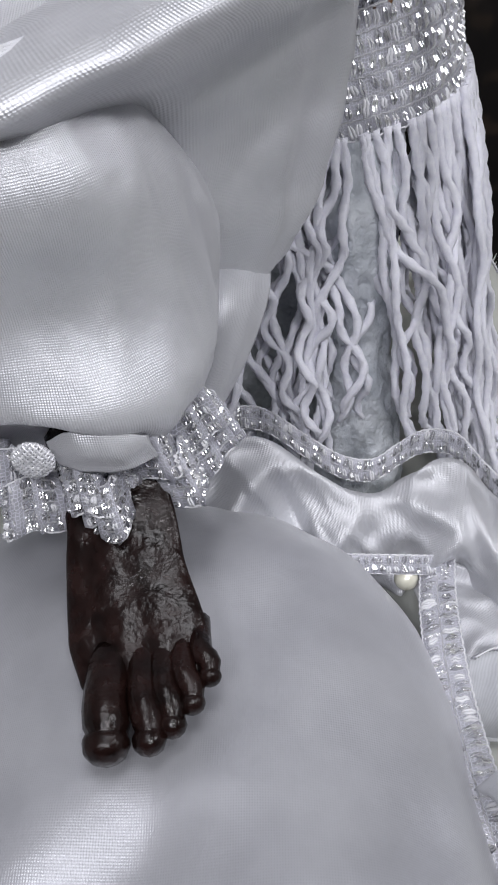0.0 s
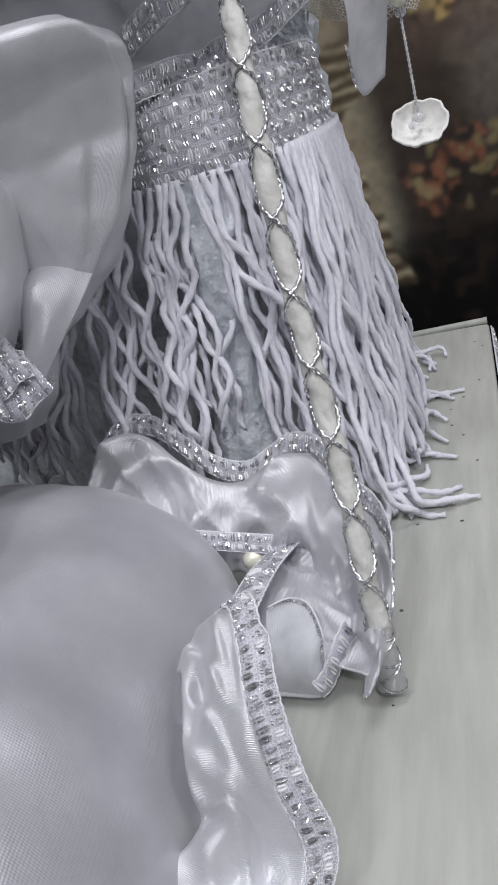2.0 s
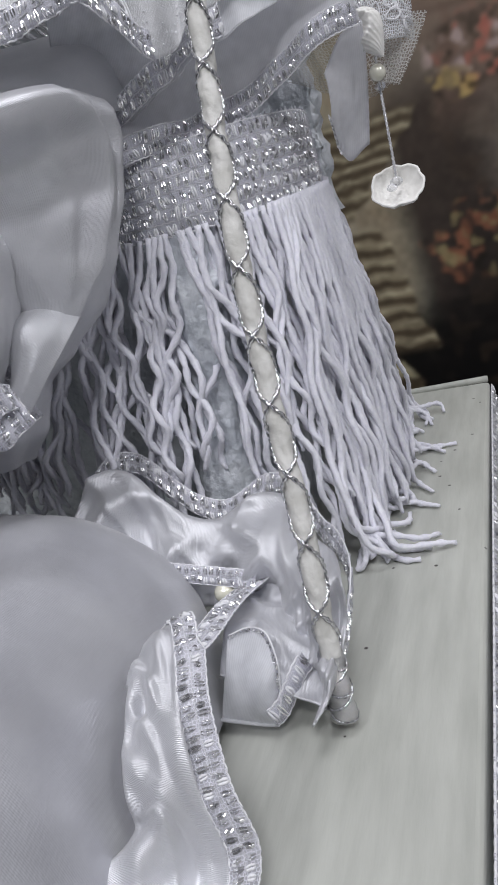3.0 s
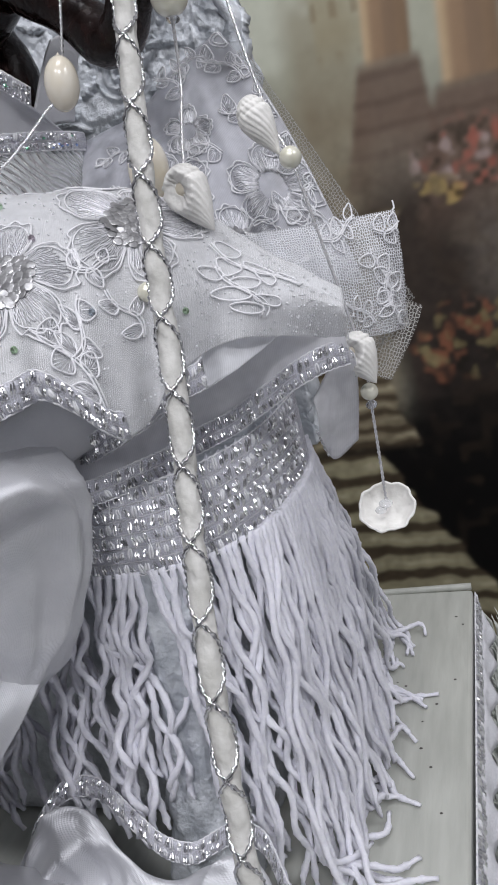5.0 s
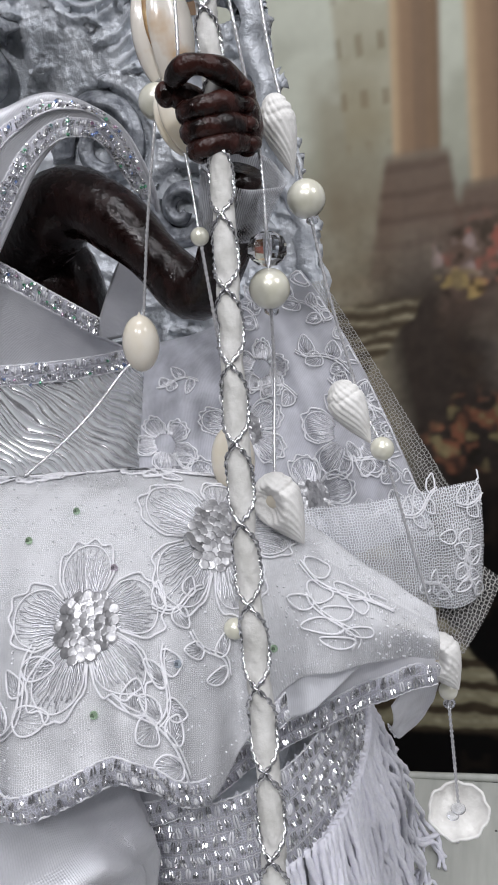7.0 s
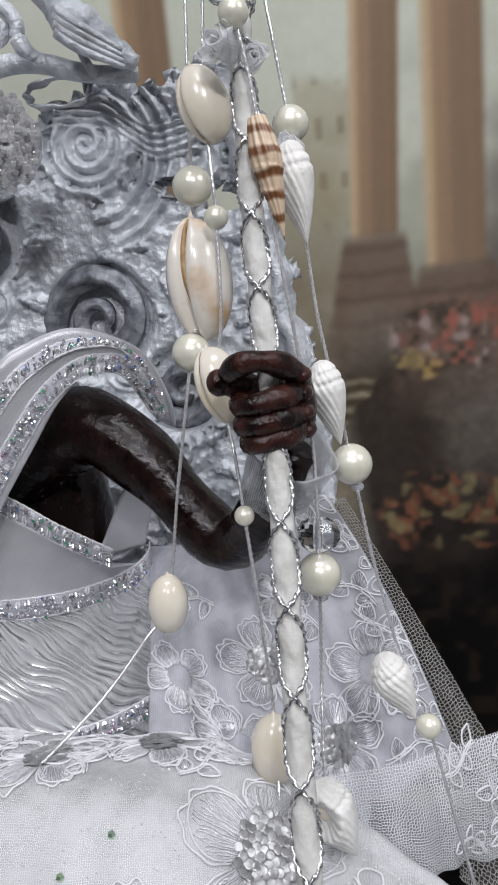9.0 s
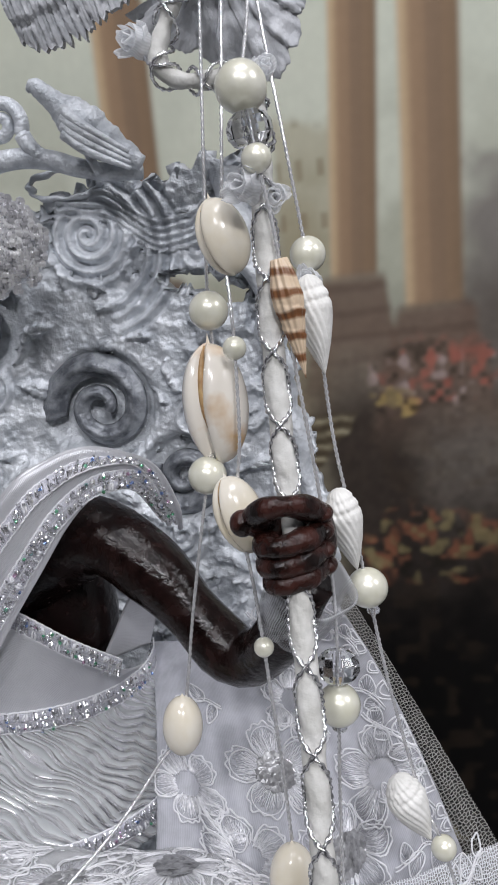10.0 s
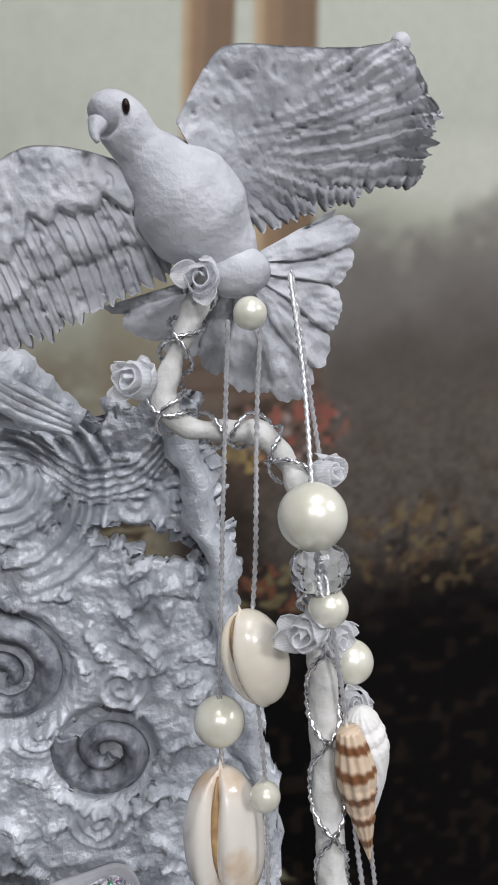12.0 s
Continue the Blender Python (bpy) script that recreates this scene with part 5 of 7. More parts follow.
def flower(sheet, u, v, r, parent, turn=0.0, petals=5, seed=1, full=True):
    """An embroidered flower: corded petal outlines, thread rays and a heart of sequins."""
    rng = random.Random(seed)
    cord, rays, heart = Build(), Build(), Build()
    for k in range(petals):
        mid = turn + 2 * math.pi * k / petals
        half = math.pi / petals * 0.94
        line = []
        for i in range(31):
            w = i / 30
            a = mid + half * (2 * w - 1)
            q = r * (0.42 + 0.58 * math.sin(math.pi * w) ** 0.42) * (1 + 0.035 * math.sin(w * 31 + k) + 0.10 * wob(w * 4, k + seed, turn, 1.0))
            line.append(sheet.on(u, v, q * math.cos(a), q * math.sin(a), 0.0006))
        cord.tube(line, 0.00025, 5)
        inner = [sheet.on(u, v, (0.93 * r * (0.42 + 0.58 * math.sin(math.pi * i / 24) ** 0.45)) * math.cos(mid + half * 0.93 * (i / 12 - 1)), (0.93 * r * (0.42 + 0.58 * math.sin(math.pi * i / 24) ** 0.45)) * math.sin(mid + half * 0.93 * (i / 12 - 1)), 0.0005) for i in range(25)]
        cord.tube(inner, 0.00020, 4)
        for i in range(24):
            w = (i + 0.5) / 24
            a = mid + half * (2 * w - 1) * 0.92
            q = r * (0.42 + 0.50 * math.sin(math.pi * w) ** 0.42) * rng.uniform(0.86, 1.0)
            q0 = r * rng.uniform(0.30, 0.36)
            zig = [a + (rng.uniform(-0.02, 0.02) if j else 0.0) for j in range(8)]
            pts = [sheet.on(u, v, (q0 + (q - q0) * j / 7) * math.cos(zig[j]), (q0 + (q - q0) * j / 7) * math.sin(zig[j]), 0.0003) for j in range(8)]
            rays.tube(pts, 0.00015, 3)
    base = part("embroidered_flower", cord, THREAD, parent, "white corded flower with a sequin heart")
    part("ray_threads", rays, RAYS, base, "fine silver threads")
    if full:
        for i in range(64):
            a, q = i * 2.39996, r * 0.37 * math.sqrt((i + 0.5) / 64)
            c = sheet.on(u, v, q * math.cos(a), q * math.sin(a), 0.0006 + 0.0002 * rng.random())
            out = (sheet.on(u, v, q * math.cos(a), q * math.sin(a), 0.002) - c).normalized()
            tilt = axes(out + Vector((rng.gauss(0, 0.10), rng.gauss(0, 0.10), rng.gauss(0, 0.10))), (1, 0, 0.2))
            heart.ball(c, (0.00108, 0.00108, 0.00010), 9, 4, m=tilt)
        part("sequin_heart", heart, SEQUIN, base, "silver sequins", smooth=False)
    return base


def vine(sheet, u, v, size, parent, seed=1, turn=0.0, leaves=5, full=True):
    """A corded sprig with looped leaves."""
    rng = random.Random(seed)
    b, fine = Build(), Build()
    ct, st = math.cos(turn), math.sin(turn)

    def put(x, y):
        return sheet.on(u, v, (x * ct - y * st) * size, (x * st + y * ct) * size, 0.0006)
    stem = [put(0.12 * math.sin(i / 20 * 5), i / 20) for i in range(21)]
    b.tube(stem, 0.00024, 5)
    b.tube([put(0.12 * math.sin(i / 20 * 5) + 0.05, i / 20) for i in range(21)], 0.00020, 4)
    for k in range(leaves):
        y = 0.12 + 0.85 * k / leaves
        side = 1 if k % 2 else -1
        a = side * rng.uniform(0.8, 1.4)
        lng, wid = rng.uniform(0.26, 0.42), rng.uniform(0.13, 0.20)
        x0 = 0.12 * math.sin(y * 5)
        loop = []
        for i in range(25):
            w = 2 * math.pi * i / 24
            px, py = wid * math.sin(w) * (0.7 + 0.3 * math.cos(w)), lng * (0.5 - 0.5 * math.cos(w))
            loop.append(put(x0 + px * math.cos(a) + py * math.sin(a), y - px * math.sin(a) + py * math.cos(a)))
        b.tube(loop, 0.00023, 5)
        if full:
            mid = [loop[0].lerp(loop[12], j / 4) for j in range(5)]
            for i in range(3, 22, 2):
                fine.tube([loop[0].lerp(loop[i], 0.25), loop[0].lerp(loop[i], 0.6), loop[i].lerp(mid[3], 0.08)], 0.00011, 3)
    sprig = part("corded_sprig", b, THREAD, parent, "white corded leaf sprig")
    if full:
        part("leaf_threads", fine, RAYS, sprig, "fine silver threads")


def gems(sheet, places, parent):
    for u, v in places:
        c = sheet.lift(u, v, 0.0006)
        b = Build()
        b.ball(c, (0.0008, 0.0008, 0.0008), 6, 4)
        part("gem", b, GEM, parent, "tiny iridescent faceted gem", smooth=False)


def overskirt():
    t = thing("lace_overskirt", (0.0, 0.17, 0.12), "layered white lace overskirt with corded flowers and silver braid", "overskirt")
    front = Sheet([(-0.080, 0.172, 0.186), (-0.045, 0.166, 0.189), (-0.015, 0.165, 0.1885), (0.008, 0.169, 0.1850), (0.026, 0.174, 0.1785), (0.0380, 0.1765, 0.1705), (0.0430, 0.177, 0.1645), (0.0550, 0.177, 0.1555), (0.0640, 0.177, 0.1495)],
                  [(-0.080, 0.121, 0.140), (-0.060, 0.120, 0.141), (-0.040, 0.120, 0.142), (-0.024, 0.120, 0.1405), (-0.010, 0.120, 0.1440), (0.001, 0.1195, 0.1455), (0.0095, 0.1205, 0.1485), (0.0157, 0.1225, 0.1500), (0.0205, 0.128, 0.1440),
                   (0.0245, 0.1355, 0.1368), (0.0290, 0.1450, 0.1420), (0.0340, 0.1520, 0.1470), (0.0400, 0.1580, 0.1490), (0.0500, 0.1650, 0.1475), (0.0570, 0.1700, 0.1455), (0.0640, 0.1750, 0.1425)],
                  (0.001, -0.0065, 0.0035), 0.0020, 44,
                  back=[(-0.080, 0.212, 0.174), (-0.030, 0.204, 0.1735), (0.0, 0.200, 0.177), (0.022, 0.188, 0.1765), (0.046, 0.183, 0.1625), (0.0640, 0.1775, 0.1497)])
    b = Build().grid(lambda u, v: front.at(u, 1.6 * v - 0.6), 220, 90)
    part("lace_flounce", b, LACE, t, "white lace flounce with corded flowers", thick=0.0002)
    lining = Build().grid(lambda u, v: front.lift(u * 0.80, 0.03 + v * (0.80 - 0.4 * u ** 3), -0.0024), 140, 40)
    part("lining", lining, LINING, t, "white cloth under the lace", thick=0.0003)
    corner = min(range(161), key=lambda i: (front.at(i / 160, 1.0) - Vector((0.0245, 0.1355, 0.1368))).length)
    edge = [front.at(i / 160, 1.0) for i in range(corner + 1)]
    lace_band(edge, row_ups(edge, lambda s, p: Vector((0.0004, -0.0008, 0.0058))), 2, 0.0015, t, "hem_braid", label="silver braid along the flounce's hem", wave=0.0003)
    under = Sheet([(-0.050, 0.158, 0.152), (-0.020, 0.160, 0.152), (0.004, 0.163, 0.152), (0.020, 0.170, 0.153), (0.040, 0.175, 0.154), (0.0630, 0.178, 0.147)],
                  [(-0.050, 0.1440, 0.1195), (-0.020, 0.1455, 0.1188), (0.0017, 0.1480, 0.1186), (0.0099, 0.1525, 0.1192), (0.0171, 0.1605, 0.1203), (0.0212, 0.1665, 0.1216), (0.0302, 0.1725, 0.1242), (0.0378, 0.1740, 0.1273), (0.0455, 0.1750, 0.1315), (0.0517, 0.1752, 0.1345), (0.0580, 0.1760, 0.1368), (0.0636, 0.1770, 0.1378)],
                  (0.0, -0.0030, 0.0), 0.0009, 30)
    part("under_flounce", Build().grid(under.at, 140, 40), VEIL, t, "second flounce of pale lilac organza", thick=0.0003)
    middle = Sheet([(-0.010, 0.163, 0.160), (0.010, 0.163, 0.160), (0.028, 0.167, 0.160), (0.042, 0.173, 0.158), (0.0540, 0.1760, 0.154)],
                   [(-0.010, 0.1520, 0.1240), (0.0080, 0.1532, 0.1285), (0.0158, 0.1520, 0.1318), (0.0226, 0.1525, 0.1352), (0.0299, 0.1525, 0.1385), (0.0349, 0.1552, 0.1403), (0.0407, 0.1575, 0.1423), (0.0460, 0.1625, 0.1450), (0.0520, 0.1700, 0.1480)],
                   (0.0, -0.0020, 0.0), 0.0008, 26)
    part("middle_flounce", Build().grid(middle.at, 120, 34), ORGANZA, t, "sheer white organza layer between the flounces", thick=0.0003)
    edge = [middle.lift(i / 100, 1.0, 0.0016) for i in range(70)]
    lace_band(edge, row_ups(edge, lambda s, p: Vector((0.0, -0.0004, 0.0060))), 2, 0.0015, t, "middle_braid", label="silver braid along the middle layer's hem")
    edge = [under.lift(i / 120, 1.0, 0.0018) for i in range(121)]
    lace_band(edge, row_ups(edge, lambda s, p: Vector((0.0, -0.0003, 0.0060))), 2, 0.0015, t, "under_braid", label="silver braid along the second flounce's hem")
    for k, (u, v, r, turn) in enumerate(((0.510, 0.50, 0.0150, 0.35), (0.670, 0.13, 0.0176, 0.25), (0.27, 0.30, 0.0140, 0.8), (0.10, 0.5, 0.0130, 0.1))):
        flower(front, u, v, r, t, turn, seed=k + 3)
    vine(front, 0.880, 0.78, 0.0250, t, 4, turn=0.35, leaves=5, full=False)
    vine(front, 0.790, 0.16, 0.0230, t, 5, turn=-1.75, leaves=5, full=False)
    vine(front, 0.630, 0.93, 0.0180, t, 8, turn=0.9, leaves=4)
    vine(front, 0.40, 0.80, 0.0160, t, 17, turn=-0.6, leaves=4)
    vine(front, 0.690, 0.66, 0.0130, t, 18, turn=0.6, leaves=3)
    vine(front, 0.585, 0.42, 0.0120, t, 19, turn=-1.2, leaves=3)
    vine(front, 0.585, 0.80, 0.0140, t, 20, turn=-0.3, leaves=4)
    gems(front, [(0.485, 0.10), (0.54, 0.32), (0.515, 0.78), (0.77, 0.66), (0.43, 0.2), (0.62, 0.58), (0.40, 0.55)], t)
    # glitter flecks in plain white thread: their glint is put into the colour
    flecks = Build()
    rng = random.Random(41)
    for i in range(900):
        u, v = rng.uniform(0.30, 0.99), rng.uniform(-0.2, 0.97)
        flecks.ball(front.lift(u, v, 0.00025), (0.00026, 0.00012, 0.00026), 5, 3, m=Euler((rng.uniform(0, 3), rng.uniform(0, 3), 0)).to_matrix())
    part("sparkle", flecks, THREAD, t, "tiny white flecks painted as glints of glitter in the lace", smooth=False)
    stud = Build().ball(front.lift(0.695, 0.48, 0.0016), (0.0021, 0.0021, 0.0021), 20, 14)
    part("pearl", stud, PEARL, t, "cream pearl sewn on the lace")
    for k, (u, v, turn) in enumerate(((0.62, -0.25, 0.3), (0.45, -0.2, 1.2), (0.28, -0.3, 0.6), (0.78, -0.3, 1.0))):
        vine(front, u, v, 0.0150, t, 70 + k, turn=turn, leaves=5)
    for k, (u, v, r) in enumerate(((0.36, -0.22, 0.0125), (0.50, -0.36, 0.0115), (0.22, -0.30, 0.0120), (0.62, -0.45, 0.0095))):
        flower(front, u, v, r, t, 0.5 + k, seed=77 + k, full=k < 2)
    for k, (u, v, turn) in enumerate(((0.43, -0.10, 0.9), (0.30, -0.05, 2.0), (0.55, -0.12, -0.6), (0.16, -0.12, 0.4), (0.44, -0.50, 1.8), (0.57, -0.52, 0.2))):
        vine(front, u, v, 0.0130, t, 90 + k, turn=turn, leaves=4)
    # hanging organza corner behind the flounce's tip
    tip = Sheet([(0.0520, 0.1785, 0.1290), (0.0580, 0.1800, 0.1365), (0.0632, 0.1812, 0.1378)], [(0.0505, 0.1860, 0.1180), (0.0505, 0.1980, 0.1068), (0.0565, 0.2040, 0.1095)], (0.001, -0.002, 0), 0.0010, 9)
    part("organza_corner", Build().grid(tip.at, 40, 24), VEIL, t, "sheer organza corner", thick=0.0003)
    hem = [tip.at(i / 40, 1.0) for i in range(41)] + [tip.at(1.0, 1 - i / 20) for i in range(1, 21)]
    lace_band(hem, row_ups(hem, lambda s, p: Vector((-0.0006, -0.0004, 0.0012))), 1, 0.0012, t, "corner_edge", label="narrow white edge of the organza")
    # nets and lace that fan out behind
    fan = Sheet([(-0.024, 0.250, 0.204), (0.0, 0.243, 0.208), (0.014, 0.240, 0.216), (0.031, 0.236, 0.2215)], [(-0.014, 0.204, 0.166), (0.012, 0.196, 0.161), (0.036, 0.208, 0.152), (0.0610, 0.231, 0.150)], (0.003, -0.003, 0.004), 0.0022, 26)
    part("back_lace", Build().grid(fan.at, 110, 60), HAZE, t, "white lace fanning out behind", thick=0.0002)
    flower(fan, 0.45, 0.52, 0.0120, t, 0.4, seed=21)
    flower(fan, 0.83, 0.62, 0.0120, t, 0.1, seed=22, full=False)
    flower(fan, 0.12, 0.62, 0.0100, t, 0.9, seed=23, full=False)
    flower(fan, 0.62, 0.80, 0.0110, t, 0.2, seed=24)
    flower(fan, 0.30, 0.80, 0.0100, t, 0.6, seed=25, full=False)
    flower(fan, 0.60, 0.30, 0.0085, t, 1.1, seed=26, full=False)
    for k, (u, v, turn) in enumerate(((0.95, 0.22, 0.5), (0.88, 0.08, 1.2), (0.94, 0.42, 0.8), (0.95, 0.60, 0.4), (0.96, 0.80, 0.9), (0.96, 0.95, 1.2), (0.66, 0.15, 0.2), (0.62, 0.85, 2.2), (0.70, 0.45, 1.0), (0.25, 0.85, 0.3), (0.30, 0.30, 1.6))):
        vine(fan, u, v, 0.0150, t, 30 + k, turn=turn, leaves=4)
    panel = Sheet([(0.026, 0.196, 0.170), (0.048, 0.206, 0.1675), (0.0735, 0.221, 0.1665)], [(0.030, 0.184, 0.150), (0.050, 0.198, 0.143), (0.0640, 0.210, 0.1360), (0.0730, 0.220, 0.1350)], (0.001, -0.003, 0.001), 0.0026, 17)
    part("net_panel", Build().grid(panel.at, 50, 40), NET, t, "sheer white net with corded sprigs", thick=0.0002)
    for k, (u, v, turn, size) in enumerate(((0.88, 0.80, 0.1, 0.014), (0.80, 0.90, 1.0, 0.010))):
        vine(panel, u, v, size, t, 50 + k, turn=turn, leaves=5, full=False)
    for k, (u, v, turn, size) in enumerate(((0.58, 0.16, -1.3, 0.012), (0.86, 0.14, -1.5, 0.012), (0.90, 0.52, 3.2, 0.012))):
        vine(panel, u, v, size, t, 60 + k, turn=turn, leaves=5, full=False)
    border = Build()
    rng = random.Random(44)
    for k in range(12):
        v = 0.04 + 0.93 * k / 11 + rng.uniform(-0.03, 0.03)
        size = rng.uniform(0.0018, 0.0038)
        for ring in (size, size * 0.66):
            border.tube([fan.on(0.985, v, ring * (1.2 * math.cos(j * 0.393) + 0.25 * math.sin(j * 0.8 + k)) + 0.0006 * math.sin(k * 2.1), ring * 0.9 * math.sin(j * 0.393), 0.0005) for j in range(17)], 0.00022, 5)
    part("corded_edge", border, THREAD, t, "white corded loops along the lace's edge")
    shade = Sheet([(0.010, 0.246, 0.214), (0.024, 0.246, 0.218), (0.036, 0.244, 0.219)], [(0.030, 0.240, 0.135), (0.056, 0.242, 0.124), (0.0740, 0.240, 0.140)], (0, 0.002, 0), 0.0012, 18)
    part("tulle", Build().grid(shade.at, 60, 40), DARKNET, t, "stiff fine grey tulle", thick=0.0002)
    end = Sheet([(0.0600, 0.226, 0.1440), (0.0705, 0.2242, 0.1428), (0.0772, 0.2189, 0.1407)], [(0.0590, 0.215, 0.1270), (0.0645, 0.211, 0.1240), (0.0675, 0.2089, 0.1235)], (0.001, -0.0015, 0), 0.0010, 12)
    part("tulle_end", Build().grid(end.at, 30, 30), DARKNET, t, "stiff fine grey tulle below the net", thick=0.0002)
    return t


overskirt()


# ---- bodice with belts and shoulder bands ----
def bodice():
    t = thing("bodice", (-0.055, 0.23, 0.16), "silver brocade bodice with glittering belts and shoulder bands", "bodice")

    def torso(u, v, grow=0.0):
        a = math.pi * (1.0 + 1.10 * u)
        k = v * 0.046
        rx, ry = 0.0405 - 0.0045 * v + grow, 0.0355 - 0.0035 * v + grow
        # soft puckers of the brocade
        fan = 0.0
        if grow == 0:
            fan = 0.0010 * wob(a * 0.038, k, 1, 90) + 0.0005 * wob(a * 0.038, k, 4, 210)
        return Vector((-0.056 + (rx + fan) * math.cos(a), 0.236 + (ry + fan) * math.sin(a), 0.1640 + k - 0.004 * math.cos(a) * v))
    part("brocade", Build().grid(torso, 300, 70), BROCADE, t, "silver brocade with curling pleats", thick=0.0006)
    for v, w in ((0.10, 0.0056), (0.92, 0.0052)):
        line = [torso(i / 100, v, 0.0008) for i in range(101)]
        across = row_ups(line, lambda s, p: Vector((0, 0, w)))
        belt = lace_band(line, across, 2, 0.0018, t, "glitter_belt", label="belt of silver braid with iridescent glitter")
        glitter(line, across, 240, belt)
    outer = spline([(-0.075, 0.198, 0.2150), (-0.050, 0.198, 0.2480), (-0.0320, 0.200, 0.2666), (-0.0252, 0.204, 0.2708), (-0.0173, 0.208, 0.2726), (-0.0106, 0.214, 0.2696), (-0.0059, 0.222, 0.2636), (-0.0041, 0.230, 0.2517), (-0.0055, 0.236, 0.2440)], 100)
    inner = spline([(-0.056, 0.200, 0.2080), (-0.0470, 0.200, 0.2210), (-0.0385, 0.200, 0.2340), (-0.0286, 0.202, 0.2477), (-0.0217, 0.204, 0.2572), (-0.0159, 0.207, 0.2626), (-0.0117, 0.211, 0.2640), (-0.0085, 0.216, 0.2630), (-0.0066, 0.222, 0.2575), (-0.0065, 0.230, 0.2470)], 100)

    def band(u, v):
        p = curve_at(outer, u).lerp(curve_at(inner, u), v)
        return p + Vector((-0.1, -0.7, 0.7)) * (0.0026 * math.sin(math.pi * v) + 0.0007 * math.sin(v * 15))
    part("shoulder_band", Build().grid(band, 100, 24), SATIN, t, "pleated white satin band over the shoulder", thick=0.0008)
    for v, w, rows in ((0.30, 0.0034, 1), (0.74, 0.0044, 2)):
        line = [Vector(band(i / 100, v)) + Vector((0, -0.0007, 0.0005)) for i in range(101)]
        across = [(Vector(band(min(1, i / 100), v + 0.05)) - Vector(band(i / 100, v))).normalized() * w for i in range(101)]
        braid = lace_band(line, across, rows, 0.0016, t, "glitter_braid", label="silver braid with iridescent glitter")
        glitter(line, across, 170, braid)
    rim = [Vector(band(i / 100, 1.0)) for i in range(101)]
    part("band_piping", Build().tube(rim, 0.0008, 6), SATIN, t)
    rim = [Vector(band(i / 100, 0.0)) for i in range(101)]
    part("band_piping", Build().tube(rim, 0.0008, 6), SATIN, t)
    vee = spline([(-0.0560, 0.2010, 0.2440), (-0.0352, 0.2025, 0.2370), (-0.0225, 0.2060, 0.2270), (-0.0130, 0.2130, 0.2175)], 50)
    vee = [p + Vector((-0.0065, 0.0015, -0.0035)) for p in vee]
    across = row_ups(vee, lambda s, p: Vector((0.0015, -0.0004, 0.0046)))
    crossed = lace_band(vee, across, 2, 0.0018, t, "crossed_braid", label="glittering braid crossing the chest")
    glitter(vee, across, 90, crossed)
    chest = Build().grid(lambda u, v: curve_at(vee, u).lerp(torso(0.40 + 0.55 * u, 0.96, 0.0003), v), 40, 16)
    part("chest_panel", chest, SATIN, t, "white satin panel under the crossed braid", thick=0.0006)
    back = Sheet([(-0.0170, 0.232, 0.2330), (-0.0135, 0.236, 0.2350), (-0.010, 0.240, 0.2360)], [(-0.0290, 0.228, 0.2110), (-0.0235, 0.233, 0.2110), (-0.0190, 0.238, 0.2110)], (0, -0.001, 0))
    part("under_arm_strap", Build().grid(back.at, 16, 24), SATIN, t, "white satin strap under the arm", thick=0.0008)
    glit = Build()
    rng = random.Random(3)
    for i in range(420):
        a = rng.uniform(0, 6.28)
        q = rng.uniform(0, 1)
        c = Vector((-0.0480 + 0.0145 * math.cos(a) * math.sqrt(q), 0.2465 - 0.006 * (1 - q), 0.3195 + 0.013 * math.sin(a) * math.sqrt(q)))
        glit.ball(c, (0.0013, 0.0013, 0.0013), 5, 4)
    glit.ball((-0.048, 0.252, 0.3195), (0.0125, 0.0070, 0.0108), 20, 14)
    single("headdress", glit, SILVER, "rough silver glitter headdress of the doll", "headdress", smooth=False)
    return t


bodice()


# ---- the staff with its wound cords, crook and flowers ----
SHAFT = [(0.0460, 0.0872, 0.003), (0.0450, 0.0922, 0.0273), (0.0442, 0.0965, 0.041), (0.0412, 0.1057, 0.0686), (0.0392, 0.1138, 0.0933), (0.0376, 0.1243, 0.1184), (0.0366, 0.1351, 0.145),
         (0.0341, 0.1502, 0.1848), (0.0322, 0.1680, 0.2250), (0.0303, 0.1838, 0.2580), (0.0285, 0.1950, 0.2900), (0.0285, 0.2020, 0.3200)]
HOOK = [(0.0285, 0.2020, 0.3200), (0.0282, 0.2060, 0.3310), (0.0268, 0.2140, 0.3400), (0.0225, 0.2200, 0.3455), (0.0165, 0.2215, 0.3462), (0.0105, 0.2215, 0.3472), (0.0072, 0.2215, 0.3505), (0.0080, 0.2220, 0.3555), (0.0115, 0.2240, 0.3635), (0.0150, 0.2270, 0.3700)]


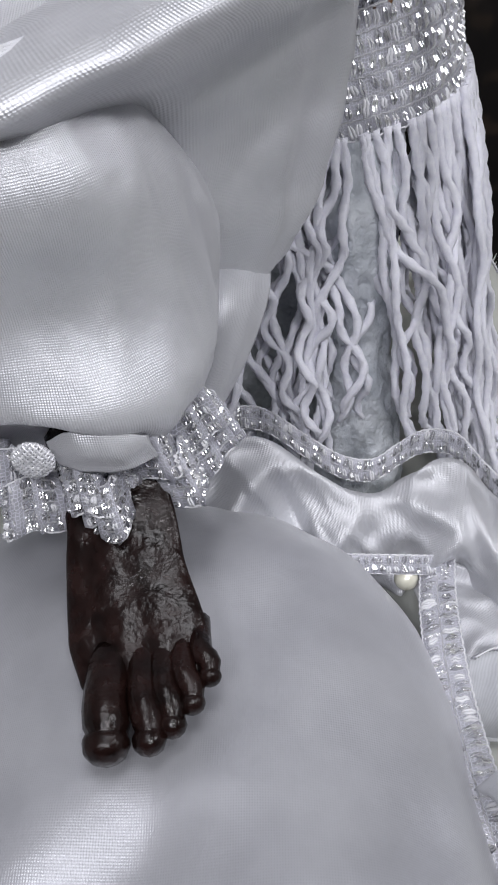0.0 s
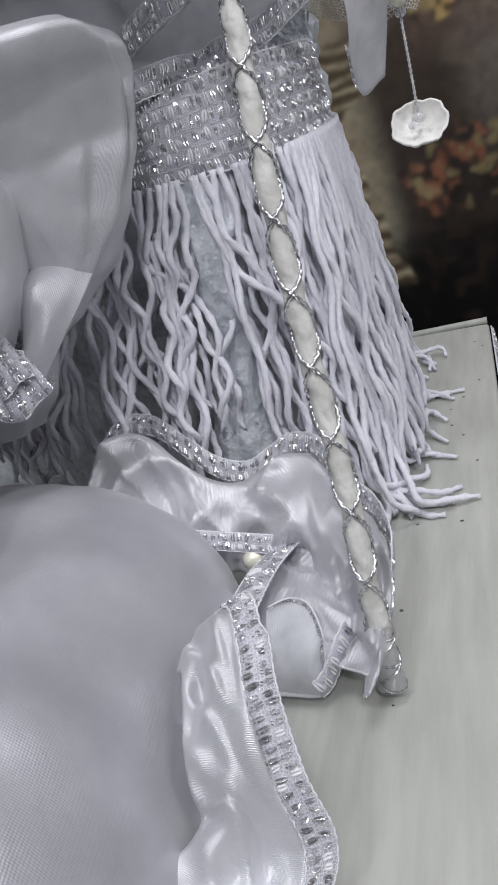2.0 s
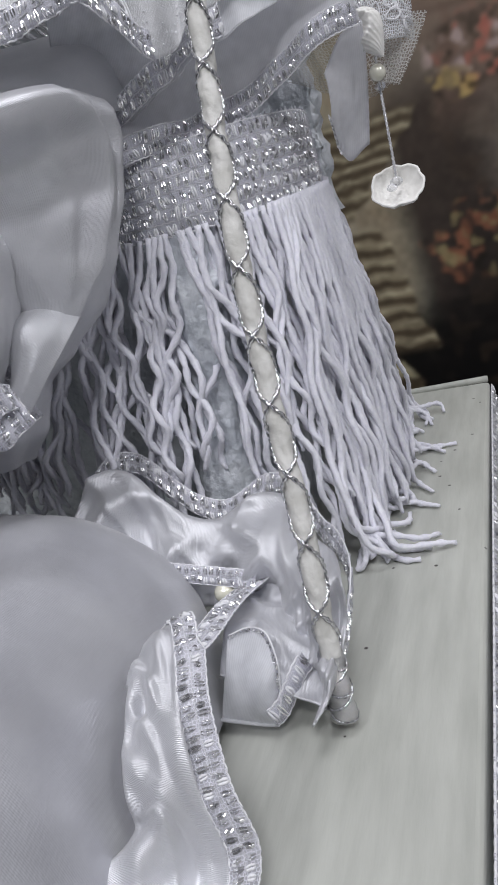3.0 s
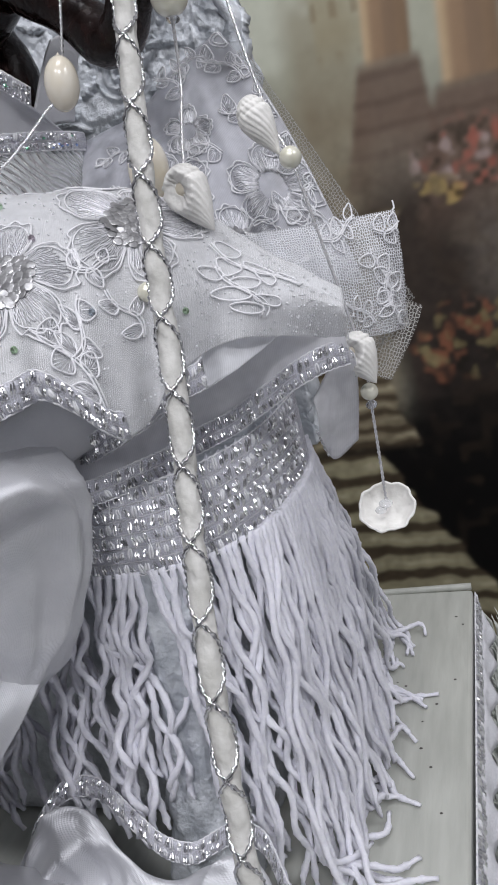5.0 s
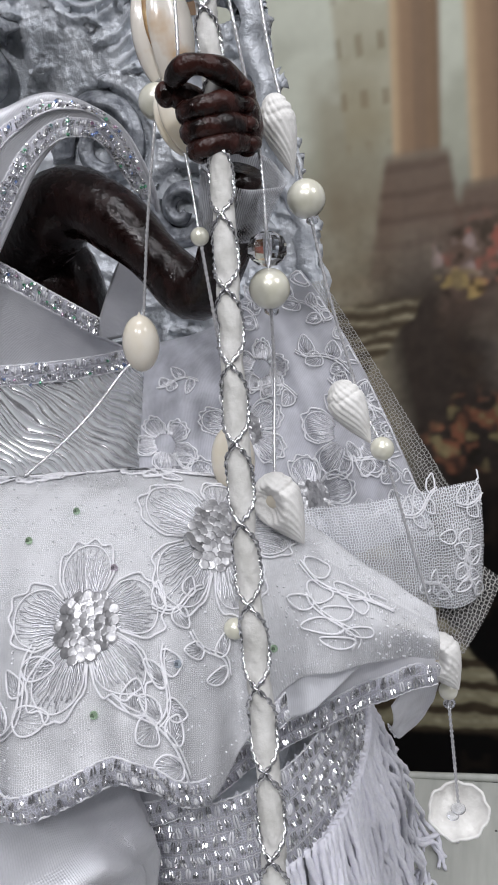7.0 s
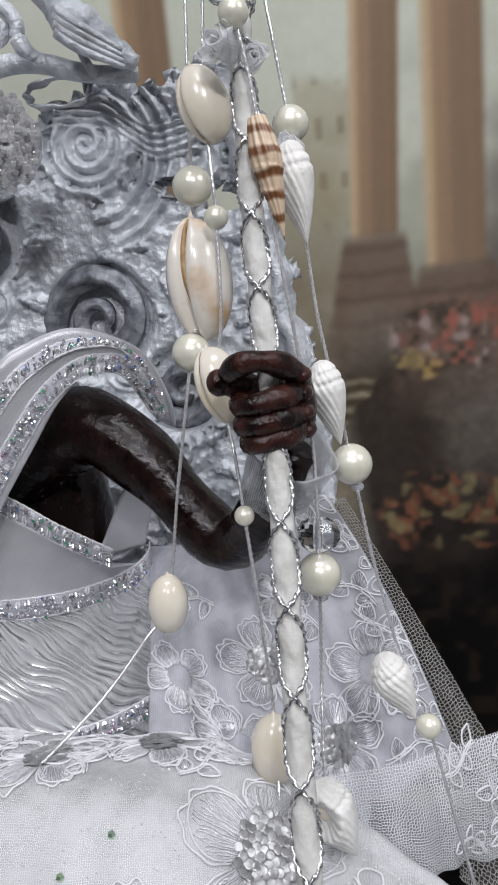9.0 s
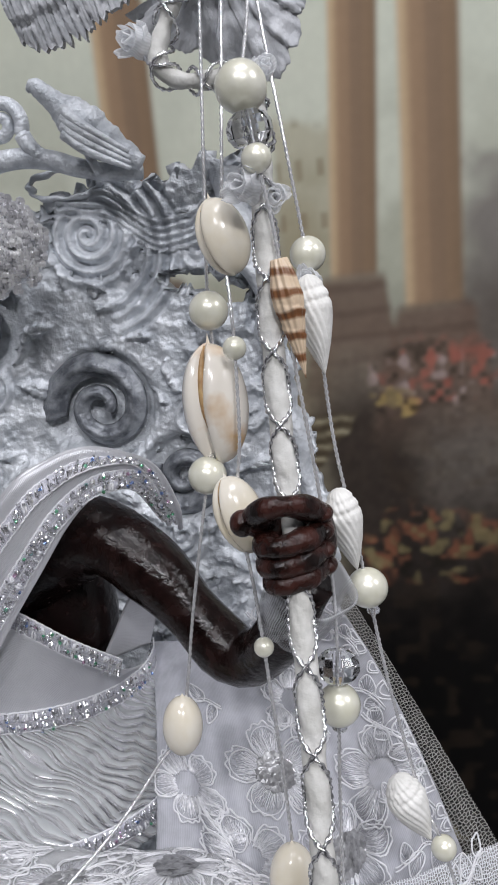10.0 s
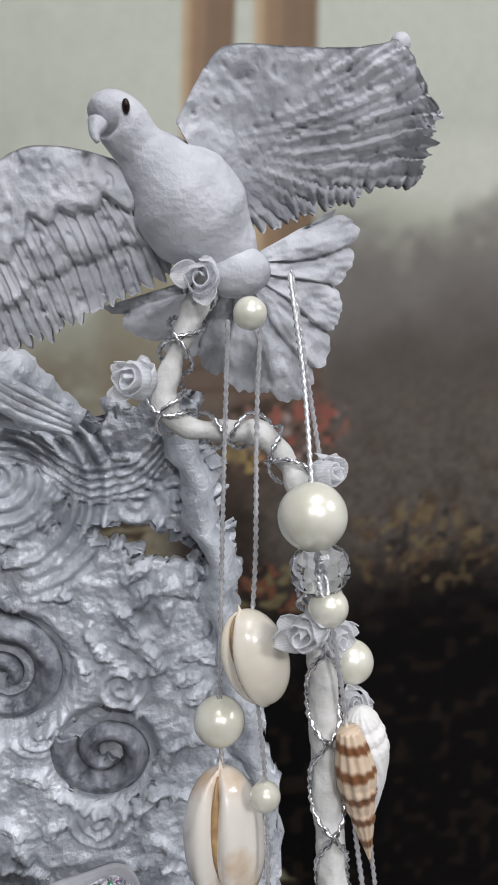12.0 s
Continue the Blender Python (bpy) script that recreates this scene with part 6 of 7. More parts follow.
def rose(b, c, r, face=(0, -1, 0.2), seed=1):
    """A ribbon rose: a tight twisted bud in a cup of crumpled pointed petals."""
    m = axes(face, (1, 0, 0.3))
    c = Vector(c)
    rng = random.Random(seed + int(r * 1e6))

    def bud(u, v):
        a = 2 * math.pi * 2.2 * u
        rad = r * (0.16 + 0.70 * u) * (1 - 0.22 * v) * (1 + 0.26 * wob(math.cos(a), math.sin(a), u * 3 + 2 * v + seed, 1.5))
        return c + m @ Vector((rad * math.cos(a), rad * math.sin(a), r * (1.15 * v - 0.45 - 0.30 * u) + 0.14 * r * math.sin(a * 1.5 + seed)))
    b.grid(bud, 90, 8)
    for k in range(3):
        turn = k * 2.1 + rng.uniform(-0.6, 0.6)
        out, lift, wide, twist = rng.uniform(0.45, 0.95), rng.uniform(0.2, 0.8), rng.uniform(1.4, 2.2), rng.uniform(-0.5, 0.5)

        def petal(u, v):
            w = (u - 0.5) * wide * math.sin(math.pi * min(1.0, 0.22 + 0.74 * v)) ** 0.7
            a = turn + w + twist * v
            rad = r * (0.25 + out * v) * (1 - 0.10 * (2 * u - 1) ** 2)
            crumple = 0.16 * wob(u * 3 + k, v * 3, seed, 1.2) + 0.10 * math.sin(u * 9 + k) * v
            return c + m @ Vector((rad * math.cos(a), rad * math.sin(a), r * (lift * v * v - 0.35 + crumple + 0.25 * (2 * u - 1) ** 2 * v)))
        b.grid(petal, 14, 12)


def wound(b, line, rad, pitch, sign, z0, z1, zref, r=0.00054):
    """A cord wound round the line between two heights; the two windings cross in front at zref and every pitch."""
    pts = []
    zs = [p.z for p in line]
    i, z = 0, z0
    while z < z1:
        while i < len(line) - 2 and zs[i + 1] < z:
            i += 1
        k = (z - zs[i]) / max(1e-9, zs[i + 1] - zs[i])
        p = line[i].lerp(line[i + 1], k)
        ang = -math.pi / 2 + 0.10 + sign * 1.80 * math.sin(math.pi * (z - zref) / pitch)
        pts.append(p + Vector((rad * math.cos(ang), rad * math.sin(ang), rad * 0.32 * math.sin(ang) * -1)))
        z += 0.00011
    b.tube(pts, r, 8, lobes=2, turns=length_of(pts) / 0.0017, depth=0.62)


def staff():
    t = thing("staff", (0.0462, 0.0852, 0.0), "white ribbon-wrapped staff wound with crossed silver cords", "staff")
    line = spline(SHAFT, 420)
    b = Build()

    def wrapped(u, v):
        p = curve_at(line, v)
        k = (v * 30 + u) % 1.0
        a = 6.2832 * u
        crease = 1 - 2 * abs(wob(math.cos(a + v * 40) * 1.6, math.sin(a + v * 40) * 1.6, v * 55, 1.0))
        r = 0.00182 + 0.00028 * smooth_step(0.0, 0.10, k) * smooth_step(1.0, 0.35, k) + 0.00022 * crease + 0.00010 * wob(math.cos(a) * 4, math.sin(a) * 4, v * 240, 1.0)
        return p + Vector((r * math.cos(a), r * math.sin(a) * 0.95, -0.3 * r * math.sin(a)))
    b.grid(wrapped, 28, 620, wrap=True)
    b.f.append(tuple(reversed(range(28))))
    part("shaft", b, WRAP, t, "shaft wrapped in crinkled white paper ribbon")
    for sign in (1, -1):
        c = Build()
        wound(c, line, 0.00228, 0.0133, sign, 0.020, 0.318, 0.1184)
        part("wound_cord", c, CORD, t, "twisted silver cord")
    foot = Build()
    foot.tube(spline([(0.0462, 0.0868, 0.0030), (0.0459, 0.0878, 0.0065), (0.0454, 0.0898, 0.0140), (0.0450, 0.0918, 0.0200)], 20), lambda s: 0.0027 - 0.0003 * s + 0.0003 * math.sin(s * 20) + 0.0002 * math.sin(s * 47), 14)
    for sign in (1, -1):
        coil = [Vector((0.0462 - 0.0012 * i / 80, 0.0868 + 0.0050 * i / 80, 0.0035 + 0.0165 * i / 80)) + Vector((0.0026 * math.cos(sign * i * 0.26), 0.0025 * math.sin(sign * i * 0.26), 0.0008 * math.sin(sign * i * 0.26))) for i in range(81)]
        part("foot_cord", Build().tube(coil, 0.00042, 6, lobes=2, turns=length_of(coil) / 0.0014, depth=0.5), CORD, t, "silver cord wound round the foot")
    part("foot_wrap", foot, CLEAR, t, "clear crinkled wrap round the foot")
    hook_line = spline(HOOK, 120)
    h = Build().tube(hook_line, lambda s: 0.0022 + 0.0003 * math.sin(s * 29) + 0.0002 * math.sin(s * 83), 10, flat=0.85)
    part("crook", h, WRAP, t, "curled crook wrapped in white ribbon")
    for sign in (1, -1):
        pts = []
        last = Vector((1, 0, 0))
        for i, p in enumerate(spline(HOOK, 900)):
            d = (curve_at(hook_line, min(1, i / 900 + 0.01)) - curve_at(hook_line, max(0, i / 900 - 0.01))).normalized()
            last = (last - d * last.dot(d)).normalized()
            o = d.cross(last)
            a = sign * i / 900 * 2 * math.pi * 6.5 + 0.4
            w = 0.0028 + 0.0003 * math.sin(i * 0.021 + sign)
            pts.append(p + last * w * math.cos(a) + o * w * math.sin(a))
        part("wound_cord", Build().tube(pts, 0.00048, 6, lobes=2, turns=length_of(pts) / 0.0014, depth=0.55), CORD, t)
    for c, r, f in (((0.0025, 0.2200, 0.3555), 0.0042, (-0.5, -1, 0.2)), ((0.0135, 0.2205, 0.3705), 0.0040, (-0.1, -1, 0.1)), ((0.0302, 0.2055, 0.3435), 0.0034, (0.6, -0.8, 0.3))):
        rb = Build()
        rose(rb, c, r, f)
        part("ribbon_rose", rb, PETAL, t, "small white gauze ribbon rose", thick=0.00015)
    for c, r, f in (((0.0255, 0.1980, 0.3225), 0.0040, (-0.5, -1, 0.2)), ((0.0305, 0.2010, 0.3200), 0.0034, (0.5, -1, 0.0)), ((0.0350, 0.2085, 0.3040), 0.0030, (0.1, -1, 0.4))):
        rb = Build()
        rose(rb, c, r, f, 2)
        part("gauze_flower", rb, PETAL, t, "translucent white gauze flower", thick=0.00015)
    return t


staff()


# ---- the dove ----
def dove():
    b = Build()
    y0 = 0.230
    b.tube(spline([(0.0000, y0 - 0.007, 0.3936), (0.0010, y0 - 0.006, 0.3942), (0.0026, y0 - 0.005, 0.3935), (0.0044, y0 - 0.004, 0.3908), (0.0075, y0 - 0.003, 0.3870), (0.0115, y0 - 0.002, 0.3822), (0.0150, y0 - 0.001, 0.3775), (0.0185, y0, 0.3730), (0.0215, y0 + 0.001, 0.3700)], 60),
           lambda s: lerp_rows([(0, 0.0022), (0.06, 0.0034), (0.14, 0.0041), (0.24, 0.0040), (0.34, 0.0056), (0.50, 0.0086), (0.66, 0.0086), (0.84, 0.0060), (1.0, 0.0034)], s)[0] * (1 + 0.012 * math.sin(s * 23)), 24)
    b.tube(spline([(-0.0002, y0 - 0.0080, 0.3926), (-0.0006, y0 - 0.0096, 0.3910), (-0.0002, y0 - 0.0100, 0.3898)], 8), lambda s: 0.0014 * (1.05 - 0.80 * s), 10)
    eye_from = len(b.f)
    b.ball((0.0040, y0 - 0.0086, 0.3947), (0.0006, 0.0006, 0.0011), 8, 6)
    eye_to = len(b.f)

    def wing(lead, trail, sign, depth, lean):
        """A spread wing: leading edge, feathers to the trailing edge, in ridges that end in a ragged hem."""
        top = spline(lead, 60)
        low = spline(trail, 60)

        def sheet(u, v, back=0.0):
            p = curve_at(top, u).lerp(curve_at(low, u), v)
            if sign > 0:
                dx, dz = p.x - 0.012, p.z - 0.3900
                feathers = math.atan2(dz, dx) * 9 + 0.5 * math.sin(u * 5) + 0.14 * wob(u * 9, 0, v * 5, 1.0)
                tier = 0.34 + 0.12 * wob(u * 9, 0.3, 0, 1.0)
                open_ = max(smooth_step(tier, tier + 0.08, v), smooth_step(0.45, 0.6, u)) * smooth_step(0.10, 0.45, u)
            else:
                feathers = u * 17 + 0.6 * math.sin(v * 3) + 0.6 * math.sin(u * 9)
                tier = 0.40 + 0.10 * wob(u * 9, 0.3, 0, 1.0) - 0.03 * math.sin(u * 57)
                open_ = smooth_step(tier, tier + 0.06, v)
            fr = feathers % 1.0
            k = abs(fr - 0.5) * 2
            ridge = (0.0010 * fr ** 0.6 - 0.0006) * open_ - 0.0004 * math.exp(-((fr - 0.5) / 0.07) ** 2) * open_
            if sign < 0:
                second = 0.72 + 0.06 * wob(u * 8, 4.0, 0, 1.0) - 0.03 * k
                ridge += 0.0013 * (1 - smooth_step(tier, tier + 0.03, v)) + 0.0011 * (1 - smooth_step(second, second + 0.03, v))
            ridge += 0.0005 * max(0.0, wob(p.x, 5, p.z, 420)) - 0.0006 * smooth_step(0.35, 0.55, wob(p.x, 8, p.z, 600))
            ragged = (0.05 * (1 - k ** 3) + 0.09 * wob(u * 34, 0, 0, 1)) * smooth_step(0.75, 1.0, v)
            p = p + (curve_at(low, u) - curve_at(top, u)) * ragged
            if sign > 0:
                p.x += (0.0016 * wob(0, v * 11, 0, 1) + 0.0010 * wob(0, v * 29, 2, 1) - 0.0008 * k) * smooth_step(0.82, 1.0, u)
                p.z += 0.0010 * wob(u * 16, 0, 5, 1) * smooth_step(0.5, 0.8, u) * smooth_step(0.3, 0.0, v)
            bow = 0.0022 * math.sin(math.pi * v) + depth * (u - 0.2) ** 2 + lean * (0.5 - v)
            return p + Vector((0, -ridge - bow + back, 0.0)) + Vector((0, 0.0007, 0)) * wob(p.x, 0, p.z, 230) + Vector((0, 0.00022, 0)) * wob(p.x, 3, p.z, 800)
        nu, nv = 200, 60
        base = len(b.v)
        b.grid(lambda u, v: sheet(u, v), nu, nv)
        back = len(b.v)
        b.grid(lambda u, v: sheet(u, v, 0.0018), nu, nv)
        row = nu + 1
        ring = [i for i in range(row)] + [j * row + nu for j in range(1, nv + 1)] + [nv * row + i for i in reversed(range(nu))] + [j * row for j in reversed(range(1, nv))]
        for p, q in zip(ring, ring[1:] + ring[:1]):
            b.f.append((base + p, base + q, back + q, back + p))
    wing([(0.0110, y0, 0.3930), (0.0160, y0 + 0.002, 0.4010), (0.0195, y0 + 0.002, 0.4035), (0.0270, y0 + 0.002, 0.4033), (0.0350, y0 + 0.002, 0.4030), (0.0410, y0 + 0.002, 0.4034), (0.0455, y0 + 0.002, 0.4040), (0.0490, y0 + 0.002, 0.3990), (0.0522, y0 + 0.002, 0.3945)],
         [(0.0190, y0, 0.3780), (0.0215, y0 + 0.001, 0.3775), (0.0270, y0 + 0.002, 0.3785), (0.0330, y0 + 0.002, 0.3805), (0.0390, y0 + 0.002, 0.3820), (0.0440, y0 + 0.002, 0.3835), (0.0480, y0 + 0.002, 0.3840), (0.0515, y0 + 0.002, 0.3838), (0.0530, y0 + 0.002, 0.3852)], 1, -0.004, 0.012)
    wing([(0.0015, y0, 0.3880), (-0.0030, y0 - 0.001, 0.3893), (-0.0075, y0 - 0.001, 0.3900), (-0.0125, y0 - 0.001, 0.3895), (-0.0175, y0, 0.3865), (-0.0230, y0, 0.3810), (-0.0275, y0 + 0.001, 0.3745)],
         [(0.0110, y0, 0.3725), (0.0050, y0 - 0.001, 0.3695), (-0.0010, y0 - 0.001, 0.3672), (-0.0070, y0 - 0.001, 0.3645), (-0.0125, y0, 0.3620), (-0.0190, y0, 0.3600), (-0.0255, y0 + 0.001, 0.3615)], -1, 0.004, 0.003)
    b.ball((0.0457, y0 - 0.001, 0.4040), (0.0016, 0.0014, 0.0016), 10, 8)
    # tail fan
    hub = Vector((0.0195, y0 + 0.002, 0.3715))

    def fan(u, v, back=0.0):
        a = math.radians(26 - 190 * u)
        reach = lerp_rows([(0, 0.0205), (0.076, 0.0222), (0.174, 0.0196), (0.274, 0.0203), (0.363, 0.0226), (0.424, 0.0250), (0.51, 0.0265), (0.574, 0.0222), (0.728, 0.0178), (0.877, 0.0198), (1.0, 0.0230)], u)[0]
        plate = u * 9.4 + 0.12 * math.sin(v * 5 + u * 20)
        fr = plate % 1.0
        r = reach * v * (1 - (0.10 * abs(2 * fr - 1) ** 3 + 0.03 * wob(u * 70, 0, 0, 1)) * smooth_step(0.7, 1, v))
        p = hub + Vector((r * math.cos(a), 0.004 * v * v - (0.0012 * fr ** 0.5 - 0.0003) * smooth_step(0.10, 0.4, v) + back, r * math.sin(a)))
        return p + Vector((0, 0.0010 * wob(p.x, 0, p.z, 330) + 0.0005 * wob(p.x, 2, p.z, 900), 0))
    b.grid(lambda u, v: fan(u, v), 220, 24)
    b.grid(lambda u, v: fan(u, v, 0.0016), 220, 24)
    b.ball((0.0192, y0 - 0.003, 0.3708), (0.0058, 0.0040, 0.0042), 16, 10)
    ob = single("dove_figurine", b, DOVEWHITE, "white painted resin dove figurine with spread wings", "figurine")
    ob.data.materials.append(DOLLSKIN)
    for k in range(eye_from, eye_to):
        ob.data.polygons[k].material_index = 1
    return ob


dove()


# ---- strands of pearls, crystals and shells ----
def pearl_mesh():
    me = Build().ball((0, 0, 0), (1, 1, 1), 32, 20).mesh("pearl")
    me.materials.append(PEARL)
    return me


def crystal_mesh():
    me = Build().ball((0, 0, 0), (1, 1, 0.86), 10, 7).mesh("crystal", smooth=False)
    me.materials.append(CRYSTAL)
    return me


def seed_mesh():
    me = Build().ball((0, 0, 0), (1, 1, 0.7), 12, 8).mesh("seed_bead")
    me.materials.append(CLEAR)
    return me


PEARL_MESH, CRYSTAL_MESH, SEED_MESH = pearl_mesh(), crystal_mesh(), seed_mesh()


def bead(name, me, parent, c, r, label=""):
    ob = new(name, me)
    ob.parent = parent
    ob.matrix_parent_inverse = Matrix.Translation(-origin(parent))
    ob.matrix_basis = Matrix.LocRotScale(Vector(c), Euler((0.2, 0.1, 0.5 + c[2] * 90)), Vector((r, r, r)))
    if label:
        tagged(ob, label)
    return ob


def cowrie(parent, c, axis, face, lng, wid, mat, label):
    """An egg-shaped shell with a toothed slit along the side that looks along face."""
    m = axes(axis, face)
    c = Vector(c)

    def skin(a, b):
        t = math.cos(b)
        d = math.atan2(math.sin(a), math.cos(a))
        width = 0.20 * (1 + 0.3 * t)
        slit = math.exp(-(d / width) ** 2) * smooth_step(1.0, 0.75, abs(t))
        lip = math.exp(-((abs(d) - 0.42) / 0.22) ** 2)
        teeth = 0.012 * math.sin(b * 34) * math.exp(-((abs(d) - 0.28) / 0.14) ** 2)
        return (1 - 0.17 * t) * (1 - 0.30 * slit + 0.03 * lip + teeth)
    b = Build().ball(c, (wid / 2, wid / 2 * 0.95, lng / 2), 56, 40, m=m, swell=skin)
    shell = part("cowrie_shell", b, mat, parent, label)
    gap = Build().tube([c + m @ Vector((wid / 2 * 0.66 * math.sqrt(max(0.02, 1 - (k / 10) ** 2 * 0.9)), 0, lng / 2 * 0.80 * k / 10)) for k in range(-10, 11)], lambda s: wid * 0.055 * (0.3 + math.sin(math.pi * s)), 6, flat=0.8)
    part("opening", gap, SLIT, shell, "brown slit of the shell")


def egg(parent, c, axis, lng, wid, label):
    m = axes(axis, (1, 0, 0))
    b = Build().ball(Vector(c), (wid / 2, wid / 2, lng / 2), 32, 24, m=m, swell=lambda a, b: 1 - 0.12 * math.cos(b))
    part("shell_bead", b, COWRIE, parent, label)


def spire(parent, c, axis, lng, wid, mat, label, whorls=5, ribs=11, mouth=True):
    """A pointed snail shell: whorls that narrow towards the tip, crossed by ribs, with an open mouth."""
    m = axes(axis, (0.3, -1, 0))
    c = Vector(c)
    b = Build()

    def skin(u, v):
        a = 2 * math.pi * u
        prof = math.sin(math.pi * min(1.0, 0.16 + 0.84 * v)) ** 0.85 if v < 0.45 else (1 - ((v - 0.36) / 0.64) ** 1.25) * 1.02
        wh = (v * whorls + u) % 1.0
        step_in = 1 - 0.13 * smooth_step(0.0, 0.35, wh) * smooth_step(0.30, 0.45, v) + 0.05 * math.sin(wh * math.pi)
        rib = 1 + 0.07 * math.sin(a * ribs + v * 5)
        r = max(0.03, prof) * wid / 2 * step_in * rib
        return c + m @ Vector((r * math.cos(a), r * math.sin(a), lng * (v - 0.5)))
    b.grid(skin, 77, 60, wrap=True)
    n = 60 * 77
    b.f.append(tuple(n + i for i in range(77)))
    b.f.append(tuple(reversed(range(77))))
    shell = part("spiral_shell", b, mat, parent, label)
    if mouth:
        lip = Build()
        centre = c + m @ Vector((wid * 0.40, 0, -lng * 0.24))
        ring = [centre + m @ Vector((0.0006 * math.cos(i * 0.3927), wid * 0.19 * math.sin(i * 0.3927), lng * 0.20 * math.cos(i * 0.3927))) for i in range(17)]
        lip.tube(ring, wid * 0.06, 6)
        part("mouth", lip, COWRIE, shell, "pale lip of the shell's mouth")


def snail(parent, c, axis, lng, wid, label, face=(-0.5, -1, 0.2), mouth=0.0, twist=2.4, ribs=17):
    """A sea shell: a coiled broad end, slanting ribs, a drawn-out tip along axis and, if wanted, an open mouth."""
    m = axes(axis, face)
    c = Vector(c)
    rng = random.Random(int(lng * 1e6))
    ph = rng.uniform(0, 6)

    def skin(u, v, deep=1.0):
        a = 2 * math.pi * u
        k = max(0.0, min(1.0, v / 0.36))
        prof = (1 - (1 - k) ** 2) ** 0.5 if v < 0.36 else (1 - ((v - 0.36) / 0.64)) ** 0.82 * (1 + 0.12 * math.sin((v - 0.36) * 4.9))
        d = math.atan2(math.sin(a), math.cos(a))
        slant = twist * v * 0.75
        rib = 0.034 * math.cos(ribs * (a + slant) + ph) + 0.012 * math.cos(2 * ribs * (a + slant) + 1)
        whorl = -0.10 * math.exp(-((v - 0.10 - 0.030 * a / 3.14) / 0.022) ** 2) - 0.08 * math.exp(-((v - 0.21 - 0.030 * a / 3.14) / 0.022) ** 2)
        q = math.hypot(d / 0.75, (v - 0.34) / 0.20)
        hollow = math.exp(-q ** 3)
        rim = math.exp(-((q - 1.25) / 0.28) ** 2)
        r = wid / 2 * (prof * (1 + rib + whorl) - mouth * (0.70 * hollow - 0.16 * rim) * prof)
        bend = 0.06 * wid * math.sin(v * 3.0)
        return c + m @ Vector((max(0.00008, r) * math.cos(a) + bend, max(0.00008, r) * math.sin(a), lng * (v - 0.48)))
    b = Build().grid(lambda u, v: skin(u, v), 96, 56, wrap=True)
    b.f.append(tuple(range(56 * 96, 57 * 96)))
    shell = part("sea_shell", b, SHELLWHITE, parent, label)
    if mouth:
        inner = Build().ball(c + m @ Vector((wid * 0.10, 0, -lng * 0.15)), (wid * 0.20, wid * 0.24, lng * 0.13), 16, 10, m=m)
        part("mouth", inner, COWRIE, shell, "smooth creamy inside of the shell")


def cord(parent, pts, r=0.00046):
    line = spline(pts, int(max(60, length_of([Vector(p) for p in pts]) / 0.00017)))
    part("cord", Build().tube(line, r, 6, lobes=2, turns=length_of(line) / 0.0013, depth=0.42), LITCORD, parent, "twisted silver metallic cord")


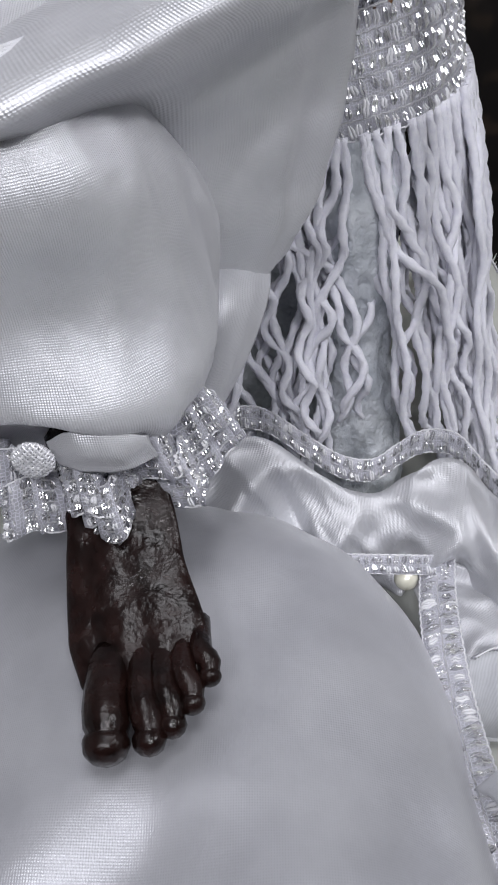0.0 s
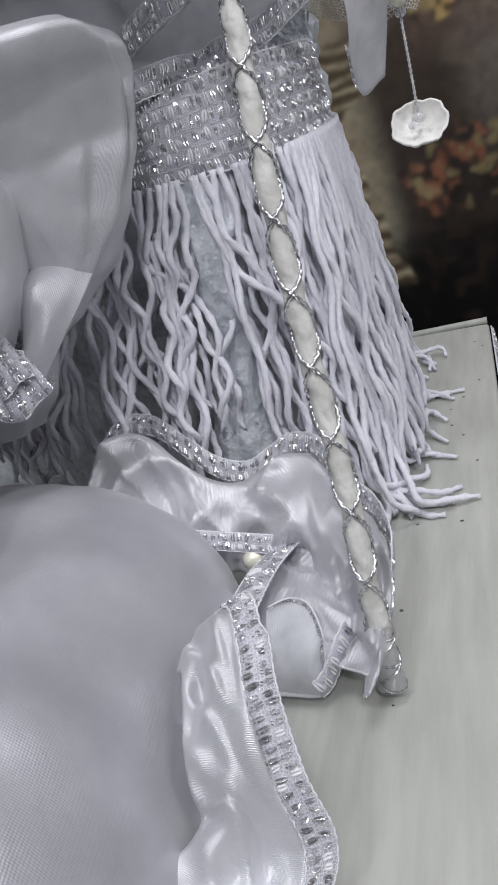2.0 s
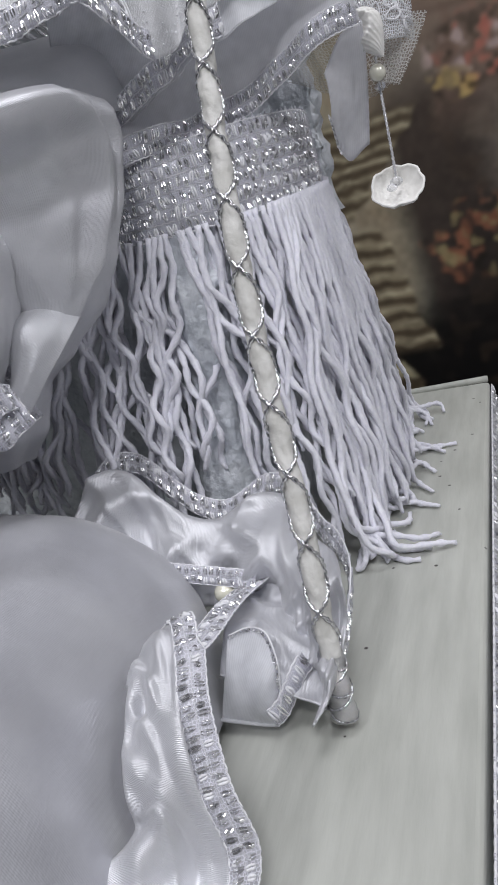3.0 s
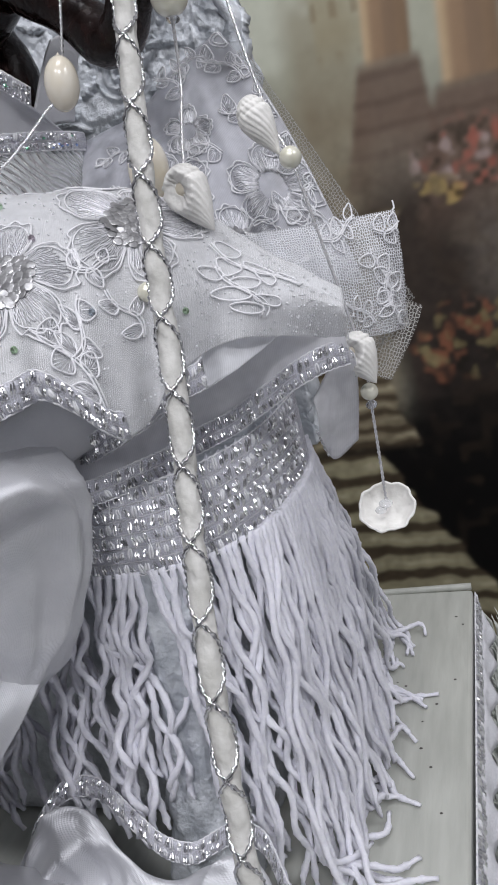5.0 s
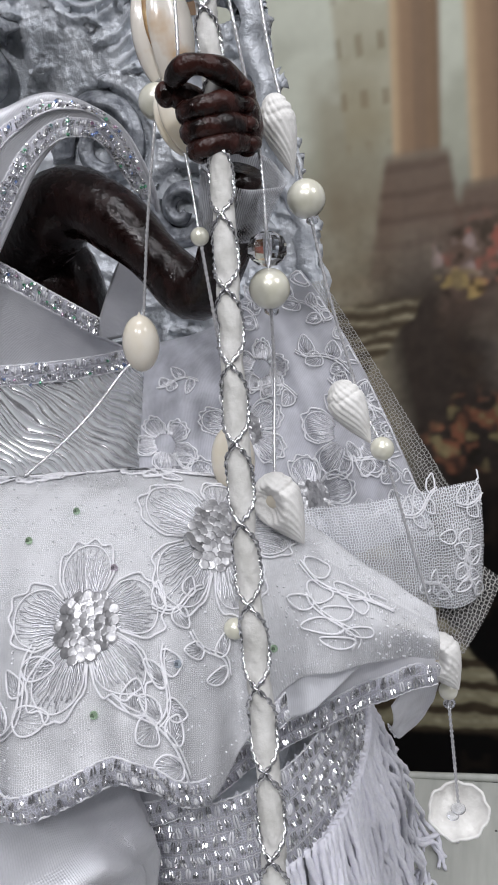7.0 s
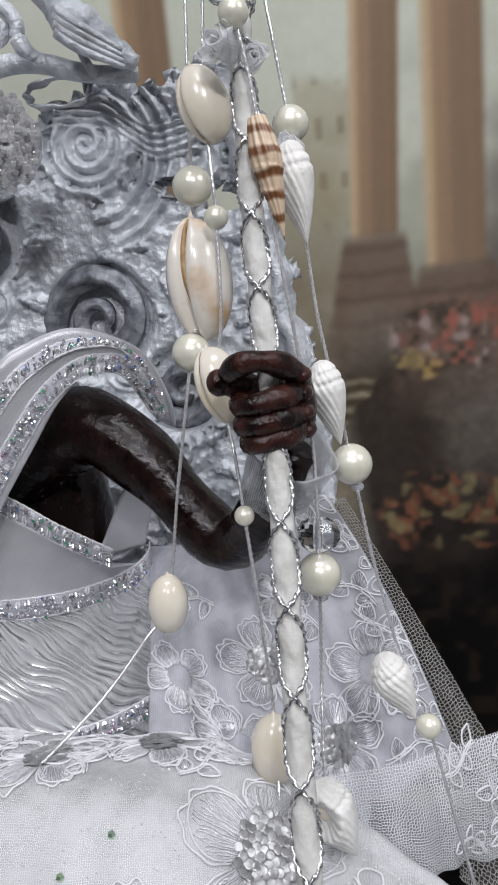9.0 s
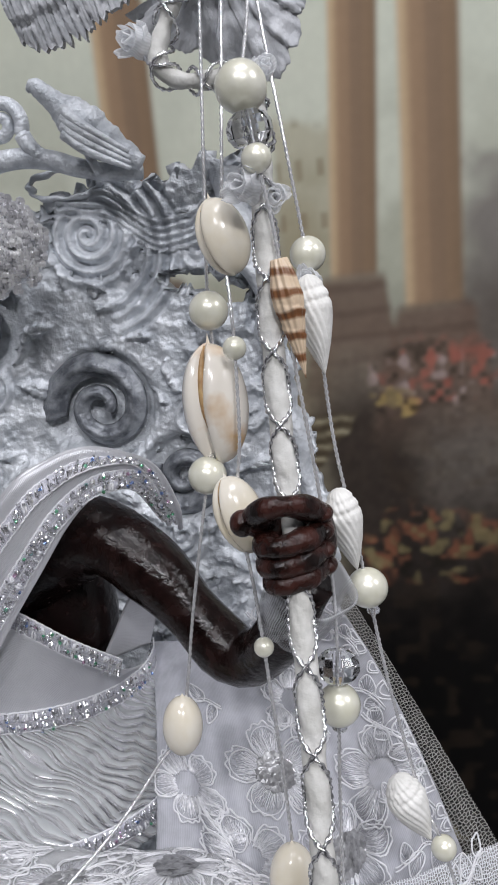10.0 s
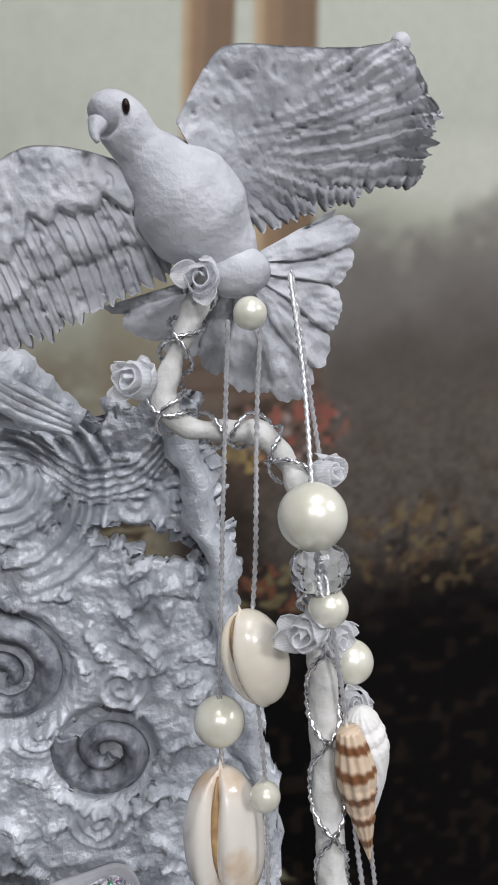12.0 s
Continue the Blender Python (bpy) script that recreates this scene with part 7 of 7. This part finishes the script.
def strands():
    grp = "shell strands hanging from the crook"
    a = thing("shell_strand", (0.017, 0.221, 0.363), "silver cord strung with pearls, a large cowrie, a bead", "strand", grp)
    cord(a, [(0.0175, 0.2205, 0.3640), (0.0155, 0.2170, 0.3350), (0.0138, 0.2130, 0.3080), (0.0134, 0.2124, 0.2996), (0.0134, 0.2110, 0.2825), (0.0107, 0.2046, 0.2659), (0.0058, 0.1990, 0.2400), (0.0011, 0.1943, 0.2143), (-0.0040, 0.1900, 0.2070), (-0.0120, 0.1820, 0.1980), (-0.0215, 0.1730, 0.1905), (-0.0290, 0.166, 0.1860)])
    bead("pearl", PEARL_MESH, a, (0.0134, 0.2124, 0.2996), 0.0042, "cream pearl")
    cowrie(a, (0.0134, 0.2085, 0.2825), (-0.02, 0.05, 1), (-0.35, -1, 0), 0.0255, 0.0142, COWRIE_TAN, "large cream and tan cowrie with a toothed slit")
    bead("seed_bead", SEED_MESH, a, (0.0118, 0.2060, 0.2700), 0.0018)
    bead("pearl", PEARL_MESH, a, (0.0107, 0.2046, 0.2659), 0.0041, "cream pearl")
    egg(a, (0.0011, 0.1943, 0.2143), (0.08, 0.1, 1), 0.0132, 0.0086, "smooth cream shell bead")
    spire(a, (-0.0305, 0.166, 0.1850), (0.6, -0.2, 0.7), 0.015, 0.0075, SHELLBROWN, "small brown ribbed shell")
    b = thing("shell_strand", (0.0215, 0.221, 0.363), "silver cord strung with cowries and small pearls", "strand", grp)
    cord(b, [(0.0225, 0.2190, 0.3655), (0.0212, 0.2165, 0.3500), (0.0200, 0.2110, 0.3300), (0.0189, 0.2085, 0.3154), (0.0197, 0.2040, 0.3000), (0.0198, 0.2027, 0.2923), (0.0195, 0.1990, 0.2750), (0.0181, 0.1965, 0.2613), (0.0208, 0.1900, 0.2460), (0.0220, 0.1866, 0.2354), (0.0236, 0.1835, 0.2110), (0.0244, 0.1803, 0.1892), (0.0256, 0.1660, 0.1740), (0.0263, 0.1532, 0.1600)])
    bead("pearl", PEARL_MESH, b, (0.0208, 0.2195, 0.3650), 0.0026, "small cream pearl")
    cowrie(b, (0.0189, 0.2071, 0.3154), (-0.28, 0.1, 1), (-0.9, -0.6, 0), 0.0156, 0.0101, COWRIE, "cream cowrie shell")
    bead("pearl", PEARL_MESH, b, (0.0198, 0.2027, 0.2923), 0.0024, "small cream pearl")
    cowrie(b, (0.0181, 0.1955, 0.2613), (-0.30, 0.1, 1), (-0.8, -0.7, 0), 0.0160, 0.0096, COWRIE, "cream cowrie with a yellow slit")
    bead("pearl", PEARL_MESH, b, (0.0220, 0.1866, 0.2354), 0.0020, "small cream pearl")
    egg(b, (0.0240, 0.1800, 0.1890), (0.05, 0.1, 1), 0.0150, 0.0095, "pale yellow cowrie bead with a drilled hole")
    bead("pearl", PEARL_MESH, b, (0.0258, 0.1560, 0.1605), 0.0026, "small cream pearl")
    c = thing("shell_strand", (0.0275, 0.222, 0.370), "silver cord strung with pearls and faceted crystals", "strand", grp)
    cord(c, [(0.0272, 0.2215, 0.3705), (0.0278, 0.2120, 0.3560), (0.0272, 0.2020, 0.3440), (0.0269, 0.1996, 0.3395), (0.0278, 0.1989, 0.3322), (0.0287, 0.1973, 0.3270), (0.0308, 0.1965, 0.3120), (0.0322, 0.1945, 0.2920), (0.0345, 0.1925, 0.2700), (0.0360, 0.1915, 0.2500), (0.0362, 0.1875, 0.2350), (0.0356, 0.1861, 0.2229), (0.0345, 0.1850, 0.2060), (0.0343, 0.1790, 0.1950), (0.0345, 0.1735, 0.1860)])
    bead("pearl", PEARL_MESH, c, (0.0269, 0.1990, 0.3395), 0.0048, "large cream pearl")
    bead("crystal", CRYSTAL_MESH, c, (0.0278, 0.1985, 0.3320), 0.0044, "clear faceted crystal bead")
    bead("pearl", PEARL_MESH, c, (0.0287, 0.1970, 0.3268), 0.0028, "small cream pearl")
    bead("crystal", CRYSTAL_MESH, c, (0.0361, 0.1867, 0.2309), 0.0043, "clear faceted crystal bead")
    bead("pearl", PEARL_MESH, c, (0.0356, 0.1861, 0.2229), 0.0043, "large cream pearl")
    bead("seed_bead", SEED_MESH, c, (0.0354, 0.1860, 0.2183), 0.0016)
    snail(c, (0.0361, 0.1712, 0.1797), (0.45, -0.1, -1), 0.0165, 0.0100, "white swollen shell with an open mouth", face=(-0.5, -1.0, 0.3), mouth=0.9)
    d = thing("shell_strand", (0.0275, 0.2225, 0.371), "silver cord strung with white shells, pearls and a shell cup", "strand", grp)
    cord(d, [(0.0276, 0.2225, 0.3710), (0.0300, 0.2180, 0.3500), (0.0325, 0.2145, 0.3300), (0.0348, 0.2126, 0.3100), (0.0362, 0.2080, 0.2956), (0.0378, 0.2045, 0.2720), (0.0405, 0.2026, 0.2540), (0.0423, 0.2027, 0.2400), (0.0455, 0.2000, 0.2180), (0.0505, 0.1968, 0.1940), (0.0543, 0.1938, 0.1843), (0.0598, 0.1905, 0.1580), (0.0643, 0.1881, 0.1351), (0.0640, 0.1900, 0.1248), (0.0643, 0.1870, 0.1100), (0.0645, 0.1845, 0.0990)])
    bead("pearl", PEARL_MESH, d, (0.0352, 0.2124, 0.3089), 0.0037, "cream pearl")
    snail(d, (0.0362, 0.2050, 0.2956), (0.10, -0.05, -1), 0.0200, 0.0078, "white ribbed shell with a drawn-out tip", twist=2.2)
    spire(d, (0.0328, 0.1945, 0.2975), (0.14, -0.05, -1), 0.0225, 0.0056, SHELLBROWN, "brown banded spiral shell", mouth=False)
    snail(d, (0.0392, 0.2010, 0.2540), (0.16, -0.05, -1), 0.0178, 0.0076, "white ribbed shell with a drawn-out tip")
    bead("pearl", PEARL_MESH, d, (0.0423, 0.2027, 0.2400), 0.0043, "cream pearl")
    bead("seed_bead", SEED_MESH, d, (0.0432, 0.2020, 0.2352), 0.0014)
    snail(d, (0.0484, 0.1955, 0.1930), (0.45, -0.1, -1), 0.0160, 0.0084, "white ribbed shell with a drawn-out tip")
    bead("pearl", PEARL_MESH, d, (0.0543, 0.1938, 0.1843), 0.0027, "small cream pearl")
    snail(d, (0.0640, 0.1865, 0.1355), (0.40, -0.2, -0.9), 0.0140, 0.0098, "cream ribbed shell with an open mouth", face=(-0.5, -1.0, 0.3), mouth=0.9)
    bead("pearl", PEARL_MESH, d, (0.0642, 0.1890, 0.1262), 0.0022, "small cream pearl")
    bead("seed_bead", SEED_MESH, d, (0.0642, 0.1890, 0.1228), 0.0015)
    cup = Build()
    tilt = axes((0.1, -0.80, 0.60), (1, 0, 0))

    def bowl(u, v):
        q = 2 * math.pi * u
        r = 0.0066 * math.sin(v * 1.35) / math.sin(1.35) * (1 + 0.05 * math.sin(q * 2 + 1) + 0.035 * math.sin(q * 7 + 2) + 0.025 * math.sin(q * 13))
        deep = 0.0046 * (1 - math.cos(v * 1.35)) / (1 - math.cos(1.35)) - 0.0046 + 0.0005 * math.sin(q * 3) * v
        return Vector((0.0645, 0.1835, 0.0975)) + tilt @ Vector((r * math.cos(q), r * math.sin(q), deep))
    cup.grid(bowl, 48, 16, wrap=True)
    part("shell_cup", cup, SHELLWHITE, d, "broken creamy shell cup", thick=0.0006)
    bead("seed_bead", SEED_MESH, d, (0.0645, 0.1830, 0.0985), 0.0018)
    bead("seed_bead", SEED_MESH, d, (0.0632, 0.1822, 0.0972), 0.0015)


strands()
